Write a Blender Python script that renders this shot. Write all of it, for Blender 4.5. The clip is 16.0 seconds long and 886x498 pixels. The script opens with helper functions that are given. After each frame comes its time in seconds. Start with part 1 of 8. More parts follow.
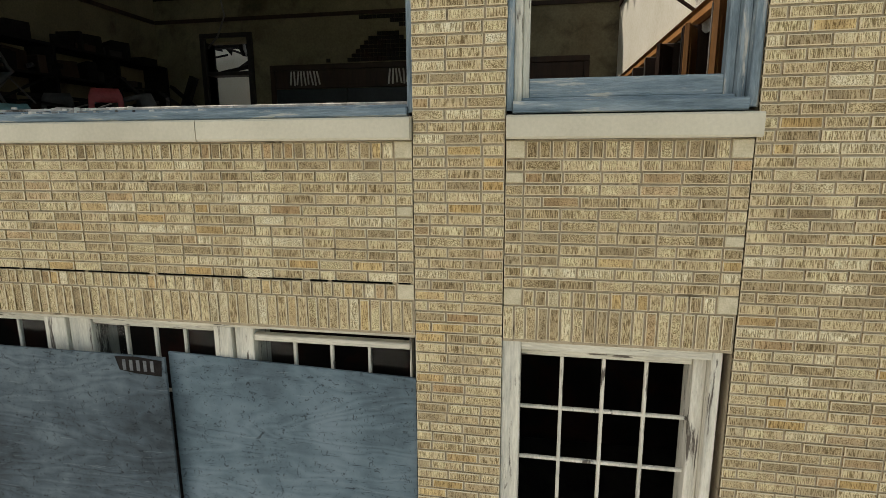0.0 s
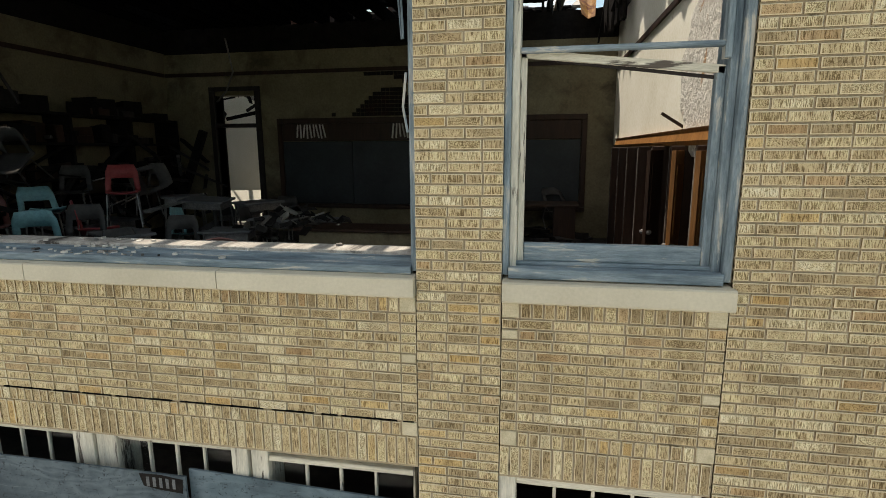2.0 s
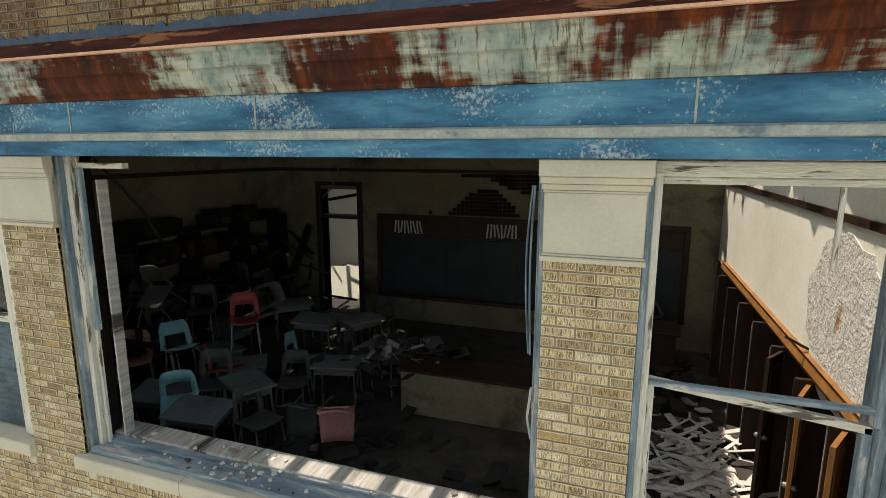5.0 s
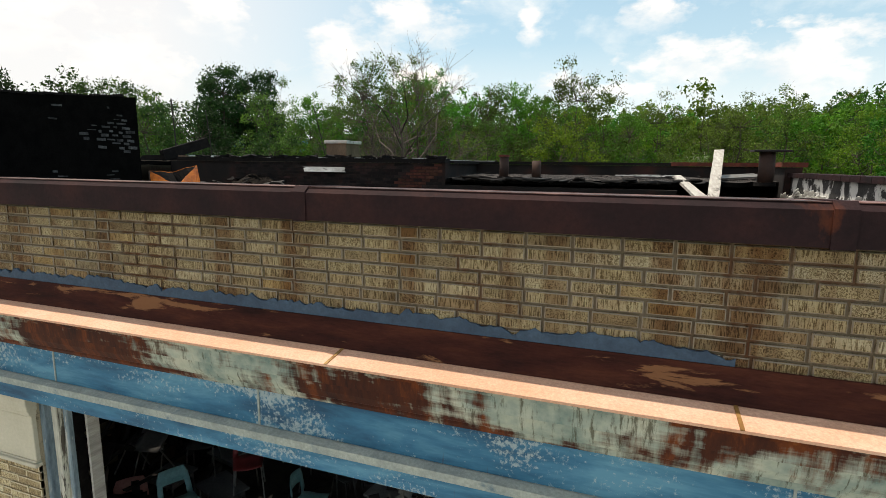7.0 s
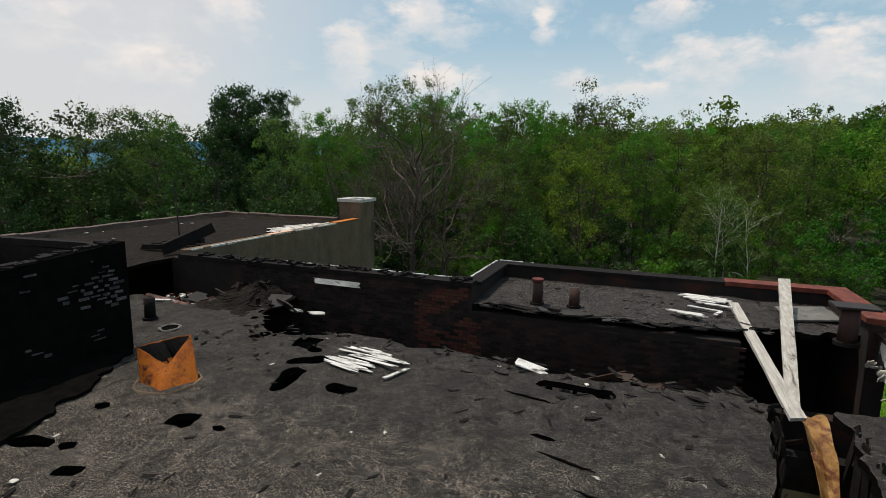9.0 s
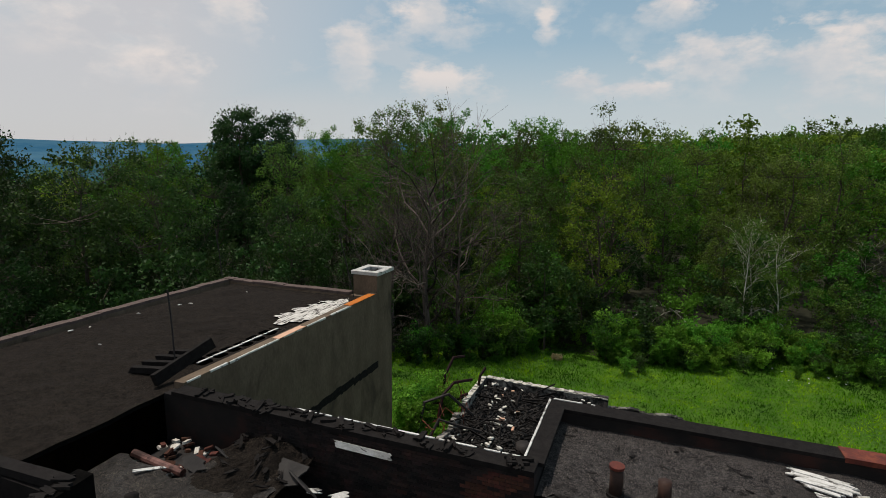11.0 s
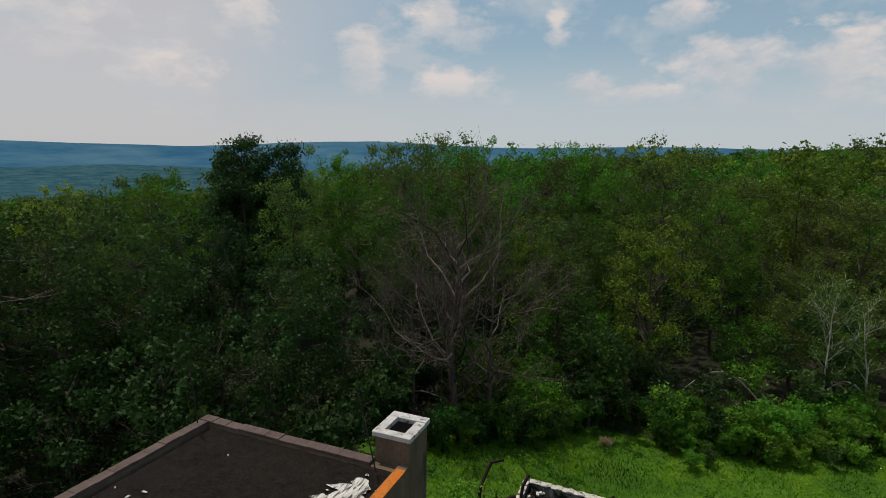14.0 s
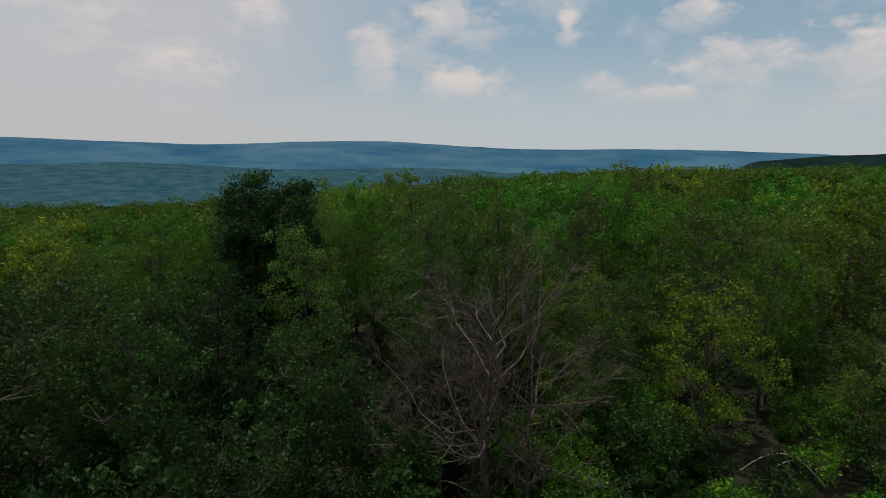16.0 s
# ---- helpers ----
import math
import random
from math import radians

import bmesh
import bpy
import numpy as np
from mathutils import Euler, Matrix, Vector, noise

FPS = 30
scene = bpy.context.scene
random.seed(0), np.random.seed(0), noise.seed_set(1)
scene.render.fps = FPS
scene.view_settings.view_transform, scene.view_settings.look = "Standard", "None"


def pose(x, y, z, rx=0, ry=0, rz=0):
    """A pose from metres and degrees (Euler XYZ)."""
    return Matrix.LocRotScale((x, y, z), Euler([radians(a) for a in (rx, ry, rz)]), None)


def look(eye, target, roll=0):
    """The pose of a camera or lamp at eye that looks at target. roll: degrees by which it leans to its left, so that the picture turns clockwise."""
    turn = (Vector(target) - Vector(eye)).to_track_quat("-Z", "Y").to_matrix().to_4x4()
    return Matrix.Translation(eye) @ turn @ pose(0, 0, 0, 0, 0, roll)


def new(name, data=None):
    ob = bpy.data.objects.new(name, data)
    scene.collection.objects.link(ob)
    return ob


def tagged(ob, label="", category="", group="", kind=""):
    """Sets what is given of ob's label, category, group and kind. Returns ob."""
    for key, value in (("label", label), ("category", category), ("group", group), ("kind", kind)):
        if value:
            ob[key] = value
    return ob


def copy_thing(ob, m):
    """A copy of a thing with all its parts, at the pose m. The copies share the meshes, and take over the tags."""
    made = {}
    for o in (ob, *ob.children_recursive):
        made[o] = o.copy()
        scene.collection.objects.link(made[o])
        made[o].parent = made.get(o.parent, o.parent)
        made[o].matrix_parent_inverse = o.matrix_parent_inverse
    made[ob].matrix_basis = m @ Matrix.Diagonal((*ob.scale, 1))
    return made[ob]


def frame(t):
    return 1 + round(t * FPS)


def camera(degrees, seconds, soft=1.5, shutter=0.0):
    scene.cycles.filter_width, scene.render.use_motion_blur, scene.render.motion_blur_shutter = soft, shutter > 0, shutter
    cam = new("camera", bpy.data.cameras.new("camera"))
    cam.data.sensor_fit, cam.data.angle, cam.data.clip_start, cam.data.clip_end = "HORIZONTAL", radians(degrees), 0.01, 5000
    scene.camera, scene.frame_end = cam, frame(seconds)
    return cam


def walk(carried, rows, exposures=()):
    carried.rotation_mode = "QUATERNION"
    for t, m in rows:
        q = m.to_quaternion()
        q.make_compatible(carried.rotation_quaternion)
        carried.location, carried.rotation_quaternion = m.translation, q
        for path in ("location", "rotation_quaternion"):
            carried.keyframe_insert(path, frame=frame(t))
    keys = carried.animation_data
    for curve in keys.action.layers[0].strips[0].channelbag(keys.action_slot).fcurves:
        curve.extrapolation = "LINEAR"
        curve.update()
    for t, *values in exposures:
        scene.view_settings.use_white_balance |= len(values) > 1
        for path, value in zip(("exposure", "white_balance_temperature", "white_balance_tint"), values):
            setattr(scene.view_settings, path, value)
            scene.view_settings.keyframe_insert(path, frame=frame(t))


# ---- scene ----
cam = camera(80.1, 16.0, soft=0.6)
PATH = [
    (0, (0.039, 0.02, 5.821), (-0.307, 1.954, 5.447), -0.3),
    (0.5, (0.027, -0.061, 6.011), (-0.33, 1.873, 5.649), -0.3),
    (1, (0.029, -0.087, 6.253), (-0.329, 1.846, 5.886), -0.3),
    (1.5, (0.059, -0.078, 6.528), (-0.299, 1.856, 6.161), -0.3),
    (2, (0.068, -0.071, 6.795), (-0.287, 1.862, 6.425), -0.3),
    (2.5, (0.036, -0.059, 7.049), (-0.34, 1.87, 6.68), -0.4),
    (3, (-0.049, -0.049, 7.31), (-0.531, 1.855, 6.937), -0.3),
    (3.5, (-0.098, -0.033, 7.572), (-0.639, 1.857, 7.2), -0.3),
    (4, (-0.173, 0.012, 7.936), (-0.751, 1.889, 7.56), -0.4),
    (4.2, (-0.206, 0.02, 8.098), (-0.798, 1.893, 7.724), -0.3),
    (6.5, (-0.426, 0.283, 9.84), (-1.097, 2.138, 9.509), 0.5),
    (7, (-0.641, 0.7, 10.344), (-1.311, 2.558, 10.024), 0.6),
    (7.5, (-0.833, 1.095, 10.998), (-1.514, 2.947, 10.677), 0.6),
    (8, (-1.064, 1.505, 11.666), (-1.758, 3.353, 11.345), 0.7),
    (8.5, (-1.32, 1.892, 12.32), (-2.023, 3.736, 11.998), 0.7),
    (9, (-1.584, 2.277, 13.025), (-2.295, 4.118, 12.701), 0.8),
    (9.5, (-1.92, 2.703, 13.734), (-2.635, 4.542, 13.411), 0.7),
    (9.7, (-2.016, 2.876, 14.059), (-2.739, 4.712, 13.732), 0.6),
    (11.8, (-4.602, 5.886, 16.52), (-5.323, 7.725, 16.203), 0.6),
    (12, (-4.86, 6.268, 16.727), (-5.584, 8.106, 16.412), 0.5),
    (12.5, (-5.381, 7.282, 17.23), (-6.116, 9.115, 16.917), 0.5),
    (13, (-5.852, 8.319, 17.792), (-6.597, 10.148, 17.476), 0.6),
    (13.5, (-6.509, 9.31, 18.372), (-7.259, 11.137, 18.056), 0.7),
    (14, (-7.266, 10.233, 19.005), (-8.023, 12.057, 18.69), 0.7),
    (14.5, (-8.179, 11.207, 19.73), (-8.941, 13.03, 19.416), 0.9),
    (15, (-9.089, 12.198, 20.619), (-9.858, 14.017, 20.306), 1.0),
    (15.5, (-9.953, 13.178, 21.646), (-10.727, 14.996, 21.334), 1.2),
    (16, (-10.677, 14.219, 22.713), (-11.462, 16.031, 22.397), 1.2),
]
walk(cam, [(t, look(eye, target, roll)) for t, eye, target, roll in PATH],
     exposures=[(0.0, 0.14, 7100, 12), (3.2, 0.18, 7100, 12), (4.2, 0.26, 7100, 12), (6.5, 0.0, 7000, 11), (7.0, 0.05, 7000, 11), (7.5, 0.25, 7000, 11), (8.0, 0.20, 6900, 11), (8.5, -0.15, 6800, 11), (9.0, -0.46, 6700, 11), (12.0, -0.74, 6700, 13), (16.0, -0.90, 6650, 13)])

# ---- light ----
SUN_WAY = Vector((-0.298, 0.075, 0.950)).normalized()
sun = new("sun", bpy.data.lights.new("sun", "SUN"))
sun.data.energy, sun.data.angle, sun.data.color = 5.0, radians(0.6), (1.0, 0.94, 0.84)
sun.matrix_world = look(SUN_WAY * 100, (0, 0, 0))


class Nodes:
    """Short helper for building node trees."""

    def __init__(self, tree):
        self.tree = tree

    def add(self, kind):
        return self.tree.nodes.new(kind)

    def link(self, a, b):
        self.tree.links.new(a, b)

    def math(self, op, a, b=None, clamp=False):
        n = self.add("ShaderNodeMath")
        n.operation, n.use_clamp = op, clamp
        for i, v in enumerate((a, b)):
            if v is None:
                continue
            if isinstance(v, (int, float)):
                n.inputs[i].default_value = v
            else:
                self.link(v, n.inputs[i])
        return n.outputs[0]

    def ramp(self, fac, stops):
        n = self.add("ShaderNodeValToRGB")
        els = n.color_ramp.elements
        while len(els) < len(stops):
            els.new(0.5)
        for e, (p, c) in zip(els, stops):
            e.position = p
            e.color = (*c, 1) if len(c) == 3 else c
        self.link(fac, n.inputs[0])
        return n.outputs[0]

    def mix(self, fac, a, b, blend="MIX"):
        n = self.add("ShaderNodeMix")
        n.data_type, n.blend_type = "RGBA", blend
        for sock, v in ((n.inputs["Factor"], fac), (n.inputs[6], a), (n.inputs[7], b)):
            if isinstance(v, (int, float)):
                sock.default_value = v
            elif isinstance(v, tuple):
                sock.default_value = (*v, 1)
            else:
                self.link(v, sock)
        return n.outputs[2]

    def noise(self, vec, scale, detail=5.0, rough=0.6, distort=0.0):
        n = self.add("ShaderNodeTexNoise")
        n.inputs["Scale"].default_value, n.inputs["Detail"].default_value = scale, detail
        n.inputs["Roughness"].default_value, n.inputs["Distortion"].default_value = rough, distort
        if vec is not None:
            self.link(vec, n.inputs["Vector"])
        return n.outputs[0]


def make_world():
    world = bpy.data.worlds.new("sky")
    scene.world = world
    world.use_nodes = True
    N = Nodes(world.node_tree)
    bg = world.node_tree.nodes["Background"]
    sky = N.add("ShaderNodeTexSky")
    sky.sky_type, sky.sun_disc = "NISHITA", False
    sky.sun_elevation = math.asin(SUN_WAY.z)
    sky.sun_rotation = math.atan2(SUN_WAY.x, SUN_WAY.y)
    sky.altitude, sky.air_density, sky.dust_density = 300, 1.0, 1.6
    co = N.add("ShaderNodeTexCoord").outputs["Generated"]
    sep = N.add("ShaderNodeSeparateXYZ")
    N.link(co, sep.inputs[0])
    z = N.math("MAXIMUM", sep.outputs[2], 0.0)
    az = N.math("MULTIPLY", N.math("ARCTAN2", sep.outputs[0], sep.outputs[1]), 57.3)
    el = N.math("MULTIPLY", N.math("ARCSINE", sep.outputs[2]), 57.3)
    comb = N.add("ShaderNodeCombineXYZ")
    N.link(N.math("MULTIPLY", az, 0.05), comb.inputs[0])
    N.link(N.math("MULTIPLY", el, 0.09), comb.inputs[1])
    flat = comb.outputs[0]
    fine = N.noise(flat, 5.5, 9, 0.58, 0.1)
    # thin broad cloud, denser towards the horizon and the west
    broad = N.ramp(N.noise(flat, 1.7, 8, 0.60, 0.25), [(0.40, (0, 0, 0)), (0.62, (1, 1, 1))])
    haze = N.ramp(N.math("MULTIPLY", el, 1 / 40), [(0.0, (0.97, 0.97, 0.97)), (0.14, (0.84, 0.84, 0.84)), (0.30, (0.30, 0.30, 0.30)), (0.6, (0.05, 0.05, 0.05))])
    west = N.math("MULTIPLY", N.math("SUBTRACT", -12.0, az), 1 / 36, True)
    fac = N.math("MAXIMUM", N.math("MAXIMUM", N.math("MULTIPLY", broad, 0.72), haze), N.math("MULTIPLY", west, 0.92))
    rough = N.math("MULTIPLY", N.math("SUBTRACT", fine, 0.5), 2.6)
    # heaped clouds: bearing, height, half width, half height in degrees
    puff = None
    for a0, e0, ra, re in ((4.1, 10.0, 6.0, 2.4), (14.0, 9.4, 4.5, 3.6), (-7.9, 8.3, 3.2, 1.4), (0.9, 14.6, 3.0, 1.2), (-11.2, 14.1, 1.1, 1.8), (-23.0, 14.6, 5.0, 2.2),
                           (-31.0, 11.0, 3.6, 2.6), (-21.7, 8.6, 5.0, 1.7), (-2.0, 7.4, 4.5, 0.8), (-50.6, 9.5, 4.5, 3.0), (-42.6, 14.0, 3.6, 2.0), (26.0, 12.0, 6.0, 3.5), (-60.0, 12.5, 7.0, 2.5)):
        ra, re = ra * 1.45, re * 1.35
        dx = N.math("MULTIPLY", N.math("SUBTRACT", az, a0), 1 / ra)
        up = N.math("SUBTRACT", el, e0)
        dy = N.math("MAXIMUM", N.math("MULTIPLY", up, 1 / re), N.math("MULTIPLY", up, -0.45 / re))
        d = N.math("SQRT", N.math("ADD", N.math("MULTIPLY", dx, dx), N.math("MULTIPLY", dy, dy)))
        v = N.math("MULTIPLY", N.math("ADD", N.math("SUBTRACT", 0.75, d), rough), 1.7, True)
        v = N.math("MULTIPLY", v, N.math("ADD", N.math("MULTIPLY", up, 0.62 / re), 0.95, True))
        puff = v if puff is None else N.math("MAXIMUM", puff, v)
    heap = puff
    shade = N.ramp(N.noise(flat, 2.2, 7, 0.6), [(0.38, (7.2, 7.9, 8.5)), (0.58, (10.2, 9.7, 9.4))])
    blue = N.mix(1.0, sky.outputs[0], (0.80, 1.10, 1.14), "MULTIPLY")
    blue = N.mix(0.3, blue, (5.0, 8.8, 10.6))
    pale = N.mix(west, (7.9, 8.6, 9.0), (8.5, 8.3, 8.4))
    col = N.mix(N.math("MULTIPLY", fac, 0.9), blue, pale)
    col = N.mix(N.math("MULTIPLY", heap, 0.95), col, shade)
    N.link(col, bg.inputs[0])
    bg.inputs[1].default_value = 0.118
    return world


make_world()


# ---- materials ----
def material(name):
    m = bpy.data.materials.new(name)
    m.use_nodes = True
    N = Nodes(m.node_tree)
    p = m.node_tree.nodes["Principled BSDF"]
    return m, N, p


def surface(name, colours, scale=6.0, rough=0.85, metal=0.0, bump=0.25, fine=60.0, stain=None, vary=0.0, island=0.0,
            stretch=(1, 1, 1), spec=0.3, rough_to=None, bump_dist=0.01, grain=0.35):
    """A worn surface: colours along a coarse noise, a fine grain, stains of a second colour, optional variation by object or island."""
    m, N, p = material(name)
    co = N.add("ShaderNodeTexCoord").outputs["Object"]
    if vary:
        oi = N.add("ShaderNodeObjectInfo")
        off = N.add("ShaderNodeVectorMath")
        off.operation = "ADD"
        N.link(co, off.inputs[0])
        sc = N.math("MULTIPLY", oi.outputs["Random"], 37.0)
        N.link(sc, off.inputs[1])
        co = off.outputs[0]
    mp = N.add("ShaderNodeMapping")
    mp.inputs["Scale"].default_value = stretch
    N.link(co, mp.inputs[0])
    co = mp.outputs[0]
    n1 = N.noise(co, scale, 6, 0.62)
    k = len(colours)
    stops = [(0.3 + 0.4 * i / max(1, k - 1), c) for i, c in enumerate(colours)]
    col = N.ramp(n1, stops)
    n2 = N.noise(co, fine, 3, 0.7)
    col = N.mix(grain, col, N.ramp(n2, [(0.25, (0.25, 0.25, 0.25)), (0.75, (0.95, 0.95, 0.95))]), "OVERLAY")
    if stain:
        colour, s_scale, lo, hi = stain
        f = N.ramp(N.noise(co, s_scale, 7, 0.65, 0.4), [(lo, (0, 0, 0)), (hi, (1, 1, 1))])
        col = N.mix(f, col, colour)
    rnd = None
    if vary:
        rnd, amt = oi.outputs["Random"], vary
    elif island:
        rnd, amt = N.add("ShaderNodeNewGeometry").outputs["Random Per Island"], island
    if rnd is not None:
        hs = N.add("ShaderNodeHueSaturation")
        N.link(N.math("ADD", N.math("MULTIPLY", rnd, 2 * amt), 1 - amt), hs.inputs["Value"])
        fr = N.math("FRACT", N.math("MULTIPLY", rnd, 17.3))
        N.link(N.math("ADD", N.math("MULTIPLY", fr, 0.03), 0.485), hs.inputs["Hue"])
        N.link(col, hs.inputs["Color"])
        col = hs.outputs[0]
    N.link(col, p.inputs["Base Color"])
    p.inputs["Metallic"].default_value = metal
    p.inputs["Specular IOR Level"].default_value = spec
    if rough_to is None:
        p.inputs["Roughness"].default_value = rough
    else:
        mr = N.add("ShaderNodeMapRange")
        mr.inputs[3].default_value, mr.inputs[4].default_value = rough, rough_to
        N.link(n2, mr.inputs[0])
        N.link(mr.outputs[0], p.inputs["Roughness"])
    if bump:
        b = N.add("ShaderNodeBump")
        b.inputs["Strength"].default_value, b.inputs["Distance"].default_value = bump, bump_dist
        N.link(N.math("ADD", n2, N.math("MULTIPLY", n1, 1.5)), b.inputs["Height"])
        N.link(b.outputs[0], p.inputs["Normal"])
    return m


def leafy(name, dark, light, trans=0.35):
    """Leaves: colour by tree and by leaf, some light through the blade."""
    m, N, p = material(name)
    geo = N.add("ShaderNodeNewGeometry").outputs["Random Per Island"]
    oi = N.add("ShaderNodeObjectInfo").outputs["Random"]
    spray = N.ramp(N.noise(N.add("ShaderNodeTexCoord").outputs["Object"], 0.55, 3, 0.6), [(0.34, (0, 0, 0)), (0.66, (1, 1, 1))])
    col = N.mix(N.math("ADD", N.math("MULTIPLY", geo, 0.5), N.math("MULTIPLY", spray, 0.5)), dark, light)
    hs = N.add("ShaderNodeHueSaturation")
    N.link(N.math("ADD", N.math("MULTIPLY", oi, 0.04), 0.49), hs.inputs["Hue"])
    N.link(N.math("ADD", N.math("MULTIPLY", N.math("FRACT", N.math("MULTIPLY", oi, 7.7)), 0.85), 0.55), hs.inputs["Value"])
    N.link(col, hs.inputs["Color"])
    N.link(hs.outputs[0], p.inputs["Base Color"])
    p.inputs["Roughness"].default_value = 0.6
    p.inputs["Specular IOR Level"].default_value = 0.15
    tr = N.add("ShaderNodeBsdfTranslucent")
    N.link(hs.outputs[0], tr.inputs[0])
    mx = N.add("ShaderNodeMixShader")
    mx.inputs[0].default_value = trans
    N.link(p.outputs[0], mx.inputs[1])
    N.link(tr.outputs[0], mx.inputs[2])
    N.link(mx.outputs[0], m.node_tree.nodes["Material Output"].inputs[0])
    return m


def brick_material(name, by_object, streaks=(0.50, 0.74, (0.46, 0.40, 0.34)), soot=(1, 1, 1)):
    """Scratch-faced buff brick: rough upright grooves, uneven firing from brick to brick, a few burnt or orange ones, long soot streaks."""
    m, N, p = material(name)
    co = N.add("ShaderNodeTexCoord").outputs["Object"]
    if by_object:
        oi = N.add("ShaderNodeObjectInfo")
        r = oi.outputs["Random"]
        wide = oi.outputs["Location"]
        off = N.add("ShaderNodeVectorMath")
        off.operation = "ADD"
        N.link(co, off.inputs[0])
        N.link(wide, off.inputs[1])
        co = off.outputs[0]
    else:
        r = N.add("ShaderNodeNewGeometry").outputs["Random Per Island"]
    mp = N.add("ShaderNodeMapping")
    mp.inputs["Scale"].default_value = (210, 40, 24)
    N.link(co, mp.inputs[0])
    own = N.add("ShaderNodeVectorMath")
    own.operation = "ADD"
    N.link(mp.outputs[0], own.inputs[0])
    N.link(N.math("MULTIPLY", r, 193.0), own.inputs[1])
    r2 = N.math("FRACT", N.math("MULTIPLY", r, 13.7))
    r3 = N.math("FRACT", N.math("MULTIPLY", r, 71.3))
    comb = N.noise(own.outputs[0], 1.0, 3, 0.55, 0.15)
    stipple = N.noise(co, 120, 3, 0.65)
    pit = N.noise(co, 240, 2, 0.7)
    groove = N.mix(N.math("MULTIPLY", N.math("SUBTRACT", r3, 0.45), 1.5, True), comb, stipple)
    tone = N.ramp(r, [(0.0, (0.36, 0.29, 0.185)), (0.14, (0.50, 0.41, 0.265)), (0.5, (0.57, 0.475, 0.31)), (0.85, (0.64, 0.545, 0.37)), (1.0, (0.72, 0.65, 0.48))])
    odd = N.ramp(r2, [(0.0, (0.46, 0.29, 0.10)), (0.05, (0.48, 0.33, 0.13)), (0.06, (0.36, 0.22, 0.11)), (0.10, (0.34, 0.23, 0.13)), (0.11, (0.24, 0.19, 0.12)), (0.17, (0.28, 0.22, 0.14)), (0.18, (0, 0, 0))])
    pick = N.math("LESS_THAN", r2, 0.17)
    col = N.mix(N.math("MULTIPLY", pick, 0.6), tone, odd)
    mott = N.noise(co, 16, 5, 0.6)
    col = N.mix(0.45, col, N.ramp(mott, [(0.3, (0.3, 0.28, 0.25)), (0.7, (0.85, 0.82, 0.75))]), "OVERLAY")
    depth = N.math("ADD", N.math("MULTIPLY", groove, 1.0), N.math("MULTIPLY", N.math("SUBTRACT", pit, 0.5), 0.5))
    depth = N.math("SUBTRACT", depth, N.math("MULTIPLY", r2, 0.07))
    dark = N.ramp(depth, [(0.35, (0.24, 0.20, 0.14)), (0.43, (0.58, 0.53, 0.44)), (0.50, (1.0, 0.99, 0.96))])
    col = N.mix(0.95, col, dark, "MULTIPLY")
    mp2 = N.add("ShaderNodeMapping")
    mp2.inputs["Scale"].default_value = (2.6, 1, 0.22)
    N.link(co, mp2.inputs[0])
    streak = N.ramp(N.noise(mp2.outputs[0], 1.0, 5, 0.65), [(streaks[0], (1, 1, 1)), (streaks[1], streaks[2])])
    col = N.mix(0.8, col, streak, "MULTIPLY")
    col = N.mix(1.0, col, soot, "MULTIPLY")
    N.link(col, p.inputs["Base Color"])
    p.inputs["Roughness"].default_value, p.inputs["Specular IOR Level"].default_value = 0.92, 0.2
    b = N.add("ShaderNodeBump")
    b.inputs["Strength"].default_value, b.inputs["Distance"].default_value = 1.0, 0.006
    N.link(depth, b.inputs["Height"])
    N.link(b.outputs[0], p.inputs["Normal"])
    return m


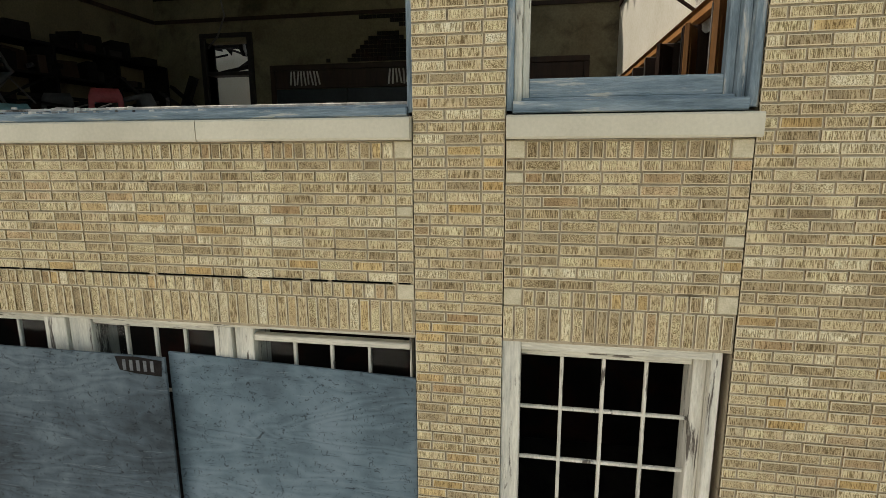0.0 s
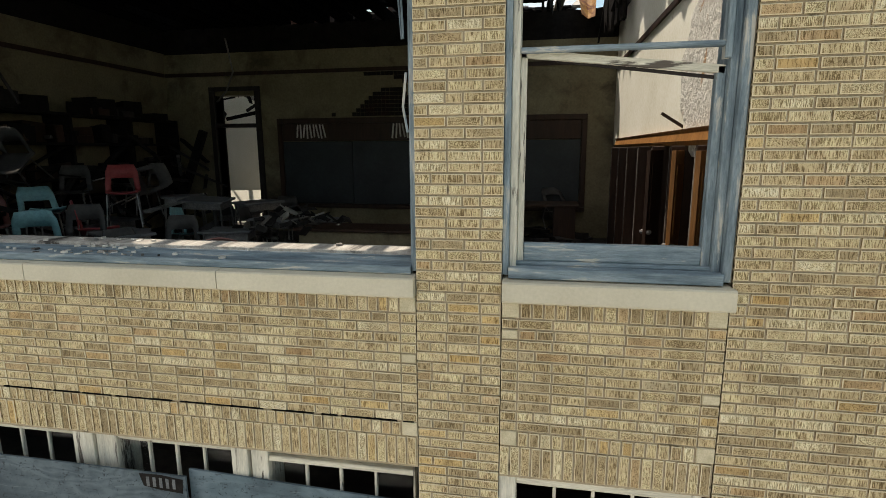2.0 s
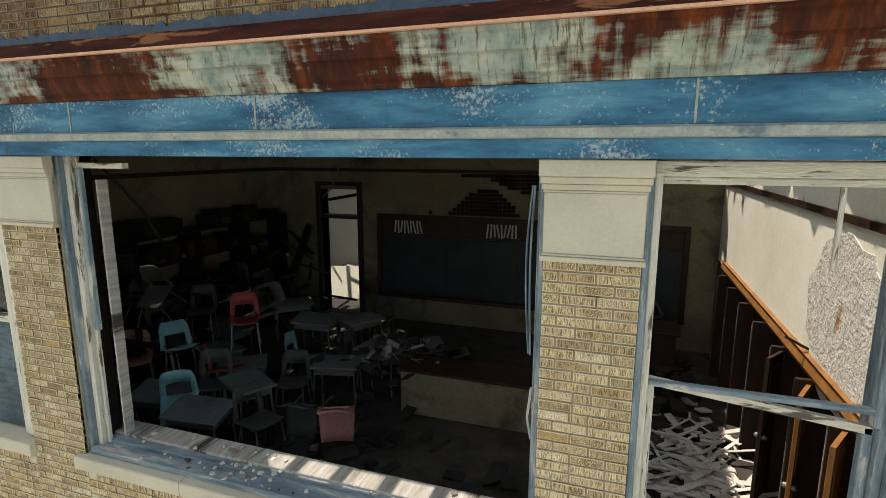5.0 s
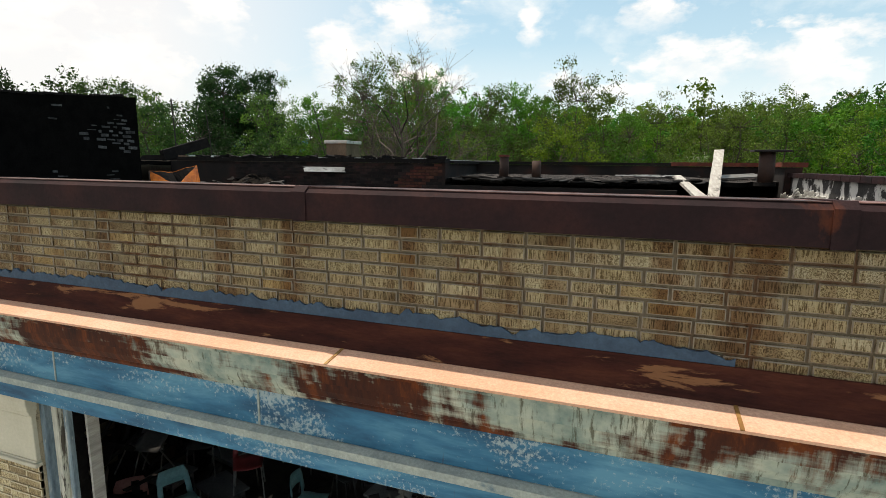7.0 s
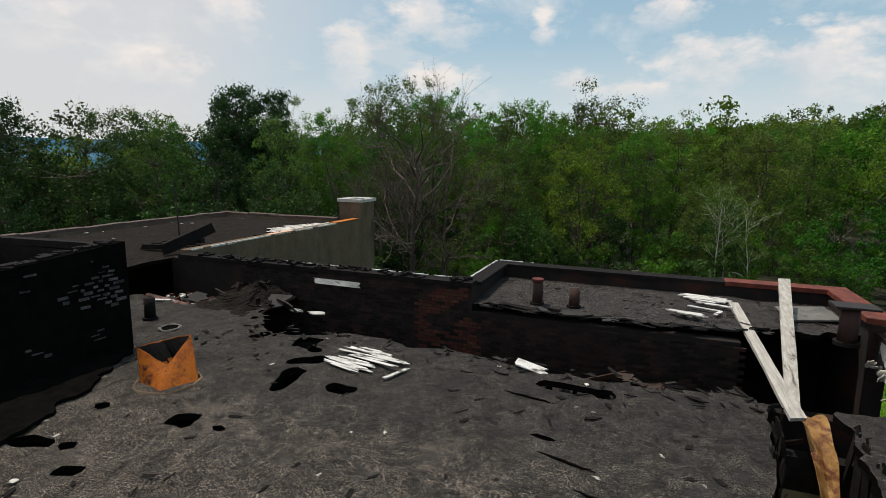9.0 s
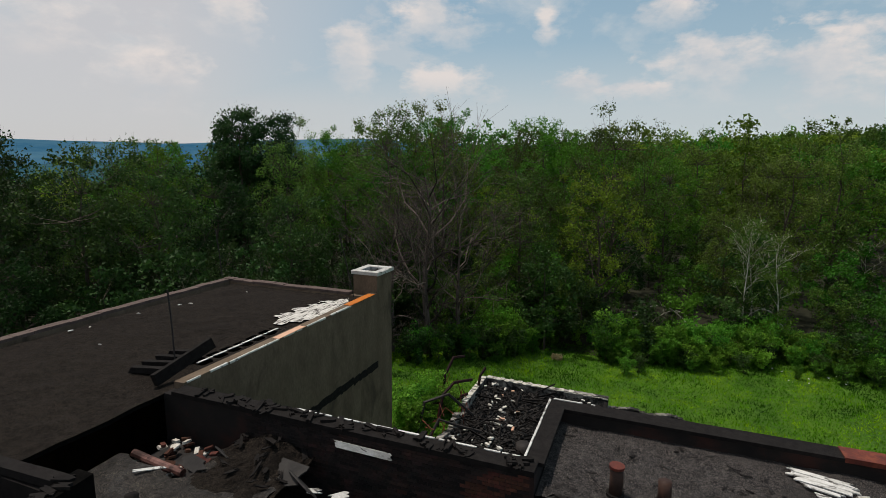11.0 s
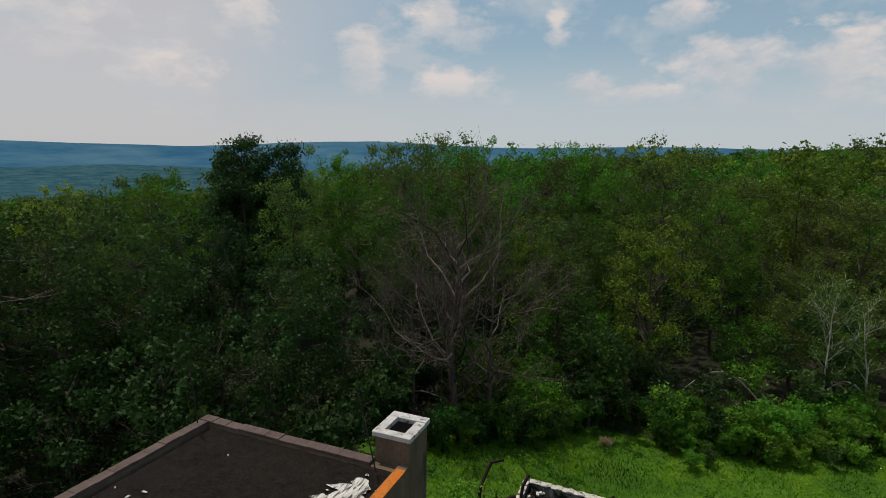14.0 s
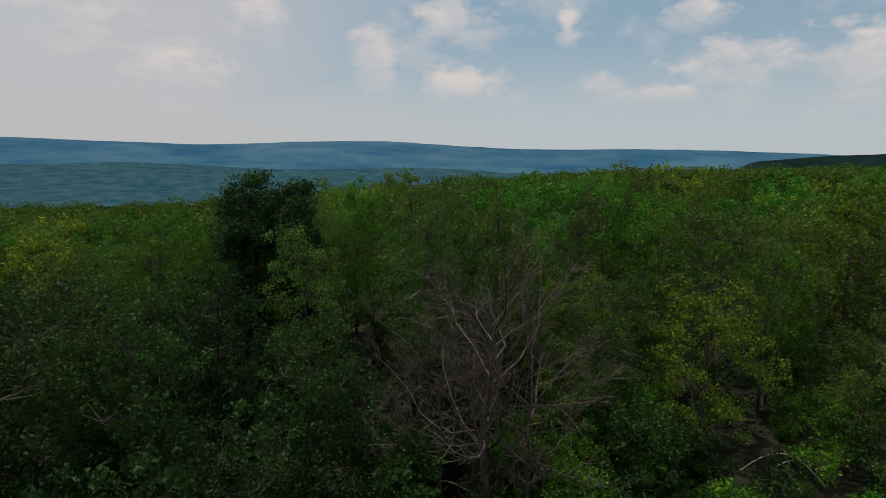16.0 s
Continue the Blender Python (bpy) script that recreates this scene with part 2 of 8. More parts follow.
def gravel(name, dark, mid, grain, worn=False):
    """Gravel pressed into tar: pale grains over dark felt, bare patches, wet-looking darker stains."""
    m, N, p = material(name)
    co = N.add("ShaderNodeTexCoord").outputs["Object"]
    broad = N.noise(co, 0.55, 6, 0.6)
    mid_n = N.noise(co, 3.5, 5, 0.65)
    vor = N.add("ShaderNodeTexVoronoi")
    vor.inputs["Scale"].default_value = 70
    N.link(co, vor.inputs["Vector"])
    speck = N.noise(co, 62, 4, 0.78)
    col = N.mix(N.ramp(mid_n, [(0.3, (0, 0, 0)), (0.7, (1, 1, 1))]), dark, mid)
    amount = N.ramp(N.math("ADD", N.math("MULTIPLY", broad, 0.6), N.math("MULTIPLY", mid_n, 0.4)), [(0.34, (0.30, 0.30, 0.30)), (0.52, (1, 1, 1))])
    grains = N.ramp(N.math("SUBTRACT", speck, N.math("MULTIPLY", vor.outputs["Distance"], 0.25)), [(0.415, (0, 0, 0)), (0.465, (1, 1, 1))])
    if worn:
        sep = N.add("ShaderNodeSeparateXYZ")
        N.link(co, sep.inputs[0])
        back = N.math("ADD", N.math("MULTIPLY", N.math("SUBTRACT", sep.outputs[1], 3.4), 1 / 9.5), N.math("MULTIPLY", N.math("SUBTRACT", broad, 0.5), 0.7))
        # Fewer grains to the rear; exposure and lens darkening is partly painted in.
        left = N.ramp(back, [(0.10, (1, 1, 1)), (0.40, (0.80, 0.80, 0.80)), (0.58, (0.32, 0.32, 0.32)), (0.90, (0.20, 0.20, 0.20))])
        clump = N.ramp(N.noise(co, 2.3, 7, 0.72, 1.4), [(0.40, (0.30, 0.30, 0.30)), (0.50, (0.85, 0.85, 0.85)), (0.60, (1.5, 1.5, 1.5))])
        clump = N.mix(N.ramp(back, [(0.02, (0, 0, 0)), (0.42, (1, 1, 1))]), (0.95, 0.95, 0.95), clump)
        amount = N.math("MULTIPLY", N.math("MULTIPLY", amount, left), clump)
        grey = N.ramp(N.noise(co, 1.1, 6, 0.7, 0.8), [(0.56, (0, 0, 0)), (0.66, (0.5, 0.5, 0.5))])
        col = N.mix(grey, col, (0.052, 0.051, 0.052))
    lump = N.ramp(N.noise(co, 10, 6, 0.78, 1.2), [(0.42, (0.30, 0.30, 0.30)), (0.54, (1, 1, 1))])
    col = N.mix(0.9, col, lump, "MULTIPLY")
    amount = N.math("MULTIPLY", amount, N.ramp(lump, [(0.3, (0.55, 0.55, 0.55)), (1.0, (1, 1, 1))]))
    col = N.mix(N.math("MULTIPLY", grains, N.math("MULTIPLY", amount, 0.9)), col, grain)
    N.link(col, p.inputs["Base Color"])
    p.inputs["Roughness"].default_value, p.inputs["Specular IOR Level"].default_value = 0.95, 0.08
    b = N.add("ShaderNodeBump")
    b.inputs["Strength"].default_value, b.inputs["Distance"].default_value = 1.0, 0.02
    N.link(N.math("ADD", N.math("ADD", speck, mid_n), N.noise(co, 13, 4, 0.7, 1.0)), b.inputs["Height"])
    N.link(b.outputs[0], p.inputs["Normal"])
    if worn:
        N.link(N.ramp(grains, [(0.0, (0.7, 0.7, 0.7)), (1.0, (0.95, 0.95, 0.95))]), p.inputs["Roughness"])
        p.inputs["Specular IOR Level"].default_value = 0.10
    return m


M = {}
M["brick"] = brick_material("buff_brick", True)
M["brick_far"] = brick_material("buff_brick_field", False)
M["brick_soot"] = brick_material("rain_stained_buff_brick", False, (0.50, 0.60, (0.36, 0.20, 0.12)), (0.56, 0.54, 0.52))
M["mortar"] = surface("mortar", ((0.26, 0.215, 0.145), (0.38, 0.315, 0.22)), 8, 0.95, fine=90, stain=((0.10, 0.08, 0.05), 5, 0.60, 0.68))
M["mortar_sooty"] = surface("rust_stained_mortar", ((0.10, 0.075, 0.05), (0.19, 0.15, 0.105)), 8, 0.95, fine=90, stain=((0.11, 0.05, 0.025), 1.6, 0.50, 0.60), stretch=(1.4, 1, 0.4))
M["dusty_bar"] = surface("faded_grey_print", ((0.07, 0.075, 0.08), (0.13, 0.135, 0.14)), 20, 0.9)
M["brick_rim"] = surface("smooth_brick_arris", ((0.50, 0.41, 0.275), (0.63, 0.54, 0.375)), 3, 0.9, fine=90, bump=0.1)
M["soot_rim"] = surface("rain_stained_brick_arris", ((0.19, 0.155, 0.115), (0.29, 0.245, 0.19)), 3, 0.9, fine=90, stain=((0.10, 0.055, 0.03), 1.6, 0.52, 0.62), stretch=(1.4, 1, 0.4), bump=0.1)
M["pale_brick"] = surface("pale_brick", ((0.38, 0.33, 0.22), (0.52, 0.46, 0.33)), 14, 0.9, fine=120)
M["limestone"] = surface("limestone", ((0.42, 0.385, 0.30), (0.52, 0.48, 0.38)), 1.6, 0.85, fine=45, bump=0.1, grain=0.12, stain=((0.36, 0.23, 0.08), 0.7, 0.62, 0.78))
M["blue_paint"] = surface("weathered_blue_paint", ((0.07, 0.10, 0.125), (0.17, 0.22, 0.25), (0.30, 0.34, 0.36)), 9, 0.8, fine=70,
                          stain=((0.44, 0.43, 0.39), 9, 0.54, 0.60), stretch=(1.6, 1, 0.22), bump=0.7)
M["blue_paint_long"] = surface("weathered_blue_paint_rail", ((0.07, 0.10, 0.125), (0.17, 0.22, 0.25), (0.28, 0.32, 0.34)), 9, 0.8, fine=70,
                               stain=((0.44, 0.43, 0.39), 9, 0.57, 0.62), stretch=(0.2, 1, 1.8), bump=0.7)
M["white_paint_long"] = surface("peeling_white_paint_rail", ((0.38, 0.36, 0.30), (0.54, 0.51, 0.42), (0.64, 0.60, 0.49)), 9, 0.8, fine=60,
                                stain=((0.10, 0.085, 0.07), 11, 0.58, 0.63), stretch=(0.2, 1, 1.8), bump=0.6)
M["white_paint"] = surface("peeling_white_paint", ((0.38, 0.37, 0.32), (0.54, 0.51, 0.43), (0.66, 0.62, 0.52)), 9, 0.8, fine=60,
                           stain=((0.10, 0.085, 0.07), 11, 0.57, 0.62), stretch=(1.4, 1, 0.16), bump=0.6)


def plywood(name, dark, mid, light):
    """Weathered plywood: long wavering grain with eyes, fine cracks along it, pale scuffs."""
    m, N, p = material(name)
    co = N.add("ShaderNodeTexCoord").outputs["Object"]
    oi = N.add("ShaderNodeObjectInfo").outputs["Location"]
    mp = N.add("ShaderNodeMapping")
    mp.inputs["Scale"].default_value = (0.42, 1, 1.7)
    N.link(co, mp.inputs[0])
    field = N.noise(mp.outputs[0], 1.6, 3, 0.5, 0.4)
    rings = N.math("PINGPONG", N.math("MULTIPLY", field, 26.0), 1.0)
    mp2 = N.add("ShaderNodeMapping")
    mp2.inputs["Scale"].default_value = (7, 10, 120)
    N.link(co, mp2.inputs[0])
    hair = N.noise(mp2.outputs[0], 1.0, 4, 0.7, 0.6)
    blot = N.noise(co, 1.3, 6, 0.62)
    col = N.ramp(N.math("ADD", N.math("MULTIPLY", blot, 0.75), N.math("MULTIPLY", rings, 0.07)), [(0.27, dark), (0.41, mid), (0.52, light)])
    crack = N.ramp(N.math("ADD", hair, N.math("MULTIPLY", rings, 0.10)), [(0.34, (0.25, 0.25, 0.27)), (0.42, (1, 1, 1))])
    col = N.mix(0.85, col, crack, "MULTIPLY")
    pits = N.ramp(N.noise(co, 20, 5, 0.7, 1.6), [(0.36, (0.22, 0.22, 0.22)), (0.42, (1, 1, 1))])
    col = N.mix(0.8, col, pits, "MULTIPLY")
    scuff = N.ramp(N.noise(mp2.outputs[0], 0.35, 6, 0.7, 0.5), [(0.62, (0, 0, 0)), (0.72, (0.5, 0.5, 0.5))])
    col = N.mix(scuff, col, (0.24, 0.28, 0.30))
    N.link(col, p.inputs["Base Color"])
    p.inputs["Roughness"].default_value, p.inputs["Specular IOR Level"].default_value = 0.85, 0.25
    b = N.add("ShaderNodeBump")
    b.inputs["Strength"].default_value, b.inputs["Distance"].default_value = 0.7, 0.004
    N.link(N.math("ADD", hair, N.math("MULTIPLY", rings, 0.4)), b.inputs["Height"])
    N.link(b.outputs[0], p.inputs["Normal"])
    return m


def stretched(N, co, scale, detail=5, rough=0.65, distort=0.2):
    mp = N.add("ShaderNodeMapping")
    mp.inputs["Scale"].default_value = scale
    N.link(co, mp.inputs[0])
    return N.noise(mp.outputs[0], 1.0, detail, rough, distort)


def blue_metal(name):
    """Blue sheet-metal paint: deep and faded bands, clouds of pale scuffs, small rusty runs."""
    m, N, p = material(name)
    co = N.add("ShaderNodeTexCoord").outputs["Object"]
    band = stretched(N, co, (1.1, 1, 5.0))
    col = N.ramp(band, [(0.34, (0.012, 0.060, 0.120)), (0.50, (0.030, 0.135, 0.235)), (0.66, (0.090, 0.245, 0.35))])
    cloud = stretched(N, co, (1.4, 1, 3.0), 4)
    speck = N.noise(co, 42, 5, 0.78)
    scuff = N.ramp(N.math("ADD", speck, N.math("MULTIPLY", N.math("SUBTRACT", cloud, 0.5), 0.9)), [(0.57, (0, 0, 0)), (0.66, (0.75, 0.75, 0.75))])
    col = N.mix(scuff, col, (0.36, 0.42, 0.42))
    run = N.ramp(N.math("ADD", stretched(N, co, (22, 1, 1.2)), N.math("MULTIPLY", N.math("SUBTRACT", stretched(N, co, (0.6, 1, 1.0)), 0.5), 0.7)), [(0.68, (0, 0, 0)), (0.76, (0.7, 0.7, 0.7))])
    col = N.mix(run, col, (0.085, 0.030, 0.014))
    N.link(col, p.inputs["Base Color"])
    p.inputs["Roughness"].default_value, p.inputs["Specular IOR Level"].default_value = 0.68, 0.3
    b = N.add("ShaderNodeBump")
    b.inputs["Strength"].default_value, b.inputs["Distance"].default_value = 0.5, 0.004
    N.link(N.math("ADD", speck, band), b.inputs["Height"])
    N.link(b.outputs[0], p.inputs["Normal"])
    return m


def weeping_rust(name):
    """Greenish cream paint with grime, lost in long stretches to orange-brown rust that runs downwards."""
    m, N, p = material(name)
    co = N.add("ShaderNodeTexCoord").outputs["Object"]
    reach = stretched(N, co, (0.8, 1, 1.4), 4)
    drip = stretched(N, co, (11, 1, 1.1), 6, 0.7)
    lost = N.ramp(N.math("ADD", N.math("MULTIPLY", reach, 0.70), N.math("ADD", N.math("MULTIPLY", drip, 0.20), N.math("MULTIPLY", stretched(N, co, (3, 1, 30), 5), 0.14))), [(0.485, (0, 0, 0)), (0.545, (1, 1, 1))])
    cream = N.ramp(N.noise(co, 5, 5, 0.6), [(0.34, (0.15, 0.21, 0.19)), (0.52, (0.33, 0.36, 0.30)), (0.68, (0.46, 0.45, 0.36))])
    grime = N.ramp(stretched(N, co, (26, 1, 3.5), 6, 0.75), [(0.54, (0, 0, 0)), (0.63, (0.8, 0.8, 0.8))])
    cream = N.mix(grime, cream, (0.055, 0.048, 0.026))
    rust = N.ramp(stretched(N, co, (6, 1, 1.6), 6, 0.7), [(0.34, (0.018, 0.006, 0.005)), (0.50, (0.060, 0.015, 0.006)), (0.62, (0.145, 0.036, 0.008)), (0.74, (0.21, 0.075, 0.020))])
    col = N.mix(lost, cream, rust)
    N.link(col, p.inputs["Base Color"])
    p.inputs["Roughness"].default_value, p.inputs["Specular IOR Level"].default_value = 0.8, 0.2
    b = N.add("ShaderNodeBump")
    b.inputs["Strength"].default_value, b.inputs["Distance"].default_value = 0.6, 0.006
    N.link(N.math("ADD", drip, N.math("MULTIPLY", lost, -0.4)), b.inputs["Height"])
    N.link(b.outputs[0], p.inputs["Normal"])
    return m


M["blue_metal"] = blue_metal("weathered_blue_metal_paint")
# The same plywood in darker tones, for the western board.
M["plywood_dark"] = plywood("dirt_darkened_plywood", (0.022, 0.030, 0.036), (0.055, 0.075, 0.09), (0.10, 0.13, 0.15))
M["plywood"] = plywood("blue_grey_plywood", (0.05, 0.07, 0.085), (0.095, 0.135, 0.16), (0.145, 0.19, 0.22))
M["rust_metal"] = surface("rusted_sheet_metal", ((0.05, 0.012, 0.010), (0.11, 0.024, 0.014), (0.20, 0.05, 0.02)), 4, 0.6, fine=40, rough_to=0.85)
M["char"] = surface("charred_wood", ((0.007, 0.006, 0.006), (0.016, 0.014, 0.013)), 8, 0.9, fine=40, bump=0.7, spec=0.1)
M["roofing"] = gravel("gravel_roofing", (0.019, 0.0175, 0.017), (0.036, 0.0335, 0.032), (0.56, 0.47, 0.37), True)
M["roofing_black"] = gravel("burnt_black_roofing", (0.018, 0.017, 0.0175), (0.044, 0.041, 0.041), (0.22, 0.19, 0.17))
M["roofing_west"] = gravel("brown_black_roofing", (0.009, 0.007, 0.006), (0.018, 0.0145, 0.012), (0.055, 0.043, 0.033))
# Near black: real soot, and the painted darkness of holes and cracks.
M["soot"] = surface("deep_soot", ((0.003, 0.003, 0.003), (0.007, 0.0065, 0.006)), 5, 0.95, fine=40, bump=0.6, spec=0.0)
M["stucco"] = surface("brown_grey_stucco", ((0.085, 0.060, 0.040), (0.14, 0.102, 0.070)), 1.2, 0.92, fine=14, stain=((0.055, 0.038, 0.026), 0.8, 0.52, 0.66), stretch=(1, 1, 0.5))
# Stained cream plaster, its colour lowered to carry the room's shade.
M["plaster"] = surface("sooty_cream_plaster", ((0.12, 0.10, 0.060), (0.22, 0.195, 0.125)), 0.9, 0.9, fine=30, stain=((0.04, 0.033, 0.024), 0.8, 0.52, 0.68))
# Same plaster with sunlit brightness put into the colour.
M["sunlit_plaster"] = surface("cream_plaster", ((0.68, 0.65, 0.53), (0.82, 0.80, 0.70)), 0.8, 0.9, fine=30, stain=((0.30, 0.22, 0.12), 1.3, 0.66, 0.76))
M["cream_rust"] = weeping_rust("cream_paint_rusting_through")
M["peach_rust"] = surface("sun_bleached_orange_metal", ((0.50, 0.27, 0.17), (0.60, 0.36, 0.26)), 3, 0.8, fine=80, bump=0.1)
M["dark_rust"] = surface("maroon_rusted_metal", ((0.010, 0.006, 0.007), (0.020, 0.009, 0.010), (0.034, 0.013, 0.012)), 3, 0.8, fine=40, spec=0.15,
                         stain=((0.075, 0.022, 0.012), 2.6, 0.64, 0.72))
M["flashing_rust"] = surface("maroon_flashing_flaking_orange", ((0.020, 0.008, 0.007), (0.045, 0.014, 0.010), (0.075, 0.024, 0.014)), 4, 0.85, fine=40, spec=0.1,
                             stain=((0.21, 0.095, 0.045), 3.5, 0.58, 0.62), stretch=(0.5, 1, 3))
M["orange_rust"] = surface("bright_orange_rust", ((0.26, 0.062, 0.005), (0.46, 0.135, 0.010), (0.30, 0.066, 0.006)), 5, 0.7, fine=40, stain=((0.05, 0.015, 0.006), 3, 0.56, 0.68))
M["tan_rust"] = surface("tan_and_orange_rust", ((0.10, 0.04, 0.010), (0.22, 0.11, 0.030), (0.34, 0.21, 0.08)), 3, 0.7, fine=40, stain=((0.10, 0.03, 0.01), 4, 0.52, 0.60))
M["rough_coat"] = surface("rough_scratch_coat", ((0.50, 0.47, 0.42), (0.70, 0.68, 0.62)), 9, 0.95, fine=30, bump=1.0, bump_dist=0.03, stain=((0.34, 0.17, 0.05), 2.2, 0.62, 0.70))
M["pale_bark"] = surface("pale_dead_bark", ((0.035, 0.027, 0.022), (0.105, 0.085, 0.072)), 5, 0.95, fine=30, stretch=(1, 1, 0.2), island=0.75)
M["blue_tar"] = surface("dark_blue_sealant", ((0.028, 0.05, 0.085), (0.05, 0.085, 0.13)), 8, 0.7, fine=50)
M["white_lath"] = surface("whitewashed_lath", ((0.34, 0.33, 0.31), (0.66, 0.65, 0.62)), 7, 0.85, fine=40, stain=((0.10, 0.09, 0.08), 6, 0.54, 0.62), stretch=(0.4, 1, 1))
M["bare_boards"] = surface("bleached_bare_boards", ((0.36, 0.34, 0.31), (0.62, 0.60, 0.56)), 6, 0.9, fine=30, stain=((0.06, 0.052, 0.045), 4, 0.50, 0.58), stretch=(3.2, 0.6, 1))
M["red_brick"] = surface("sooty_red_brick_face", ((0.030, 0.012, 0.009), (0.095, 0.032, 0.020)), 9, 0.95, fine=60, vary=0.3)
M["soot_block"] = surface("soot_streaked_concrete_block", ((0.10, 0.095, 0.085), (0.30, 0.28, 0.25)), 1.4, 0.95, fine=25, island=0.4, stain=((0.02, 0.019, 0.018), 0.9, 0.46, 0.56))
M["grey_wood"] = surface("silvery_weathered_timber", ((0.22, 0.20, 0.18), (0.45, 0.43, 0.39)), 6, 0.85, fine=60, stain=((0.05, 0.045, 0.04), 1.6, 0.55, 0.64), stretch=(3, 0.25, 3))
M["debris"] = surface("broken_plaster_pieces", ((0.34, 0.32, 0.28), (0.60, 0.58, 0.52)), 3, 0.9, fine=40, island=0.35)
M["dark_debris"] = surface("charred_rubble", ((0.008, 0.007, 0.007), (0.030, 0.027, 0.025)), 4, 0.9, fine=30, island=0.5)
M["slate"] = surface("dusty_slate_board", ((0.012, 0.016, 0.018), (0.028, 0.036, 0.040)), 1.5, 0.5, fine=20)
M["chair_red"] = surface("faded_red_plastic", ((0.22, 0.035, 0.035), (0.30, 0.055, 0.055)), 4, 0.5, fine=30, bump=0.05)
M["chair_pink"] = surface("faded_pink_plastic", ((0.30, 0.13, 0.115), (0.38, 0.18, 0.155)), 4, 0.5, fine=30, bump=0.05)
M["chair_teal"] = surface("faded_teal_plastic", ((0.13, 0.30, 0.32), (0.20, 0.38, 0.40)), 4, 0.5, fine=30, bump=0.05)
M["chair_grey"] = surface("dusty_grey_plastic", ((0.030, 0.028, 0.027), (0.075, 0.070, 0.066)), 4, 0.6, fine=30, bump=0.05)
M["steel"] = surface("dull_steel_tube", ((0.12, 0.115, 0.11), (0.25, 0.24, 0.23)), 10, 0.45, metal=0.7, fine=40, bump=0.1)
M["desk_top"] = surface("grey_laminate", ((0.075, 0.077, 0.08), (0.17, 0.172, 0.17)), 3, 0.55, fine=30, bump=0.1)
M["dark_roofing"] = surface("peeled_black_roofing", ((0.014, 0.013, 0.013), (0.034, 0.031, 0.029)), 3, 0.8, fine=25, bump=0.5)
M["ash"] = surface("ash_grey_brick", ((0.016, 0.015, 0.015), (0.105, 0.10, 0.10)), 14, 0.95, fine=40, vary=0.5)
M["iron"] = surface("black_iron", ((0.012, 0.010, 0.010), (0.030, 0.024, 0.022)), 8, 0.7, fine=40)
M["stained_cap"] = surface("rain_stained_cap", ((0.30, 0.29, 0.27), (0.50, 0.49, 0.47)), 4, 0.9, fine=40, stain=((0.06, 0.055, 0.05), 5, 0.55, 0.66), bump=0.4)
M["leaf_deep"] = leafy("deep_green_leaves", (0.014, 0.042, 0.012), (0.055, 0.118, 0.028), 0.36)
M["dull_sheet"] = surface("dull_grey_sheet_metal", ((0.075, 0.072, 0.066), (0.16, 0.155, 0.14)), 2.5, 0.6, fine=30, stain=((0.05, 0.03, 0.015), 4, 0.56, 0.66))
M["hood_rust"] = surface("deep_orange_rust", ((0.12, 0.024, 0.002), (0.34, 0.092, 0.004), (0.19, 0.040, 0.003)), 5, 0.75, fine=40, stain=((0.03, 0.010, 0.005), 3.5, 0.52, 0.64), bump=0.5)
M["concrete"] = surface("weathered_concrete", ((0.34, 0.33, 0.31), (0.50, 0.49, 0.46)), 2, 0.9, fine=30)
M["tan_floor"] = surface("ochre_burnt_floor", ((0.13, 0.105, 0.06), (0.36, 0.30, 0.18)), 2.2, 0.95, fine=12, stain=((0.03, 0.028, 0.025), 1.6, 0.46, 0.58))
# Woodland shade is put into this near-black litter colour.
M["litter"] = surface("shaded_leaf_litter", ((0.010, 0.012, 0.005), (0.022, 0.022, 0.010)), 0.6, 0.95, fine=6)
M["dark_wood"] = surface("dark_brown_wood", ((0.016, 0.008, 0.005), (0.042, 0.020, 0.011)), 8, 0.55, fine=50, stretch=(1, 1, 0.15))
M["sunlit_wood"] = surface("orange_varnished_wood", ((0.17, 0.072, 0.020), (0.30, 0.14, 0.042)), 6, 0.6, fine=50, stretch=(1, 1, 0.15))
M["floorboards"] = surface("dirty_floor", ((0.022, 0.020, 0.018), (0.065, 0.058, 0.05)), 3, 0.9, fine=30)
M["grass_ground"] = surface("grassy_soil", ((0.024, 0.075, 0.003), (0.060, 0.135, 0.006)), 0.35, 0.95, fine=9, bump=0.5, bump_dist=0.1)
M["bark"] = surface("grey_brown_bark", ((0.035, 0.028, 0.022), (0.085, 0.068, 0.052)), 5, 0.95, fine=30, stretch=(1, 1, 0.2))
M["birch_bark"] = surface("pale_birch_bark", ((0.28, 0.26, 0.22), (0.50, 0.47, 0.41)), 4, 0.85, fine=20, stain=((0.06, 0.05, 0.04), 5, 0.62, 0.68))
M["leaf_green"] = leafy("green_leaves", (0.022, 0.072, 0.007), (0.108, 0.262, 0.020), 0.38)
M["leaf_olive"] = leafy("olive_budding_leaves", (0.032, 0.060, 0.009), (0.128, 0.195, 0.028), 0.36)
M["leaf_yellow"] = leafy("yellow_green_leaves", (0.055, 0.098, 0.008), (0.185, 0.265, 0.020), 0.4)
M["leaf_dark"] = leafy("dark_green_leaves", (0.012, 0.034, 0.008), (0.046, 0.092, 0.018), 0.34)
M["leaf_brown"] = leafy("brown_buds", (0.07, 0.05, 0.026), (0.13, 0.10, 0.045))
M["leaf_fresh"] = leafy("fresh_green_leaves", (0.08, 0.20, 0.016), (0.20, 0.38, 0.04), 0.5)


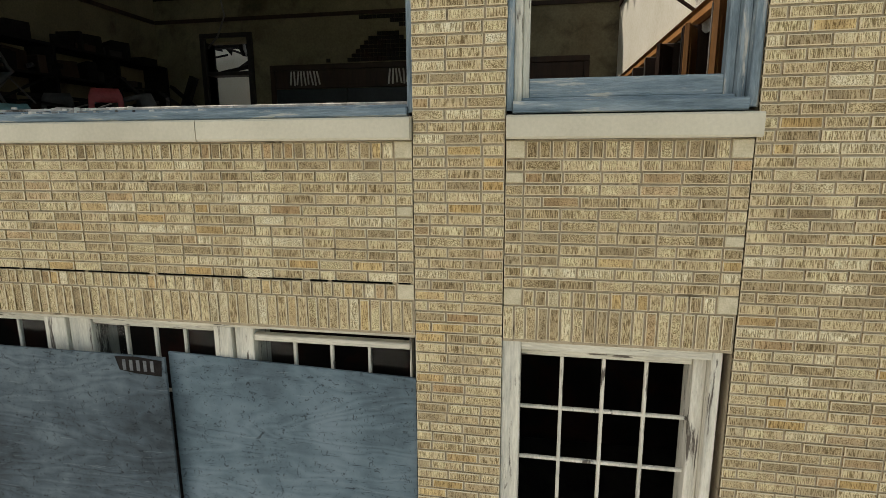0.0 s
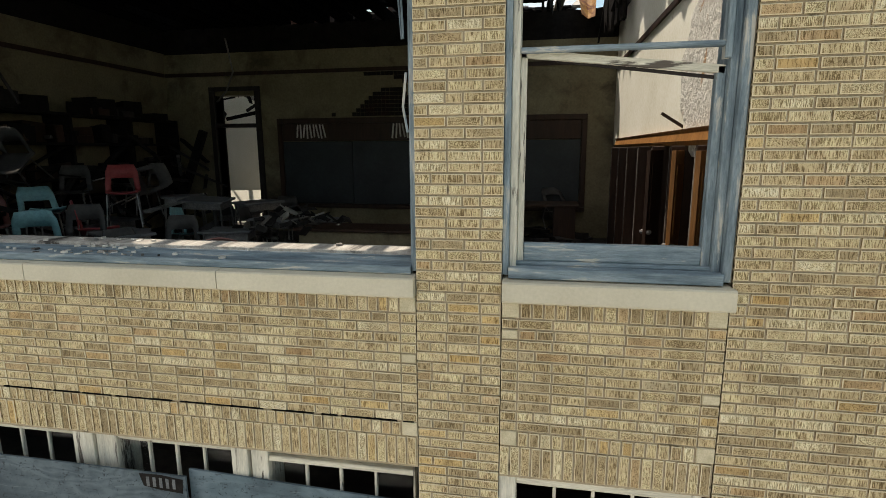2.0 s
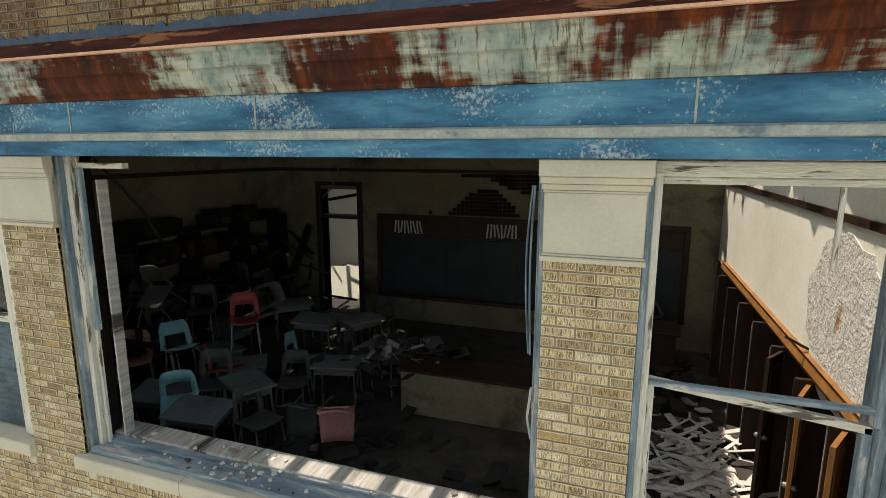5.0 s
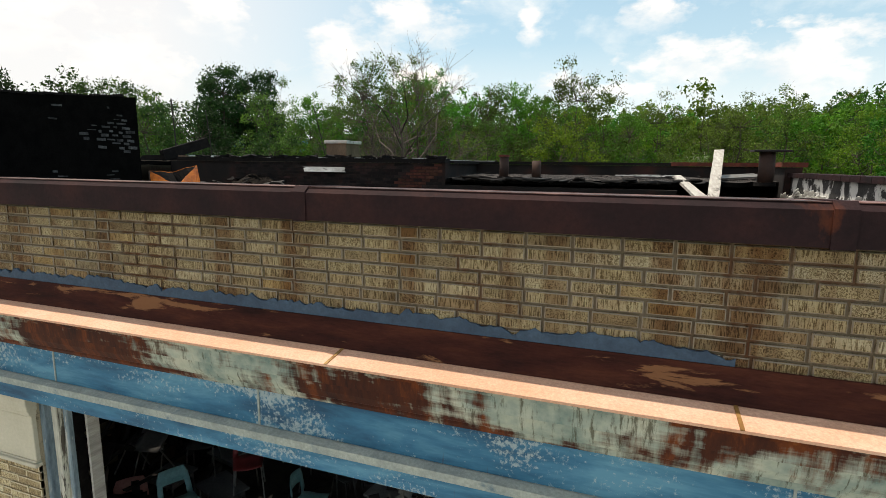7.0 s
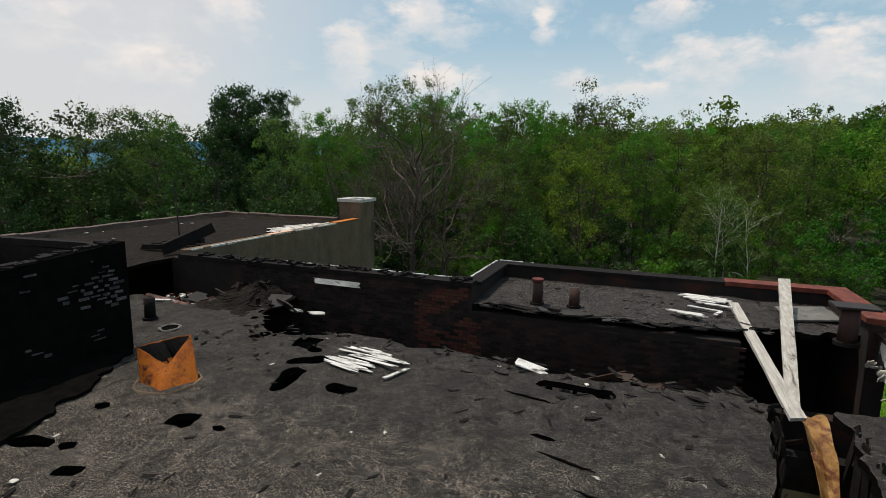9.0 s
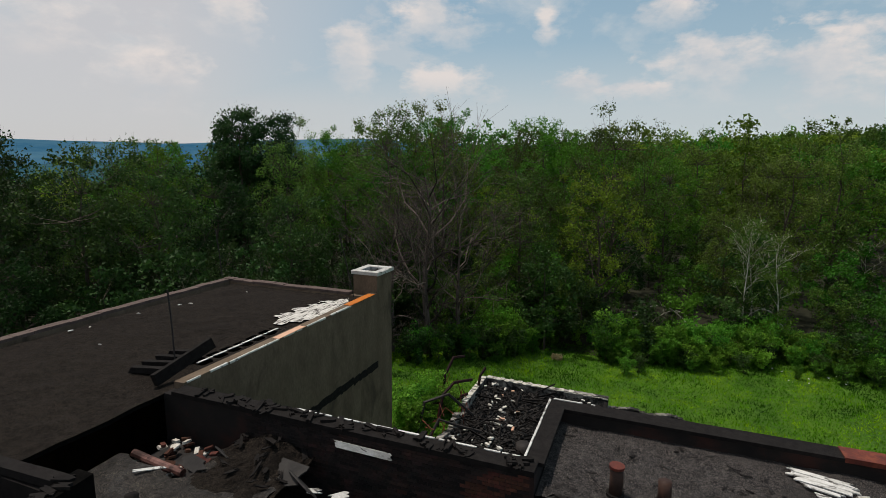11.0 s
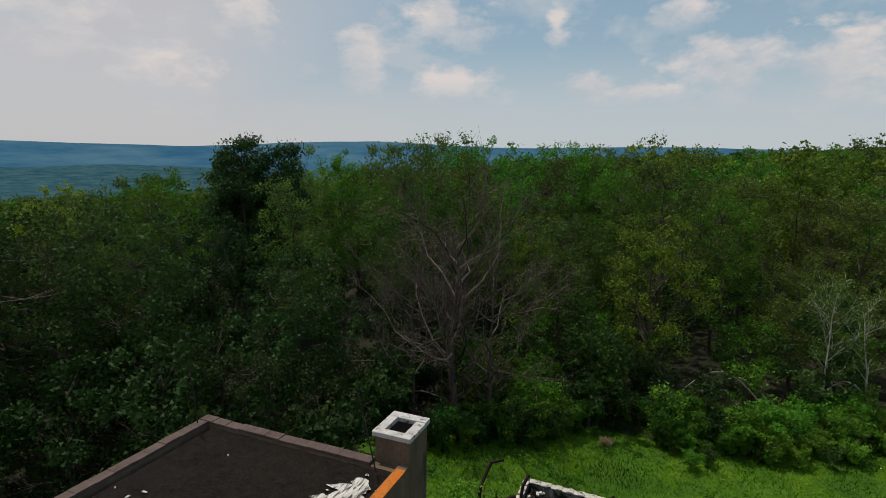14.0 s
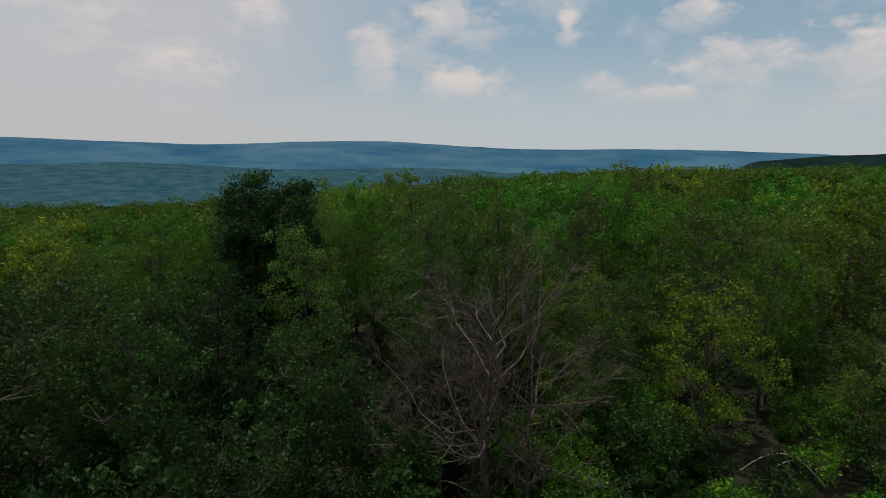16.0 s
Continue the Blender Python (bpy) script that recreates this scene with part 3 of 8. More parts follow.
# ---- mesh helpers ----
class Shape:
    """Collects vertices and faces of one mesh."""

    def __init__(self):
        self.v, self.f = [], []

    def poly(self, verts, faces, m=None):
        o = len(self.v)
        self.v += [tuple(m @ Vector(p)) if m is not None else tuple(p) for p in verts]
        self.f += [tuple(i + o for i in q) for q in faces]
        return self

    def box(self, x0, x1, y0, y1, z0, z1, m=None):
        vs = [(x0, y0, z0), (x1, y0, z0), (x1, y1, z0), (x0, y1, z0), (x0, y0, z1), (x1, y0, z1), (x1, y1, z1), (x0, y1, z1)]
        return self.poly(vs, [(0, 3, 2, 1), (4, 5, 6, 7), (0, 1, 5, 4), (1, 2, 6, 5), (2, 3, 7, 6), (3, 0, 4, 7)], m)

    def chamfer(self, x0, x1, y0, y1, z0, z1, c=0.006, m=None):
        """A box with all its upright and long edges bevelled on the side that faces -y."""
        vs = [(x0, y1, z0), (x1, y1, z0), (x1, y1, z1), (x0, y1, z1), (x0, y0 + c, z0), (x1, y0 + c, z0), (x1, y0 + c, z1), (x0, y0 + c, z1),
              (x0 + c, y0, z0 + c), (x1 - c, y0, z0 + c), (x1 - c, y0, z1 - c), (x0 + c, y0, z1 - c)]
        return self.poly(vs, [(0, 1, 2, 3)[::-1], (0, 1, 5, 4), (1, 2, 6, 5), (2, 3, 7, 6), (3, 0, 4, 7),
                              (4, 5, 9, 8), (5, 6, 10, 9), (6, 7, 11, 10), (7, 4, 8, 11), (8, 9, 10, 11)], m)

    def profile(self, pts, x0, x1):
        """Extrudes an outline of (y, z) points along x."""
        n = len(pts)
        vs = [(x0, y, z) for y, z in pts] + [(x1, y, z) for y, z in pts]
        fs = [(i, (i + 1) % n, n + (i + 1) % n, n + i) for i in range(n)]
        return self.poly(vs, fs + [tuple(range(n))[::-1], tuple(range(n, 2 * n))])

    def tube(self, path, radii, sides=6, caps=True):
        pts = [Vector(p) for p in path]
        o, n = len(self.v), len(pts)
        side = None
        for i, p in enumerate(pts):
            d = (pts[min(i + 1, n - 1)] - pts[max(i - 1, 0)]).normalized()
            ref = side if side is not None and abs(side.dot(d)) < 0.95 else (Vector((1, 0, 0)) if abs(d.x) < 0.8 else Vector((0, 1, 0)))
            a = (ref - d * ref.dot(d)).normalized()
            side = a
            b = d.cross(a)
            r = radii[i] if isinstance(radii, (list, tuple)) else radii
            for k in range(sides):
                t = 2 * math.pi * k / sides
                self.v.append(tuple(p + (a * math.cos(t) + b * math.sin(t)) * r))
        for i in range(n - 1):
            for k in range(sides):
                k2 = (k + 1) % sides
                self.f.append((o + i * sides + k, o + i * sides + k2, o + (i + 1) * sides + k2, o + (i + 1) * sides + k))
        if caps:
            self.f.append(tuple(o + k for k in range(sides))[::-1])
            self.f.append(tuple(o + (n - 1) * sides + k for k in range(sides)))
        return self

    def mesh(self, name, mat, smooth=False):
        me = bpy.data.meshes.new(name)
        me.from_pydata(self.v, [], self.f)
        me.materials.append(mat)
        if smooth:
            me.polygons.foreach_set("use_smooth", [True] * len(me.polygons))
        me.update()
        return me


def thing(name, shape=None, mat=None, label="", category="", group="", kind="", smooth=False):
    ob = new(name, shape.mesh(name, M[mat], smooth) if shape else None)
    return tagged(ob, label, category, group, kind)


def part(name, shape, mat, parent, label="", smooth=False):
    ob = new(name, shape.mesh(name, M[mat], smooth) if isinstance(shape, Shape) else shape)
    ob.parent = parent
    if label:
        tagged(ob, label)
    return ob


def rnd(a, b):
    return random.uniform(a, b)


def glass_material():
    m, N, p = material("dusty_window_glass")
    p.inputs["Base Color"].default_value = (0.8, 0.85, 0.85, 1)
    p.inputs["Roughness"].default_value = 0.08
    p.inputs["Transmission Weight"].default_value = 1.0
    p.inputs["IOR"].default_value = 1.2
    return m


M["glass"] = glass_material()

# ---- ground, far hills ----
def ground_height(x, y):
    """Level round the school, rising a little to the north-east, falling to the west and beyond the wood."""
    d = math.hypot(x + 10, y - 20)
    drop = max(0.0, d - 310) * 0.16
    az = math.degrees(math.atan2(x + 8, y - 13))
    lift = max(-10.0, min(5.5, 2.8 + az * 0.14 - max(0.0, -az - 30) * 0.25)) if y > 13 else 0.0
    q = max(0.0, min(1.0, (d - 60) / 120))
    return q * q * (3 - 2 * q) * lift - min(drop, 115.0) - max(0.0, min(-x - 42, 60)) * 0.07 + 0.15 * noise.noise(Vector((x * 0.08, y * 0.08, 0)))


def make_ground():
    """One sheet to the horizon: lawn round the ruin, leaf litter under the trees, an added concrete slab before the
    facade.
    """
    s = Shape()
    rings = list(range(0, 60, 2)) + [62, 66, 70, 76, 84, 95, 110, 130, 160, 200, 260, 350, 480, 700, 1000, 1500, 2300, 4300]
    seg = 96
    for r in rings:
        for k in range(seg):
            a = 2 * math.pi * k / seg
            x, y = -8 + r * math.cos(a), 30 + r * math.sin(a)
            s.v.append((x, y, ground_height(x, y)))
    for i in range(len(rings) - 1):
        for k in range(seg):
            k2 = (k + 1) % seg
            s.f.append((i * seg + k, (i + 1) * seg + k, (i + 1) * seg + k2, i * seg + k2))
    g = thing("ground", s, "grass_ground", "rough green lawn and woodland soil round the ruin", "ground", kind="structure", smooth=True)
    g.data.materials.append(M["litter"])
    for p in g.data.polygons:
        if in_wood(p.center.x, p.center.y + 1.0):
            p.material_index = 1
    # Unseen pale slab, added to reflect sunlight up onto the facade.
    s = Shape().box(-40, 40, -40, FY - 0.4, -0.05, 0.10)
    thing("pavement_forecourt", s, "concrete", "unseen pale concrete slab added to bounce light on the facade", "pavement", kind="structure")


def in_wood(x, y):
    edge = 52 + 3.0 * math.sin(x * 0.21) + (x + 5) * 0.12
    if y > edge and x > -24:
        return True
    if x <= -24 - max(0, (y - 12)) * 0.02 + 2 * math.sin(y * 0.3) and y > 2:
        return True
    return y > 46 and x < -14


FY = 3.10
make_ground()


# Air haze goes into the base colour, with a faint emission added.
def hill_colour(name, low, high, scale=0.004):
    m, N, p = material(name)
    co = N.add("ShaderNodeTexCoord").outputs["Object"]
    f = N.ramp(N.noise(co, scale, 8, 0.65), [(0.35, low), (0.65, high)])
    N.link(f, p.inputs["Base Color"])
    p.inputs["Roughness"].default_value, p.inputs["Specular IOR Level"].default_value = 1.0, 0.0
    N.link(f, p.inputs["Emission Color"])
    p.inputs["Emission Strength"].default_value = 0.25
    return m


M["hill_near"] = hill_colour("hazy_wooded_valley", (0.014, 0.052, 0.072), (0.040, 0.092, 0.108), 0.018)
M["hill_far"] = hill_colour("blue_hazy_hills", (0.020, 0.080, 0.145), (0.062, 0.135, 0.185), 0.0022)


def make_hills(name, dist, low, crest, mat, seed):
    """A long ridge round the north, as real slopes, with a wavering crest."""
    s = Shape()
    seg, rows = 160, 7
    for j in range(rows):
        q = j / (rows - 1)
        for k in range(seg + 1):
            a = radians(60 + 130 * k / seg)
            h = crest(math.degrees(a)) + 0.002 * dist * noise.fractal(Vector((a * 9, seed, 0)), 1.0, 2.0, 5)
            r = dist * (0.62 + 0.38 * q)
            z = low + (h - low) * (q ** 1.3) + (2 * noise.noise(Vector((a * 25, q * 5, seed))) if 0 < q < 1 else 0)
            s.v.append((r * math.cos(a), r * math.sin(a), z))
    w = seg + 1
    for j in range(rows - 1):
        for k in range(seg):
            s.f.append((j * w + k, (j + 1) * w + k, (j + 1) * w + k + 1, j * w + k + 1))
    return thing(name, s, mat, "distant wooded ridge pale blue with haze", "hills", kind="structure", smooth=True)


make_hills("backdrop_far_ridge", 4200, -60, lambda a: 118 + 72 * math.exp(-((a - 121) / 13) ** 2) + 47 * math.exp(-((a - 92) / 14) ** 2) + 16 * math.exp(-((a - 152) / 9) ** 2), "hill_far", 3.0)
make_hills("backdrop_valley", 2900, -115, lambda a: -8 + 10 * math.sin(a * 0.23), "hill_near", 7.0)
M["hill_wood"] = hill_colour("dark_wooded_hill", (0.006, 0.015, 0.014), (0.011, 0.023, 0.018), 0.02)
make_hills("backdrop_east_hill", 1100, -40, lambda a: 56 - 1.65 * max(0, a - 74) - max(0, a - 84) * 9, "hill_wood", 12.0)

# ---- the school: walls ----
XL, XR, FY, FIN = -14.0, 7.0, 3.10, 3.42     # facade ends, front and inner face
SILL, HEAD, LHEAD, LSILL, PTOP = 6.01, 8.72, 4.66, 1.9, 10.06
UP = [(-9.40, -5.38), (-4.72, -0.69), (-0.15, 1.17)]     # openings along the facade
PIERS = [(XL, -9.40), (-5.38, -4.72), (-0.69, -0.15), (1.17, XR)]


def make_facade():
    s = Shape()
    y0, y1 = FY + 0.014, FIN
    for a, b in PIERS:
        s.box(a, b, y0, y1, 0, HEAD)
    for a, b in UP:
        s.box(a, b, y0, y1, 0, LSILL)
        s.box(a + 0.007, b - 0.007, y0, y1, LHEAD, SILL - 0.14)
    thing("wall_parapet", Shape().box(XL, XR, y0, y1, HEAD + 0.001, PTOP), "mortar_sooty", "rust-stained buff brick parapet above the cornice", "wall", kind="structure")
    return thing("wall_facade", s, "mortar", "buff textured brick facade of an abandoned school", "wall", kind="structure")


facade = make_facade()

BR, JT, CR = 0.2005, 0.012, 0.0677      # brick length, joint, course


def brick_rects():
    """Rectangles (x0, x1, z0, z1, kind) of every brick of the facade."""
    out = []

    def courses(x0, x1, z0, z1, kind="brick"):
        k = 0
        z = z0
        while z + CR * 0.6 <= z1:
            x = x0 - (0.106 if k % 2 else 0.0) - rnd(0, 0.02)
            while x < x1:
                w = BR if rnd(0, 1) > 0.07 else 0.097
                a, b = max(x, x0), min(x + w, x1)
                if x1 - (b + JT) < 0.05:
                    b = x1
                if b - a > 0.03:
                    out.append((a, b, z, min(z + CR - JT, z1), kind))
                x += w + JT
            z += CR
            k += 1

    def uprights(x0, x1, z0, h, w=0.058):
        n = round((x1 - x0) / (w + JT))
        p = (x1 - x0) / n
        for i in range(n):
            out.append((x0 + i * p, x0 + (i + 1) * p - JT, z0, z0 + h - JT, "brick"))

    for (a, b) in UP:
        a2, b2 = a + 0.008, b - 0.008
        uprights(a2, b2, LHEAD + 0.02, 0.215)                      # soldier course
        z = LHEAD + 0.235
        blk = 0.105
        for zz in (z, 5.765):
            out.append((a2, a2 + blk, zz, zz + 0.100, "pale"))
            out.append((b2 - blk, b2, zz, zz + 0.100, "pale"))
            uprights(a2 + blk + JT, b2 - blk, zz, 0.105)
        n = 11
        c = (5.765 - (z + 0.108)) / n
        for k in range(n):
            zz = z + 0.108 + k * c
            for e0, e1 in ((a2, a2 + 0.098), (b2 - 0.098, b2)):
                out.append((e0, e1, zz, zz + c - JT, "pale" if rnd(0, 1) < 0.07 else "brick"))
            x = a2 + 0.108 - (0.106 if k % 2 else 0)
            while x < b2 - 0.108:
                w = BR if rnd(0, 1) > 0.08 else 0.097
                p, q = max(x, a2 + 0.108), min(x + w, b2 - 0.108)
                if b2 - 0.108 - (q + JT) < 0.05:
                    q = b2 - 0.108
                if q - p > 0.03:
                    out.append((p, q, zz, zz + c - JT, "brick"))
                x += w + JT
    courses(-5.38, -4.72, 2.6, HEAD - 0.63)
    courses(-0.69, -0.15, 2.6, 8.07)
    courses(1.17, 4.0, 2.6, HEAD)
    courses(XL + 6, XR - 1.5, 9.50, PTOP - 0.01, kind="soot")
    return out


RECTS = brick_rects()


# ---- roofs: sheets with ragged holes ----
def roof_sheet(name, x0, x1, y0, y1, top, field, step=0.10, thick=0.10, mat="roofing", label="", amp=0.03):
    """A thick sheet cut where field(x, y) falls below zero, along a smooth ragged line."""
    s = Shape()
    nx, ny = round((x1 - x0) / step), round((y1 - y0) / step)
    used, tops = {}, []
    base = top(0, 0)

    def vert(x, y, low):
        key = (round(x, 5), round(y, 5), low)
        if key not in used:
            z = top(x, y) + amp * noise.fractal(Vector((x * 1.3, y * 1.3, base)), 1.0, 2.0, 4)
            used[key] = len(s.v)
            s.v.append((x, y, z - (thick if low else 0)))
        return used[key]

    xs = [x0 + (x1 - x0) * i / nx for i in range(nx + 1)]
    ys = [y0 + (y1 - y0) * j / ny for j in range(ny + 1)]
    val = [[field(x, y) if 0 < i < nx and 0 < j < ny else min(0.02, field(x, y)) for j, y in enumerate(ys)] for i, x in enumerate(xs)]
    for i in range(nx):
        for j in range(ny):
            cs = ((i, j), (i + 1, j), (i + 1, j + 1), (i, j + 1))
            vs = [val[a][b] for a, b in cs]
            if max(vs) <= 0:
                continue
            ring, cut = [], []
            for k in range(4):
                (a, b), (c, d) = cs[k], cs[(k + 1) % 4]
                va, vb = vs[k], vs[(k + 1) % 4]
                if va > 0:
                    ring.append((xs[a], ys[b]))
                if (va > 0) != (vb > 0):
                    t = va / (va - vb)
                    p = (xs[a] + (xs[c] - xs[a]) * t, ys[b] + (ys[d] - ys[b]) * t)
                    ring.append(p)
                    cut.append((len(ring) - 1, va > 0))
            if len(ring) < 3:
                continue
            tops.append(len(s.f))
            s.f.append(tuple(vert(x, y, 0) for x, y in ring))
            s.f.append(tuple(vert(x, y, 1) for x, y in ring)[::-1])
            for q, leaving in cut:
                if leaving:
                    p, r = ring[q], ring[(q + 1) % len(ring)]
                    s.f.append((vert(*p, 0), vert(*p, 1), vert(*r, 1), vert(*r, 0)))
            for k, edge in enumerate((j == 0, i == nx - 1, j == ny - 1, i == 0)):
                if edge and vs[k] > 0 and vs[(k + 1) % 4] > 0:
                    (a, b), (c, d) = cs[k], cs[(k + 1) % 4]
                    s.f.append((vert(xs[a], ys[b], 0), vert(xs[a], ys[b], 1), vert(xs[c], ys[d], 1), vert(xs[c], ys[d], 0)))
    ob = thing(name, s, mat, label, "roof", kind="structure")
    # Cut sides and underside near black: the holes' darkness is put into colour.
    ob.data.materials.append(M["soot"])
    index = [1] * len(ob.data.polygons)
    for i in tops:
        index[i] = 0
    ob.data.polygons.foreach_set("material_index", index)
    return ob


HOLES = [(-7.10, 7.08, 0.17, 0.16, 0.2), (-6.47, 7.08, 0.10, 0.07, 0.0), (-5.71, 8.72, 0.21, 0.16, 0.1), (-6.67, 8.72, 0.38, 0.15, 1.75), (-7.41, 10.21, 0.25, 0.26, 0.2),
         (-8.05, 11.25, 0.95, 0.70, 0.35), (-8.25, 5.97, 0.34, 0.13, 0.3), (-7.83, 6.10, 0.13, 0.11, 0.0), (-8.53, 10.19, 0.13, 0.09, 0.0), (-8.45, 10.72, 0.28, 0.08, 0.0),
         (-8.45, 6.99, 0.13, 0.08, 0.0), (-2.41, 10.08, 0.50, 0.16, 0.0), (-2.61, 8.51, 0.15, 0.06, -0.1), (-5.87, 9.62, 0.22, 0.13, 0.0), (-5.9, 10.12, 0.28, 0.09, 0.1),
         (-6.9, 9.5, 0.30, 0.16, 0.5), (-7.05, 10.0, 0.12, 0.10, 0.0), (-0.8, 4.85, 0.42, 0.17, 0.9), (-7.3, 5.75, 0.17, 0.11, 0.2)]


def main_field(x, y):
    w = 0.15 * noise.fractal(Vector((x * 1.4, y * 1.4, 5)), 0.7, 2.0, 6)
    f = max(abs(y - 3.71) - 0.10, abs(x + 3.0) - 1.1)                                        # gap along the parapet
    if x > -9.9:
        edge = float(np.interp(x, (-9.6, -8.8, -7.5, -6.1, -5.3, -4.0, -2.9, -1.8, 0.1), (11.5, 11.25, 10.95, 11.05, 10.85, 10.8, 10.5, 10.6, 10.76)))
        f = min(f, max(edge + w * 1.1 - y, -9.6 - x + w))                          # collapsed corridor
    else:
        f = min(f, max(11.45 + w - y, x + 11.4 - w))                               # burnt-out bay beside the west block
    left = -0.50 + max(0.0, y - 6.0) * 0.17 + w * 0.6
    right = 0.93 + max(0.0, y - 8.5) * 0.06 + w
    f = min(f, max(left - x, 0) + max(x - right, 0) + max(3.95 + w - y, 0) or -min(x - left, right - x, y - 3.95 - w))
    for hx, hy, a, b, rot in HOLES:
        dx, dy = x - hx, y - hy
        u, v = dx * math.cos(rot) + dy * math.sin(rot), -dx * math.sin(rot) + dy * math.cos(rot)
        f = min(f, (((u / a) ** 4 + (v / b) ** 4) ** 0.25 - 1.05 - w * 3.2 - 0.20 * noise.noise(Vector((x * 7.0, y * 7.0, 2)))) * b)
    return f


roof_sheet("roof_main", -13.4, XR - 0.3, FIN - 0.02, 12.88, lambda x, y: 9.64, main_field, label="flat gravel roof with burnt-through holes")
roof_sheet("roof_rear", -4.98, 2.2, 12.92, 15.6, lambda x, y: 10.0 + 0.03 * (y - 13), lambda x, y: y - (13.02 + 0.25 * noise.fractal(Vector((x * 1.7, 2, 0)), 0.7, 2.0, 5) + max(0, x + 1.2) * 0.18),
           step=0.1, mat="roofing_black", label="flat blackened rear roof of the school")
roof_sheet("roof_west", -20.5, -13.7, 9.5, 22.4, lambda x, y: 10.32, lambda x, y: max(abs(x + 14.47) - 0.26, abs(y - 16.2) - 1.65, 0.11 - abs((y * 1.9) % 1 - 0.6)), step=0.1,
           mat="roofing_west", label="flat brown-black roof of the west block")


M["red_top"] = surface("faded_red_metal", ((0.10, 0.042, 0.034), (0.19, 0.095, 0.080)), 1.8, 0.6, fine=30, stain=((0.030, 0.012, 0.010), 2.4, 0.43, 0.56))


def make_parapet():
    for name, a, b in (("coping_parapet", XL, XR),):
        s = Shape().profile([(FY - 0.10, 10.05), (FY - 0.10, 10.19), (FY - 0.07, 10.215), (FIN + 0.02, 10.20), (FIN + 0.04, 10.17), (FIN + 0.04, 10.02), (FIN, 10.02), (FIN, 10.065), (FY - 0.06, 10.065), (FY - 0.06, 10.05)], a, b)
        thing(name, s, "dark_rust", "dark red rusted sheet-metal coping on the brick parapet", "coping", kind="structure")
    # The top strip has a paler red than the coping's front.
    s = Shape().profile([(FY - 0.075, 10.2165), (FIN + 0.02, 10.2025), (FIN + 0.02, 10.206), (FY - 0.075, 10.220)], XL, XR)
    thing("coping_top", s, "red_top", "pinkish-red coping top, paler than the front", "coping", kind="structure")


make_parapet()


def make_cornice():
    def strip(name, pts, mat, label):
        thing(name, Shape().profile(pts, XL, XR), mat, label, "cornice", kind="structure")

    strip("cornice_base", [(FY + 0.008, 8.66), (FY - 0.10, 8.66), (FY - 0.10, 8.765), (FY + 0.008, 8.765)], "blue_metal", "peeling pale blue sheet-metal cornice base")
    strip("cornice_band", [(FY + 0.008, 8.767), (FY - 0.11, 8.767), (FY - 0.125, 8.775), (FY - 0.125, 8.82), (FY - 0.08, 8.835), (FY + 0.008, 8.835)], "pale_paint", "dirty cream moulding along the cornice")
    strip("cornice_fascia", [(FY + 0.008, 8.837), (FY - 0.07, 8.837), (FY - 0.07, 9.06), (FY + 0.008, 9.06)], "blue_metal", "weathered blue cornice fascia")
    strip("cornice_crown", [(FY + 0.008, 9.062), (FY - 0.09, 9.062), (FY - 0.105, 9.085), (FY - 0.105, 9.10), (FY - 0.13, 9.115), (FY - 0.155, 9.16), (FY - 0.165, 9.215),
                            (FY - 0.20, 9.225), (FY - 0.21, 9.31), (FY - 0.235, 9.32), (FY - 0.235, 9.345), (FY + 0.008, 9.345)], "cream_rust", "cream crown moulding rusting through in long orange patches")
    strip("gutter_top", [(FY + 0.006, 9.347), (FY - 0.265, 9.347), (FY - 0.27, 9.362), (FY - 0.10, 9.385), (FY + 0.006, 9.385)], "peach_rust", "flat sun-bleached orange metal gutter top")
    strip("gutter_flashing", [(FY + 0.006, 9.387), (FY - 0.105, 9.387), (FY - 0.06, 9.43), (FY - 0.014, 9.515), (FY + 0.006, 9.515)], "flashing_rust", "maroon rusted flashing where gutter meets brick")
    s = Shape()
    n = 520
    for i in range(n + 1):
        x = -9.5 + 9.3 * i / n
        h = 0.055 + 0.04 * noise.noise(Vector((x * 2.2, 0, 0))) + 0.03 * noise.fractal(Vector((x * 11, 0, 0)), 0.6, 2.0, 4)
        z = 9.522 + max(0.0, h)
        s.v += [(x, FY - 0.010, 9.517), (x, FY - 0.010, z), (x, FY + 0.006, z)]
        if i < n:
            s.f += [(3 * i, 3 * i + 3, 3 * i + 4, 3 * i + 1), (3 * i + 1, 3 * i + 4, 3 * i + 5, 3 * i + 2)]
    thing("sealant_strip", s, "blue_tar", "smeared dark blue sealant over the flashing joint", "sealant", kind="structure")
    for i, x in enumerate((-8.4, -5.2, -2.02, -0.2, 2.6)):
        s = Shape().profile([(FY - 0.272, 9.361), (FY - 0.272, 9.366), (FY - 0.10, 9.389), (FY - 0.10, 9.384)], x - 0.008, x + 0.008)
        thing("gutter_joint", s, "tan_rust", "lapped solder joint across the gutter", "strap", group="gutter straps")
    for x in (-9.6, -6.1, -4.3, -2.6, 0.05, 1.9):
        s = Shape().box(x - 0.006, x + 0.006, FY - 0.076, FY - 0.07, 8.84, 9.058)
        thing("cornice_seam", s, "pale_paint", "raised seam in the blue cornice metal", "seam", group="cornice seams")
    for x in (-8.3, -5.0, -2.26, 0.09, 3.1):
        s = Shape().profile([(FY - 0.108, 10.045), (FY - 0.108, 10.195), (FY - 0.07, 10.225), (FIN + 0.03, 10.21), (FIN + 0.03, 10.20), (FY - 0.07, 10.214), (FY - 0.10, 10.19), (FY - 0.10, 10.045)], x - 0.04, x + 0.04)
        thing("coping_joint", s, "dark_rust", "lapped joint cover on the rusted coping", "joint cover", group="coping joints")


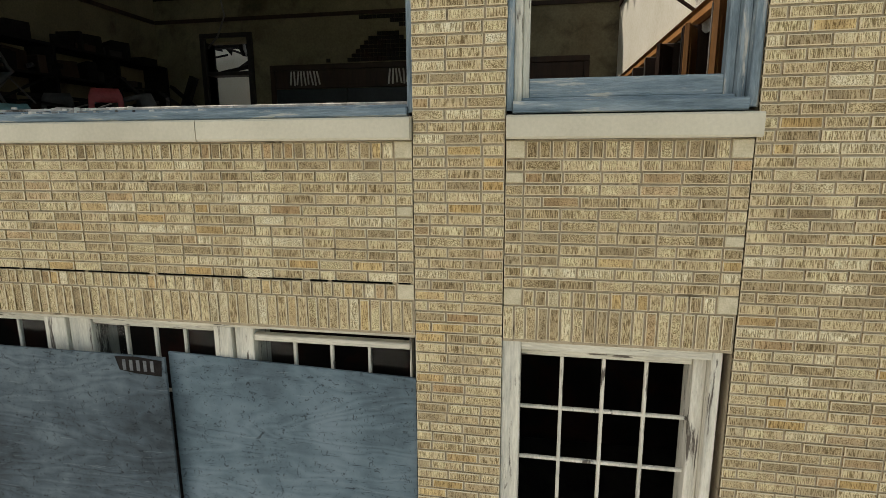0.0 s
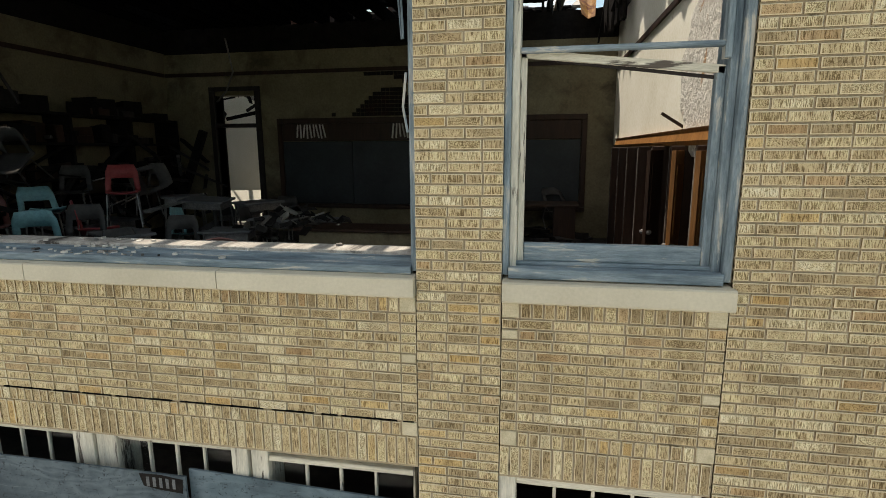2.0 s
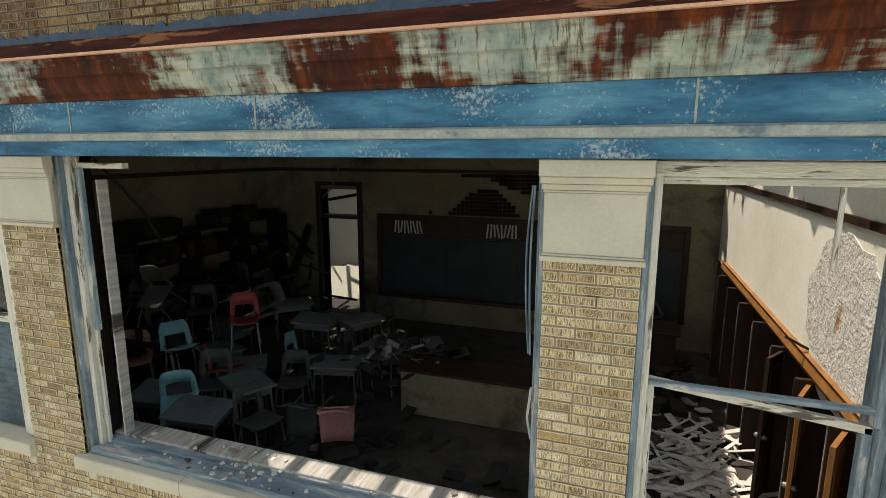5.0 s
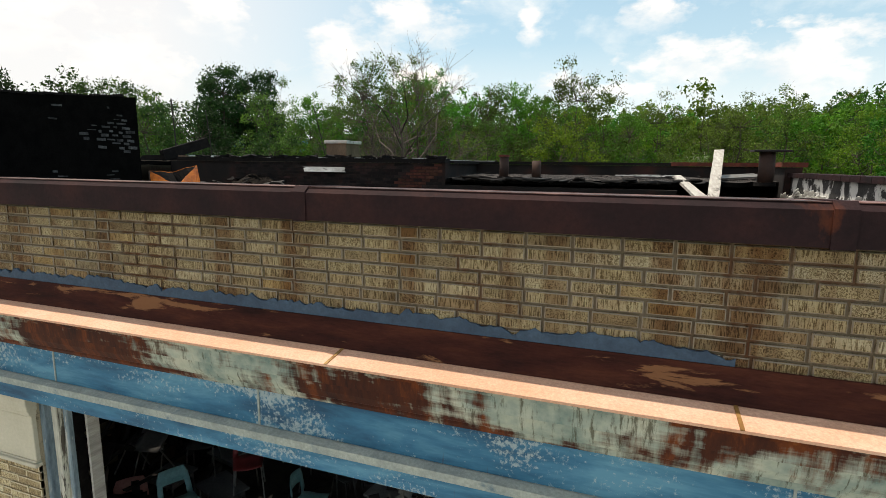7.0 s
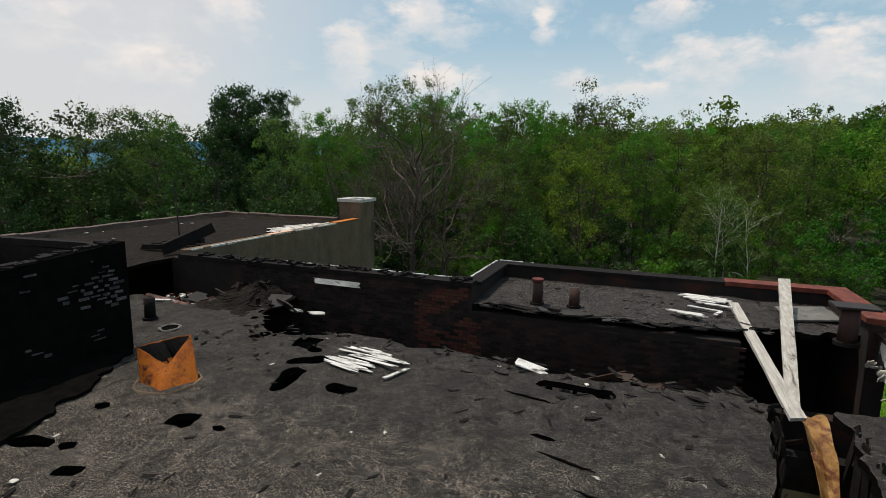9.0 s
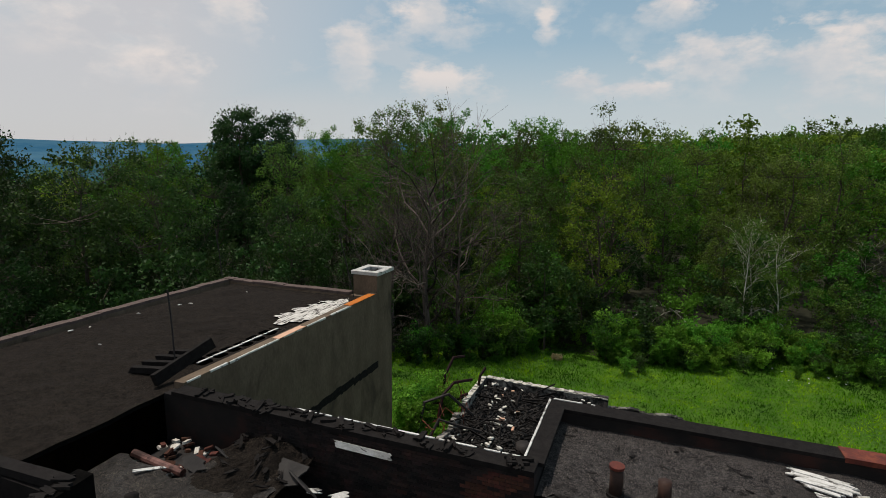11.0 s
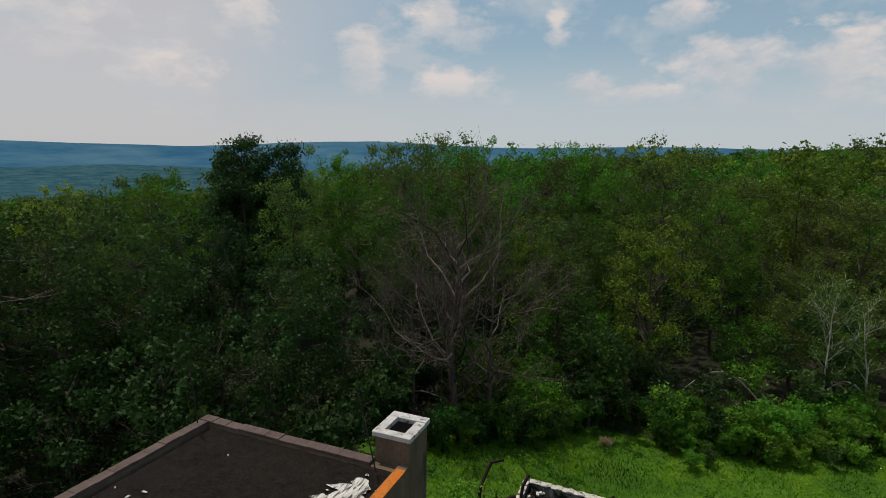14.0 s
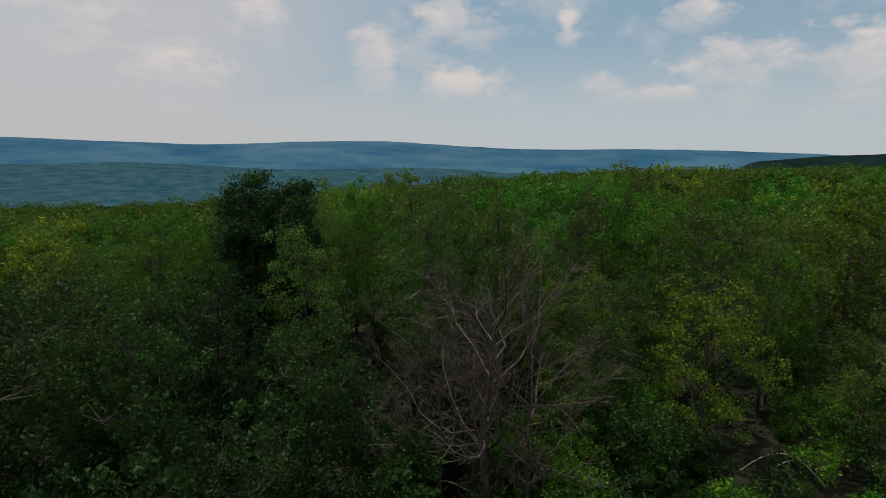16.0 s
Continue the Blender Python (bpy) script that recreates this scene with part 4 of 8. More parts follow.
M["brown_pipe"] = surface("dark_brown_rusted_pipe", ((0.018, 0.010, 0.008), (0.045, 0.020, 0.013)), 4, 0.7, fine=40)
M["pale_paint"] = surface("dirty_cream_metal_paint", ((0.20, 0.23, 0.22), (0.34, 0.36, 0.32)), 5, 0.75, fine=60, stain=((0.12, 0.17, 0.2), 3, 0.58, 0.66))
make_cornice()


def make_inner_walls():
    def wall(name, boxes, mat="plaster", label="stained cream plaster classroom wall, dimmed in colour"):
        for i, b in enumerate(boxes):
            thing(name if len(boxes) == 1 else f"{name}_{i + 1}", Shape().box(*b), mat, label, "floor" if "floor" in name else "wall", kind="structure")

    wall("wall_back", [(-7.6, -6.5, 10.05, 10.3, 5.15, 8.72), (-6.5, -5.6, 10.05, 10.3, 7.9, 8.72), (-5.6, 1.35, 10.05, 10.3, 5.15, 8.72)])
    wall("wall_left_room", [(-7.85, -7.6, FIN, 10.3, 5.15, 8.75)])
    wall("wall_left_head", [(-7.85, -7.6, FIN, 10.3, 8.752, 9.5)], "char", "charred wall head above the classroom")
    wall("wall_closet_recess", [(1.95, 2.1, FIN, 10.3, 5.15, 6.95), (1.35, 1.95, FIN, 4.0, 5.15, 6.855), (1.35, 1.95, 9.45, 10.3, 5.15, 6.855)], "dark_wood", "dark boarded back of the coat closets")
    wall("wall_right_room", [(1.35, 1.6, FIN, 10.3, 6.86, 9.0)], "sunlit_plaster", "sunlit cream plaster classroom wall, torn at the top")
    wall("wall_corridor_plaster", [(-8.5, -3.5, 12.80, 12.9, 5.15, 8.3)], "sunlit_plaster", "pinkish cream corridor plaster")
    wall("wall_above_back", [(-7.6, 1.35, 10.07, 10.28, 8.72, 9.2)], "char", "charred wall head above the classroom")
    wall("wall_corridor_rear", [(-13.7, -5.0, 12.9, 13.2, 0, 10.35), (-5.0, 0.2, 12.9, 13.2, 0, 9.83), (0.2, XR, 12.9, 13.2, 0, 8.6)], "old_brick", "sooty red brick corridor wall")
    wall("wall_end_east", [(XR - 0.3, XR, FIN, 13.2, 0, 10.05)], "old_brick", "sooty brick end wall")
    wall("wall_end_west", [(XL, XL + 0.3, FIN, 9.5, 0, 10.05)], "old_brick", "sooty brick end wall")
    wall("wall_rear", [(-5.3, 2.5, 15.6, 15.95, 0, 10.34), (-5.3, -5.0, 13.2, 15.6, 0, 10.34), (2.2, 2.5, 13.2, 15.6, 0, 10.34)], "old_brick", "sooty brick rear wall")
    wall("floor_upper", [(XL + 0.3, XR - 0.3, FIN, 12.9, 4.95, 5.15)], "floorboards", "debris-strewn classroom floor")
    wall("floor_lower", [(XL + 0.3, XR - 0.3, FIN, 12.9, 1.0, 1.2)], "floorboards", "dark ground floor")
    # Near-black brick colour stands in for the shade inside the lower room.
    wall("wall_lower_rear", [(XL + 0.3, XR - 0.3, 8.0, 8.2, 1.2, 4.95)], "old_brick", "plaster wall coloured near black for the unlit room")


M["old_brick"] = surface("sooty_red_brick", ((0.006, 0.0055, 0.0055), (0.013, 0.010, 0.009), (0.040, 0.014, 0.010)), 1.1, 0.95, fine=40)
make_inner_walls()


M["clay"] = surface("dull_clay_coping", ((0.060, 0.040, 0.034), (0.11, 0.078, 0.068)), 3, 0.9, fine=30)


def make_west_block():
    for name, b in (("east", (-13.7, -13.4, 13.2, 22.7, 0, 10.52)), ("north", (-21.0, -13.7, 22.4, 22.7, 0, 10.40)), ("west", (-21.0, -20.7, 9.5, 22.4, 0, 10.40)), ("south", (-20.7, -13.7, 9.5, 9.8, 0, 10.3))):
        thing("wall_west_block_" + name, Shape().box(*b), "stucco", "grey-brown stuccoed wall of the west block", "wall", kind="structure")
    s = Shape()
    y = 13.3
    while y < 20.5:
        ln = rnd(0.15, 0.9)
        s.box(-13.44 + rnd(-0.02, 0.02), -13.385, y, y + ln, 10.46 + rnd(0, 0.03), 10.526)
        y += ln + max(0.0, rnd(-0.2, 0.35))
    thing("coping_west_side", s, "white_lath", "thin white-edged metal coping strip", "coping", kind="structure")
    s = Shape()
    for k in range(12):
        x = -21.06 + 0.545 * k
        s.chamfer(x, x + 0.535, 22.40, 22.74, 10.404 - 0.004 * (k % 2), 10.50 + rnd(-0.015, 0.02), 0.012)
    for k in range(24):
        y = 9.5 + 0.5375 * k
        s.chamfer(-21.06 + rnd(-0.01, 0.01), -20.70, y, y + 0.528, 10.404, 10.50 + rnd(-0.015, 0.02), 0.012)
    thing("coping_west_rear", s, "clay", "dull reddish clay coping tiles along the west roof", "coping", kind="structure")
    ch = thing("chimney", label="square stuccoed chimney with a white concrete cap", category="chimney")
    part("shaft", Shape().box(-14.5, -13.42, 22.7, 23.95, 0, 11.22), "stucco", ch)
    cap = Shape()
    for b in ((-14.58, -13.34, 22.62, 22.90), (-14.58, -13.34, 23.70, 24.03), (-14.58, -14.28, 22.90, 23.70), (-13.66, -13.34, 22.90, 23.70)):
        cap.chamfer(b[0] + 0.006, b[1] - 0.006, b[2] + 0.006, b[3] - 0.006, 11.224, 11.36 + rnd(-0.012, 0.012), 0.012)
    part("cap", cap, "stained_cap", ch, "pale concrete cap")
    # The shaft is solid: a black plug gives the opening its darkness.
    part("flue", Shape().box(-14.27, -13.67, 22.91, 23.69, 11.222, 11.23), "soot", ch, "sooty black plug for the dark flue opening")


make_west_block()


def make_penthouse():
    t = thing("burnt_penthouse", label="burnt-out roof penthouse with charred open walls", category="penthouse")
    part("side_wall", Shape().poly([(-10.4, 4.6, 9.6), (-10.1, 4.6, 9.6), (-10.1, 8.8, 9.6), (-10.4, 8.8, 9.6), (-10.4, 4.6, 11.22), (-10.1, 4.6, 11.22), (-10.1, 8.8, 11.58), (-10.4, 8.8, 11.58)], [(0, 3, 2, 1), (4, 5, 6, 7), (0, 1, 5, 4), (1, 2, 6, 5), (2, 3, 7, 6), (3, 0, 4, 7)]), "soot", t)
    part("rear_wall", Shape().box(-13.3, -10.4, 8.45, 8.75, 9.60, 11.4), "char", t)
    part("front_wall", Shape().box(-13.3, -10.4, 4.6, 4.9, 9.60, 11.4), "char", t)
    part("far_wall", Shape().box(-13.6, -13.3, 4.6, 8.75, 9.60, 11.4), "char", t)


make_penthouse()


def black_sheet_field(x, y):
    edge = (-10.0, -9.1, -8.65, -8.5)
    ys = (8.7, 7.3, 6.4, 4.3)
    bound = float(np.interp(-y, [-v for v in ys], edge))
    return min(bound - x + 0.3 * noise.fractal(Vector((x * 1.6, y * 1.6, 4)), 0.7, 2.0, 5), 8.7 - y + 0.2 * noise.noise(Vector((x * 3, y * 3, 1))))


# A near-black sheet over the gravel, ragged along its east edge.
roof_sheet("roof_scorched", -10.09, -7.6, 4.2, 8.72, lambda x, y: 9.70, black_sheet_field, thick=0.05, mat="soot", label="near-black sheet of roofing beside the penthouse", amp=0.05)


def make_rear_parapets():
    s = Shape().box(-13.4, -5.0, 12.85, 13.25, 10.354, 10.46)
    thing("coping_corridor", s, "char", "blackened coping along the corridor wall", "coping", kind="structure")
    s = Shape().box(-5.3, 0.2, 15.55, 16.0, 10.344, 10.42).box(-5.3, -4.9, 13.25, 15.55, 10.344, 10.42)
    thing("coping_rear", s, "char", "blackened coping round the rear roof", "coping", kind="structure")
    s = Shape().box(0.2, 2.6, 15.55, 16.0, 10.344, 10.44).box(2.15, 2.6, 13.25, 15.55, 10.344, 10.44)
    thing("coping_red", s, "rust_metal", "rusty red metal coping", "coping", kind="structure")


make_rear_parapets()


def make_white_edges():
    """Bleached strips of edge metal left along the copings."""

    for name, along, fixed, a, b, z in (("coping_edge_corridor", "x", 13.24, -10.2, -5.1, 10.462), ("coping_edge_rear", "y", -5.27, 13.3, 15.9, 10.422), ("coping_edge_rear_north", "x", 15.97, -5.2, -4.3, 10.422)):
        s, q = Shape(), a
        while q < b:
            ln = min(rnd(0.2, 0.9), b - q + 0.01)
            w = rnd(0.012, 0.03)
            s.box(*((q, q + ln, fixed - w, fixed + 0.02) if along == "x" else (fixed - 0.02, fixed + w, q, q + ln)), z, z + 0.018)
            q += ln + max(0.0, rnd(-0.3, 0.25))
        thing(name, s, "white_lath", "bleached metal edge strip on the coping", "coping", kind="structure")


make_white_edges()

# ---- facade: sills, capitals, windows ----
def make_sill(x0, x1, joints):
    t = thing("window_sill", label="pale limestone window sill with stained joints", category="sill", group="limestone sills")
    xs = [x0, *joints, x1]
    for a, b in zip(xs, xs[1:]):
        s = Shape().profile([(FY - 0.045, 5.872), (FY - 0.055, 5.885), (FY - 0.055, 5.992), (FY - 0.045, 6.002), (FIN - 0.05, 6.03), (FIN - 0.05, 5.872)], a + 0.003, b - 0.003)
        part("stone", s, "limestone", t)
    return t


make_sill(-9.40, -5.36, (-8.0, -6.7))
make_sill(-4.80, -0.695, (-3.60, -2.06))
make_sill(-0.145, 1.185, ())


def make_capital(x0, x1):
    t = thing("pier_capital", label="cream terracotta capital on the brick pier", category="capital", group="pier capitals")
    steps = [(8.07, 8.10, 0.035), (8.10, 8.115, 0.02), (8.115, 8.47, 0.012), (8.47, 8.485, 0.02), (8.485, 8.52, 0.034), (8.52, 8.56, 0.048), (8.56, 8.655, 0.06)]
    for z0, z1, o in steps:
        sh = Shape().chamfer(x0 - o * 0.6, x1 + o * 0.6, FY - o, FY + 0.02, z0, z1 - 0.0005, 0.005)
        part("block" if z1 - z0 > 0.3 else "moulding", sh, "limestone", t)


make_capital(-0.69, -0.15)
make_capital(-5.38, -4.72)


def wbox(t, name, mat, x0, x1, y0, y1, z0, z1, label=""):
    return part(name, Shape().chamfer(x0, x1, y0, y1, z0, z1, 0.006), mat, t, label)


def make_big_window():
    t = thing("window_wide", label="wide empty window opening with peeling blue frame", category="window")
    x0, x1, z0, z1 = -4.72, -0.69, 6.03, 8.655
    wbox(t, "jamb", "blue_paint", x0, x0 + 0.05, FY + 0.05, FIN, z0, z1)
    wbox(t, "jamb_stop", "white_paint", x0 + 0.05, x0 + 0.10, FY + 0.10, FY + 0.17, z0, z1)
    wbox(t, "jamb_stop", "white_paint", x0 + 0.10, x0 + 0.13, FY + 0.15, FY + 0.18, z0, z1)
    # Black strip put where the jamb has only a dark gap.
    wbox(t, "jamb_lining", "char", x0 + 0.05, x0 + 0.07, FY + 0.182, FIN, z0, z1, "black strip for the shaded gap behind the jamb")
    wbox(t, "stile", "blue_paint", x0 + 0.13, x0 + 0.175, FY + 0.13, FY + 0.17, 7.15, z1 - 0.1, "peeling pale blue sash stile")
    wbox(t, "inner_jamb", "grey_wood", x0 + 0.20, x0 + 0.22, FY + 0.24, FIN + 0.02, z0, z1 - 0.2)
    wbox(t, "jamb", "blue_paint", x1 - 0.035, x1, FY + 0.04, FIN, z0, z1)
    wbox(t, "jamb_stop", "blue_paint", x1 - 0.06, x1 - 0.037, FY + 0.12, FY + 0.2, z0, z1)
    wbox(t, "head", "white_paint_long", x0 + 0.05, x0 + 0.62, FY + 0.16, FY + 0.22, z1 - 0.10, z1 - 0.055)
    wbox(t, "sill_board", "blue_paint_long", x0 + 0.05, x1 - 0.04, FY + 0.02, FY + 0.17, z0 - 0.02, z0 + 0.035)
    wbox(t, "sill_step", "blue_paint_long", x0 + 0.05, x1 - 0.04, FY + 0.17, FY + 0.25, z0 - 0.01, z0 + 0.06)
    wbox(t, "stool", "grey_wood", x0 + 0.05, x1 - 0.04, FY + 0.25, FIN + 0.14, z0, z0 + 0.085)
    for k, (dx, sag) in enumerate(((0.07, 0.02), (0.085, 0.035))):
        pts = [(x1 - dx - sag * math.sin(math.pi * q) * (1 - 0.3 * q), FY + 0.06 + 0.02 * k, 8.5 - 1.05 * q) for q in [i / 10 for i in range(11)]]
        part("loose_strip", Shape().tube(pts, 0.006, 4), "blue_paint", t, "bowed loose blue strip")
    part("loose_strip", Shape().tube([(x1 - 0.05, FY + 0.03, 7.25), (x1 - 0.07, FY + 0.02, 7.05), (x1 - 0.045, FY + 0.03, 6.9)], 0.008, 4), "blue_paint", t)
    random.seed(5)
    for i in range(58):
        x, y = rnd(-4.3, -1.2) if i > 34 else random.gauss(-3.1, 0.22), rnd(FY + 0.04, FIN + 0.08)
        z = z0 + (0.036 if y < FY + 0.17 else 0.062 if y < FY + 0.25 else 0.087)
        r = rnd(0.008, 0.035) if i % 9 else rnd(0.04, 0.06)
        k = random.randint(4, 6)
        rim = [(r * rnd(0.55, 1.2) * math.cos(6.283 * j / k), r * rnd(0.5, 1.0) * math.sin(6.283 * j / k)) for j in range(k)]
        h = rnd(0.004, 0.016)
        sh = Shape().poly([(a, b, 0) for a, b in rim] + [(a * 0.9, b * 0.9, h) for a, b in rim], [tuple(range(k))[::-1], tuple(range(k, 2 * k))] + [(j, (j + 1) % k, k + (j + 1) % k, k + j) for j in range(k)], pose(x, y, z, rnd(-6, 6), rnd(-6, 6), rnd(0, 180)))
        thing("paint_chip", sh, "debris" if i % 3 else "soot_block", "flake of broken plaster on the window sill", "debris", group="flakes on the sill")


make_big_window()


def make_right_window():
    t = thing("broken_window", label="broken double-hung window with blue and white flaking frame", category="window")
    x0, x1, z0, z1 = -0.15, 1.17, 6.03, 8.655
    wbox(t, "jamb", "blue_paint", x0, x0 + 0.04, FY + 0.03, FIN, z0, z1)
    wbox(t, "jamb_stop", "white_paint", x0 + 0.04, x0 + 0.085, FY + 0.07, FIN, z0, z1)
    wbox(t, "stile", "white_paint", x0 + 0.085, x0 + 0.125, FY + 0.13, FY + 0.19, z0, 7.36)
    wbox(t, "jamb", "blue_paint", x1 - 0.05, x1, FY + 0.03, FIN, z0, z1)
    wbox(t, "jamb_stop", "blue_paint", x1 - 0.095, x1 - 0.05, FY + 0.08, FIN, z0, z1)
    wbox(t, "stile", "blue_paint", x1 - 0.145, x1 - 0.095, FY + 0.13, FY + 0.20, z0, 7.25)
    wbox(t, "stile", "blue_paint", x1 - 0.13, x1 - 0.095, FY + 0.06, FY + 0.13, 7.28, z1 - 0.05)
    wbox(t, "bottom_rail", "blue_paint_long", x0 + 0.127, x1 - 0.147, FY + 0.13, FY + 0.19, z0 + 0.075, z0 + 0.185)
    wbox(t, "sill_board", "blue_paint_long", x0 + 0.04, x1 - 0.05, FY + 0.0, FY + 0.26, z0 - 0.015, z0 + 0.05)
    wbox(t, "sill_step", "blue_paint_long", x0 + 0.06, x1 - 0.07, FY + 0.10, FY + 0.24, z0 + 0.05, z0 + 0.075)
    wbox(t, "head", "white_paint_long", x0 + 0.04, x1 - 0.05, FY + 0.06, FIN, z1 - 0.09, z1 - 0.004)
    wbox(t, "top_rail", "white_paint_long", x0 + 0.085, x1 - 0.095, FY + 0.07, FY + 0.12, z1 - 0.13, z1 - 0.092)
    wbox(t, "meeting_rail", "blue_paint_long", x0 + 0.09, x1 - 0.10, FY + 0.07, FY + 0.12, 7.345, 7.375)
    m = pose(-0.06, FY + 0.15, 7.352, 0, 6.2, 0)
    part("fallen_rail", Shape().box(0, 1.13, -0.02, 0.02, -0.022, 0.022, m), "white_paint_long", t, "slanting broken sash rail")
    part("fallen_strip", Shape().box(0.2, 1.14, 0.03, 0.05, -0.012, 0.006, pose(-0.05, FY + 0.15, 7.34, 0, 7.6, 0)), "iron", t)
    wbox(t, "muntin", "white_paint", 0.765, 0.79, FY + 0.09, FY + 0.115, 8.10, z1 - 0.13)


make_right_window()


def muntin_grid(t, x0, x1, z0, z1, cols, rows, y, mat, missing=()):
    w = 0.011
    for i in range(1, cols):
        x = x0 + (x1 - x0) * i / cols
        part("muntin", Shape().chamfer(x - w, x + w, y - 0.014, y + 0.014, z0, z1, 0.005), mat, t)
    for j in range(1, rows):
        z = z0 + (z1 - z0) * j / rows
        part("muntin", Shape().chamfer(x0, x1, y - 0.0105, y + 0.0105, z - w, z + w, 0.005), mat, t)
    for i in range(cols):
        for j in range(rows):
            if (i, j) in missing:
                continue
            a, b = x0 + (x1 - x0) * i / cols + w, x0 + (x1 - x0) * (i + 1) / cols - w
            c, d = z0 + (z1 - z0) * j / rows + w, z0 + (z1 - z0) * (j + 1) / rows - w
            part("pane", Shape().box(a, b, y - 0.002, y + 0.002, c, d), "glass", t)


def make_lower_right_window():
    t = thing("window_grid", label="small-paned window with flaking cream frame", category="window")
    x0, x1, z1 = -0.15, 1.13, 4.66
    wbox(t, "jamb", "white_paint", x0, x0 + 0.115, FY + 0.03, FIN, LSILL, z1)
    wbox(t, "jamb", "white_paint", x1 - 0.06, x1, FY + 0.05, FIN, LSILL, z1)
    wbox(t, "jamb_stop", "white_paint", x1 - 0.135, x1 - 0.06, FY + 0.12, FIN, LSILL, z1)
    wbox(t, "head", "white_paint_long", x0 + 0.115, x1 - 0.06, FY + 0.04, FIN, z1 - 0.06, z1 - 0.002)
    wbox(t, "bottom_rail", "white_paint_long", x0 + 0.115, x1 - 0.135, FY + 0.14, FY + 0.2, LSILL, LSILL + 0.1)
    wbox(t, "top_rail", "white_paint_long", x0 + 0.117, x1 - 0.137, FY + 0.14, FY + 0.19, 4.527, z1 - 0.063)
    muntin_grid(t, x0 + 0.117, x1 - 0.137, LSILL + 0.1, 4.525, 4, 7, FY + 0.165, "white_paint", [(i, j) for i in range(4) for j in (3, 4, 5, 6)])


make_lower_right_window()


def make_lower_left_window():
    t = thing("window_row", label="boarded row of windows with cream transom frames", category="window")
    x0, x1, z1 = -4.72, -0.70, 4.66
    wbox(t, "head", "white_paint_long", x0, x1, FY + 0.06, FIN, z1 - 0.035, z1 - 0.002)
    for a, b in ((x0, x0 + 0.1), (-3.53, -3.14), (-2.15, -1.86), (x1 - 0.05, x1)):
        wbox(t, "post", "white_paint", a, (a + b) / 2 - 0.012, FY + 0.075, FIN, LSILL, z1 - 0.037)
        wbox(t, "post", "white_paint", (a + b) / 2 + 0.012, b, FY + 0.085, FIN, LSILL, z1 - 0.037)
    for a, b in ((x0 + 0.1, -3.53), (-3.14, -2.15), (-1.86, x1 - 0.05)):
        drop = 0.05 if a == -1.86 else 0.0
        wbox(t, "top_rail", "white_paint_long", a, b, FY + 0.10, FY + 0.16, z1 - 0.085 - drop, z1 - 0.04 - drop)
        muntin_grid(t, a + 0.02, b - 0.02, 3.6, z1 - 0.087 - drop, 4, 2, FY + 0.13, "white_paint", ((1, 1), (2, 1)))
    for name, a, b, y, za, zb in (("board", -4.74, -2.47, FY - 0.035, 4.42, 4.41), ("board", -2.50, -0.705, FY + 0.05, 4.42, 4.35)):
        s = Shape()
        s.poly([(a, y, 1.7), (b, y, 1.7), (b, y, zb), (a, y, za), (a, y + 0.018, 1.7), (b, y + 0.018, 1.7), (b, y + 0.018, zb), (a, y + 0.018, za)],
               [(0, 1, 2, 3), (5, 4, 7, 6), (1, 5, 6, 2), (4, 0, 3, 7), (3, 2, 6, 7), (4, 5, 1, 0)])
        thing("plywood_board", s, "plywood_dark" if a < -3 else "plywood", "darker blue-grey plywood sheet over the window" if a < -3 else "blue-grey painted plywood sheet over the window", "board", group="window boards")


make_lower_left_window()
lab = thing("torn_label", label="torn dark paper label on the plywood board", category="label")
part("sheet", Shape().poly([(-2.86, FY - 0.037, 4.40), (-2.83, FY - 0.037, 4.30), (-2.70, FY - 0.037, 4.28), (-2.50, FY - 0.037, 4.27), (-2.49, FY - 0.037, 4.385), (-2.68, FY - 0.037, 4.405),
                            (-2.86, FY - 0.034, 4.40), (-2.83, FY - 0.034, 4.30), (-2.70, FY - 0.034, 4.28), (-2.50, FY - 0.034, 4.27), (-2.49, FY - 0.034, 4.385), (-2.68, FY - 0.034, 4.405)],
                           [(0, 1, 2, 3, 4, 5), (11, 10, 9, 8, 7, 6)] + [(i, (i + 1) % 6, 6 + (i + 1) % 6, 6 + i) for i in range(6)]), "char", lab)
for i in range(5):
    part("bar", Shape().box(-2.80 + 0.055 * i, -2.775 + 0.055 * i, FY - 0.040, FY - 0.0375, 4.30, 4.38), "dusty_bar", lab, "faded grey bar")

def make_west_window():
    t = thing("window_west", label="small-paned white window half covered with board", category="window")
    x0, x1 = -9.40, -5.38
    wbox(t, "jamb", "white_paint", x1 - 0.12, x1, FY + 0.04, FIN, 6.03, 8.655)
    wbox(t, "jamb", "white_paint", x0, x0 + 0.12, FY + 0.04, FIN, 6.03, 8.655)
    wbox(t, "head", "white_paint_long", x0 + 0.12, x1 - 0.12, FY + 0.04, FIN, 8.58, 8.65)
    for k in range(3):
        a = x0 + 0.12 + k * 1.26
        wbox(t, "mullion", "white_paint", a + 1.20, a + 1.26, FY + 0.05, FIN, 6.03, 8.58)
        muntin_grid(t, a + 0.02, a + 1.2, 7.2, 8.578, 4, 3, FY + 0.14, "white_paint")
    wbox(t, "rail", "white_paint_long", x0 + 0.12, x1 - 0.12, FY + 0.08, FY + 0.125, 7.12, 7.198)
    s = Shape().box(x0 + 0.12, x1 - 0.125, FY + 0.12, FY + 0.14, 6.04, 7.115)
    thing("plywood_board", s, "plywood", "grey weathered board in the lower half of a window", "board", group="window boards")


make_west_window()

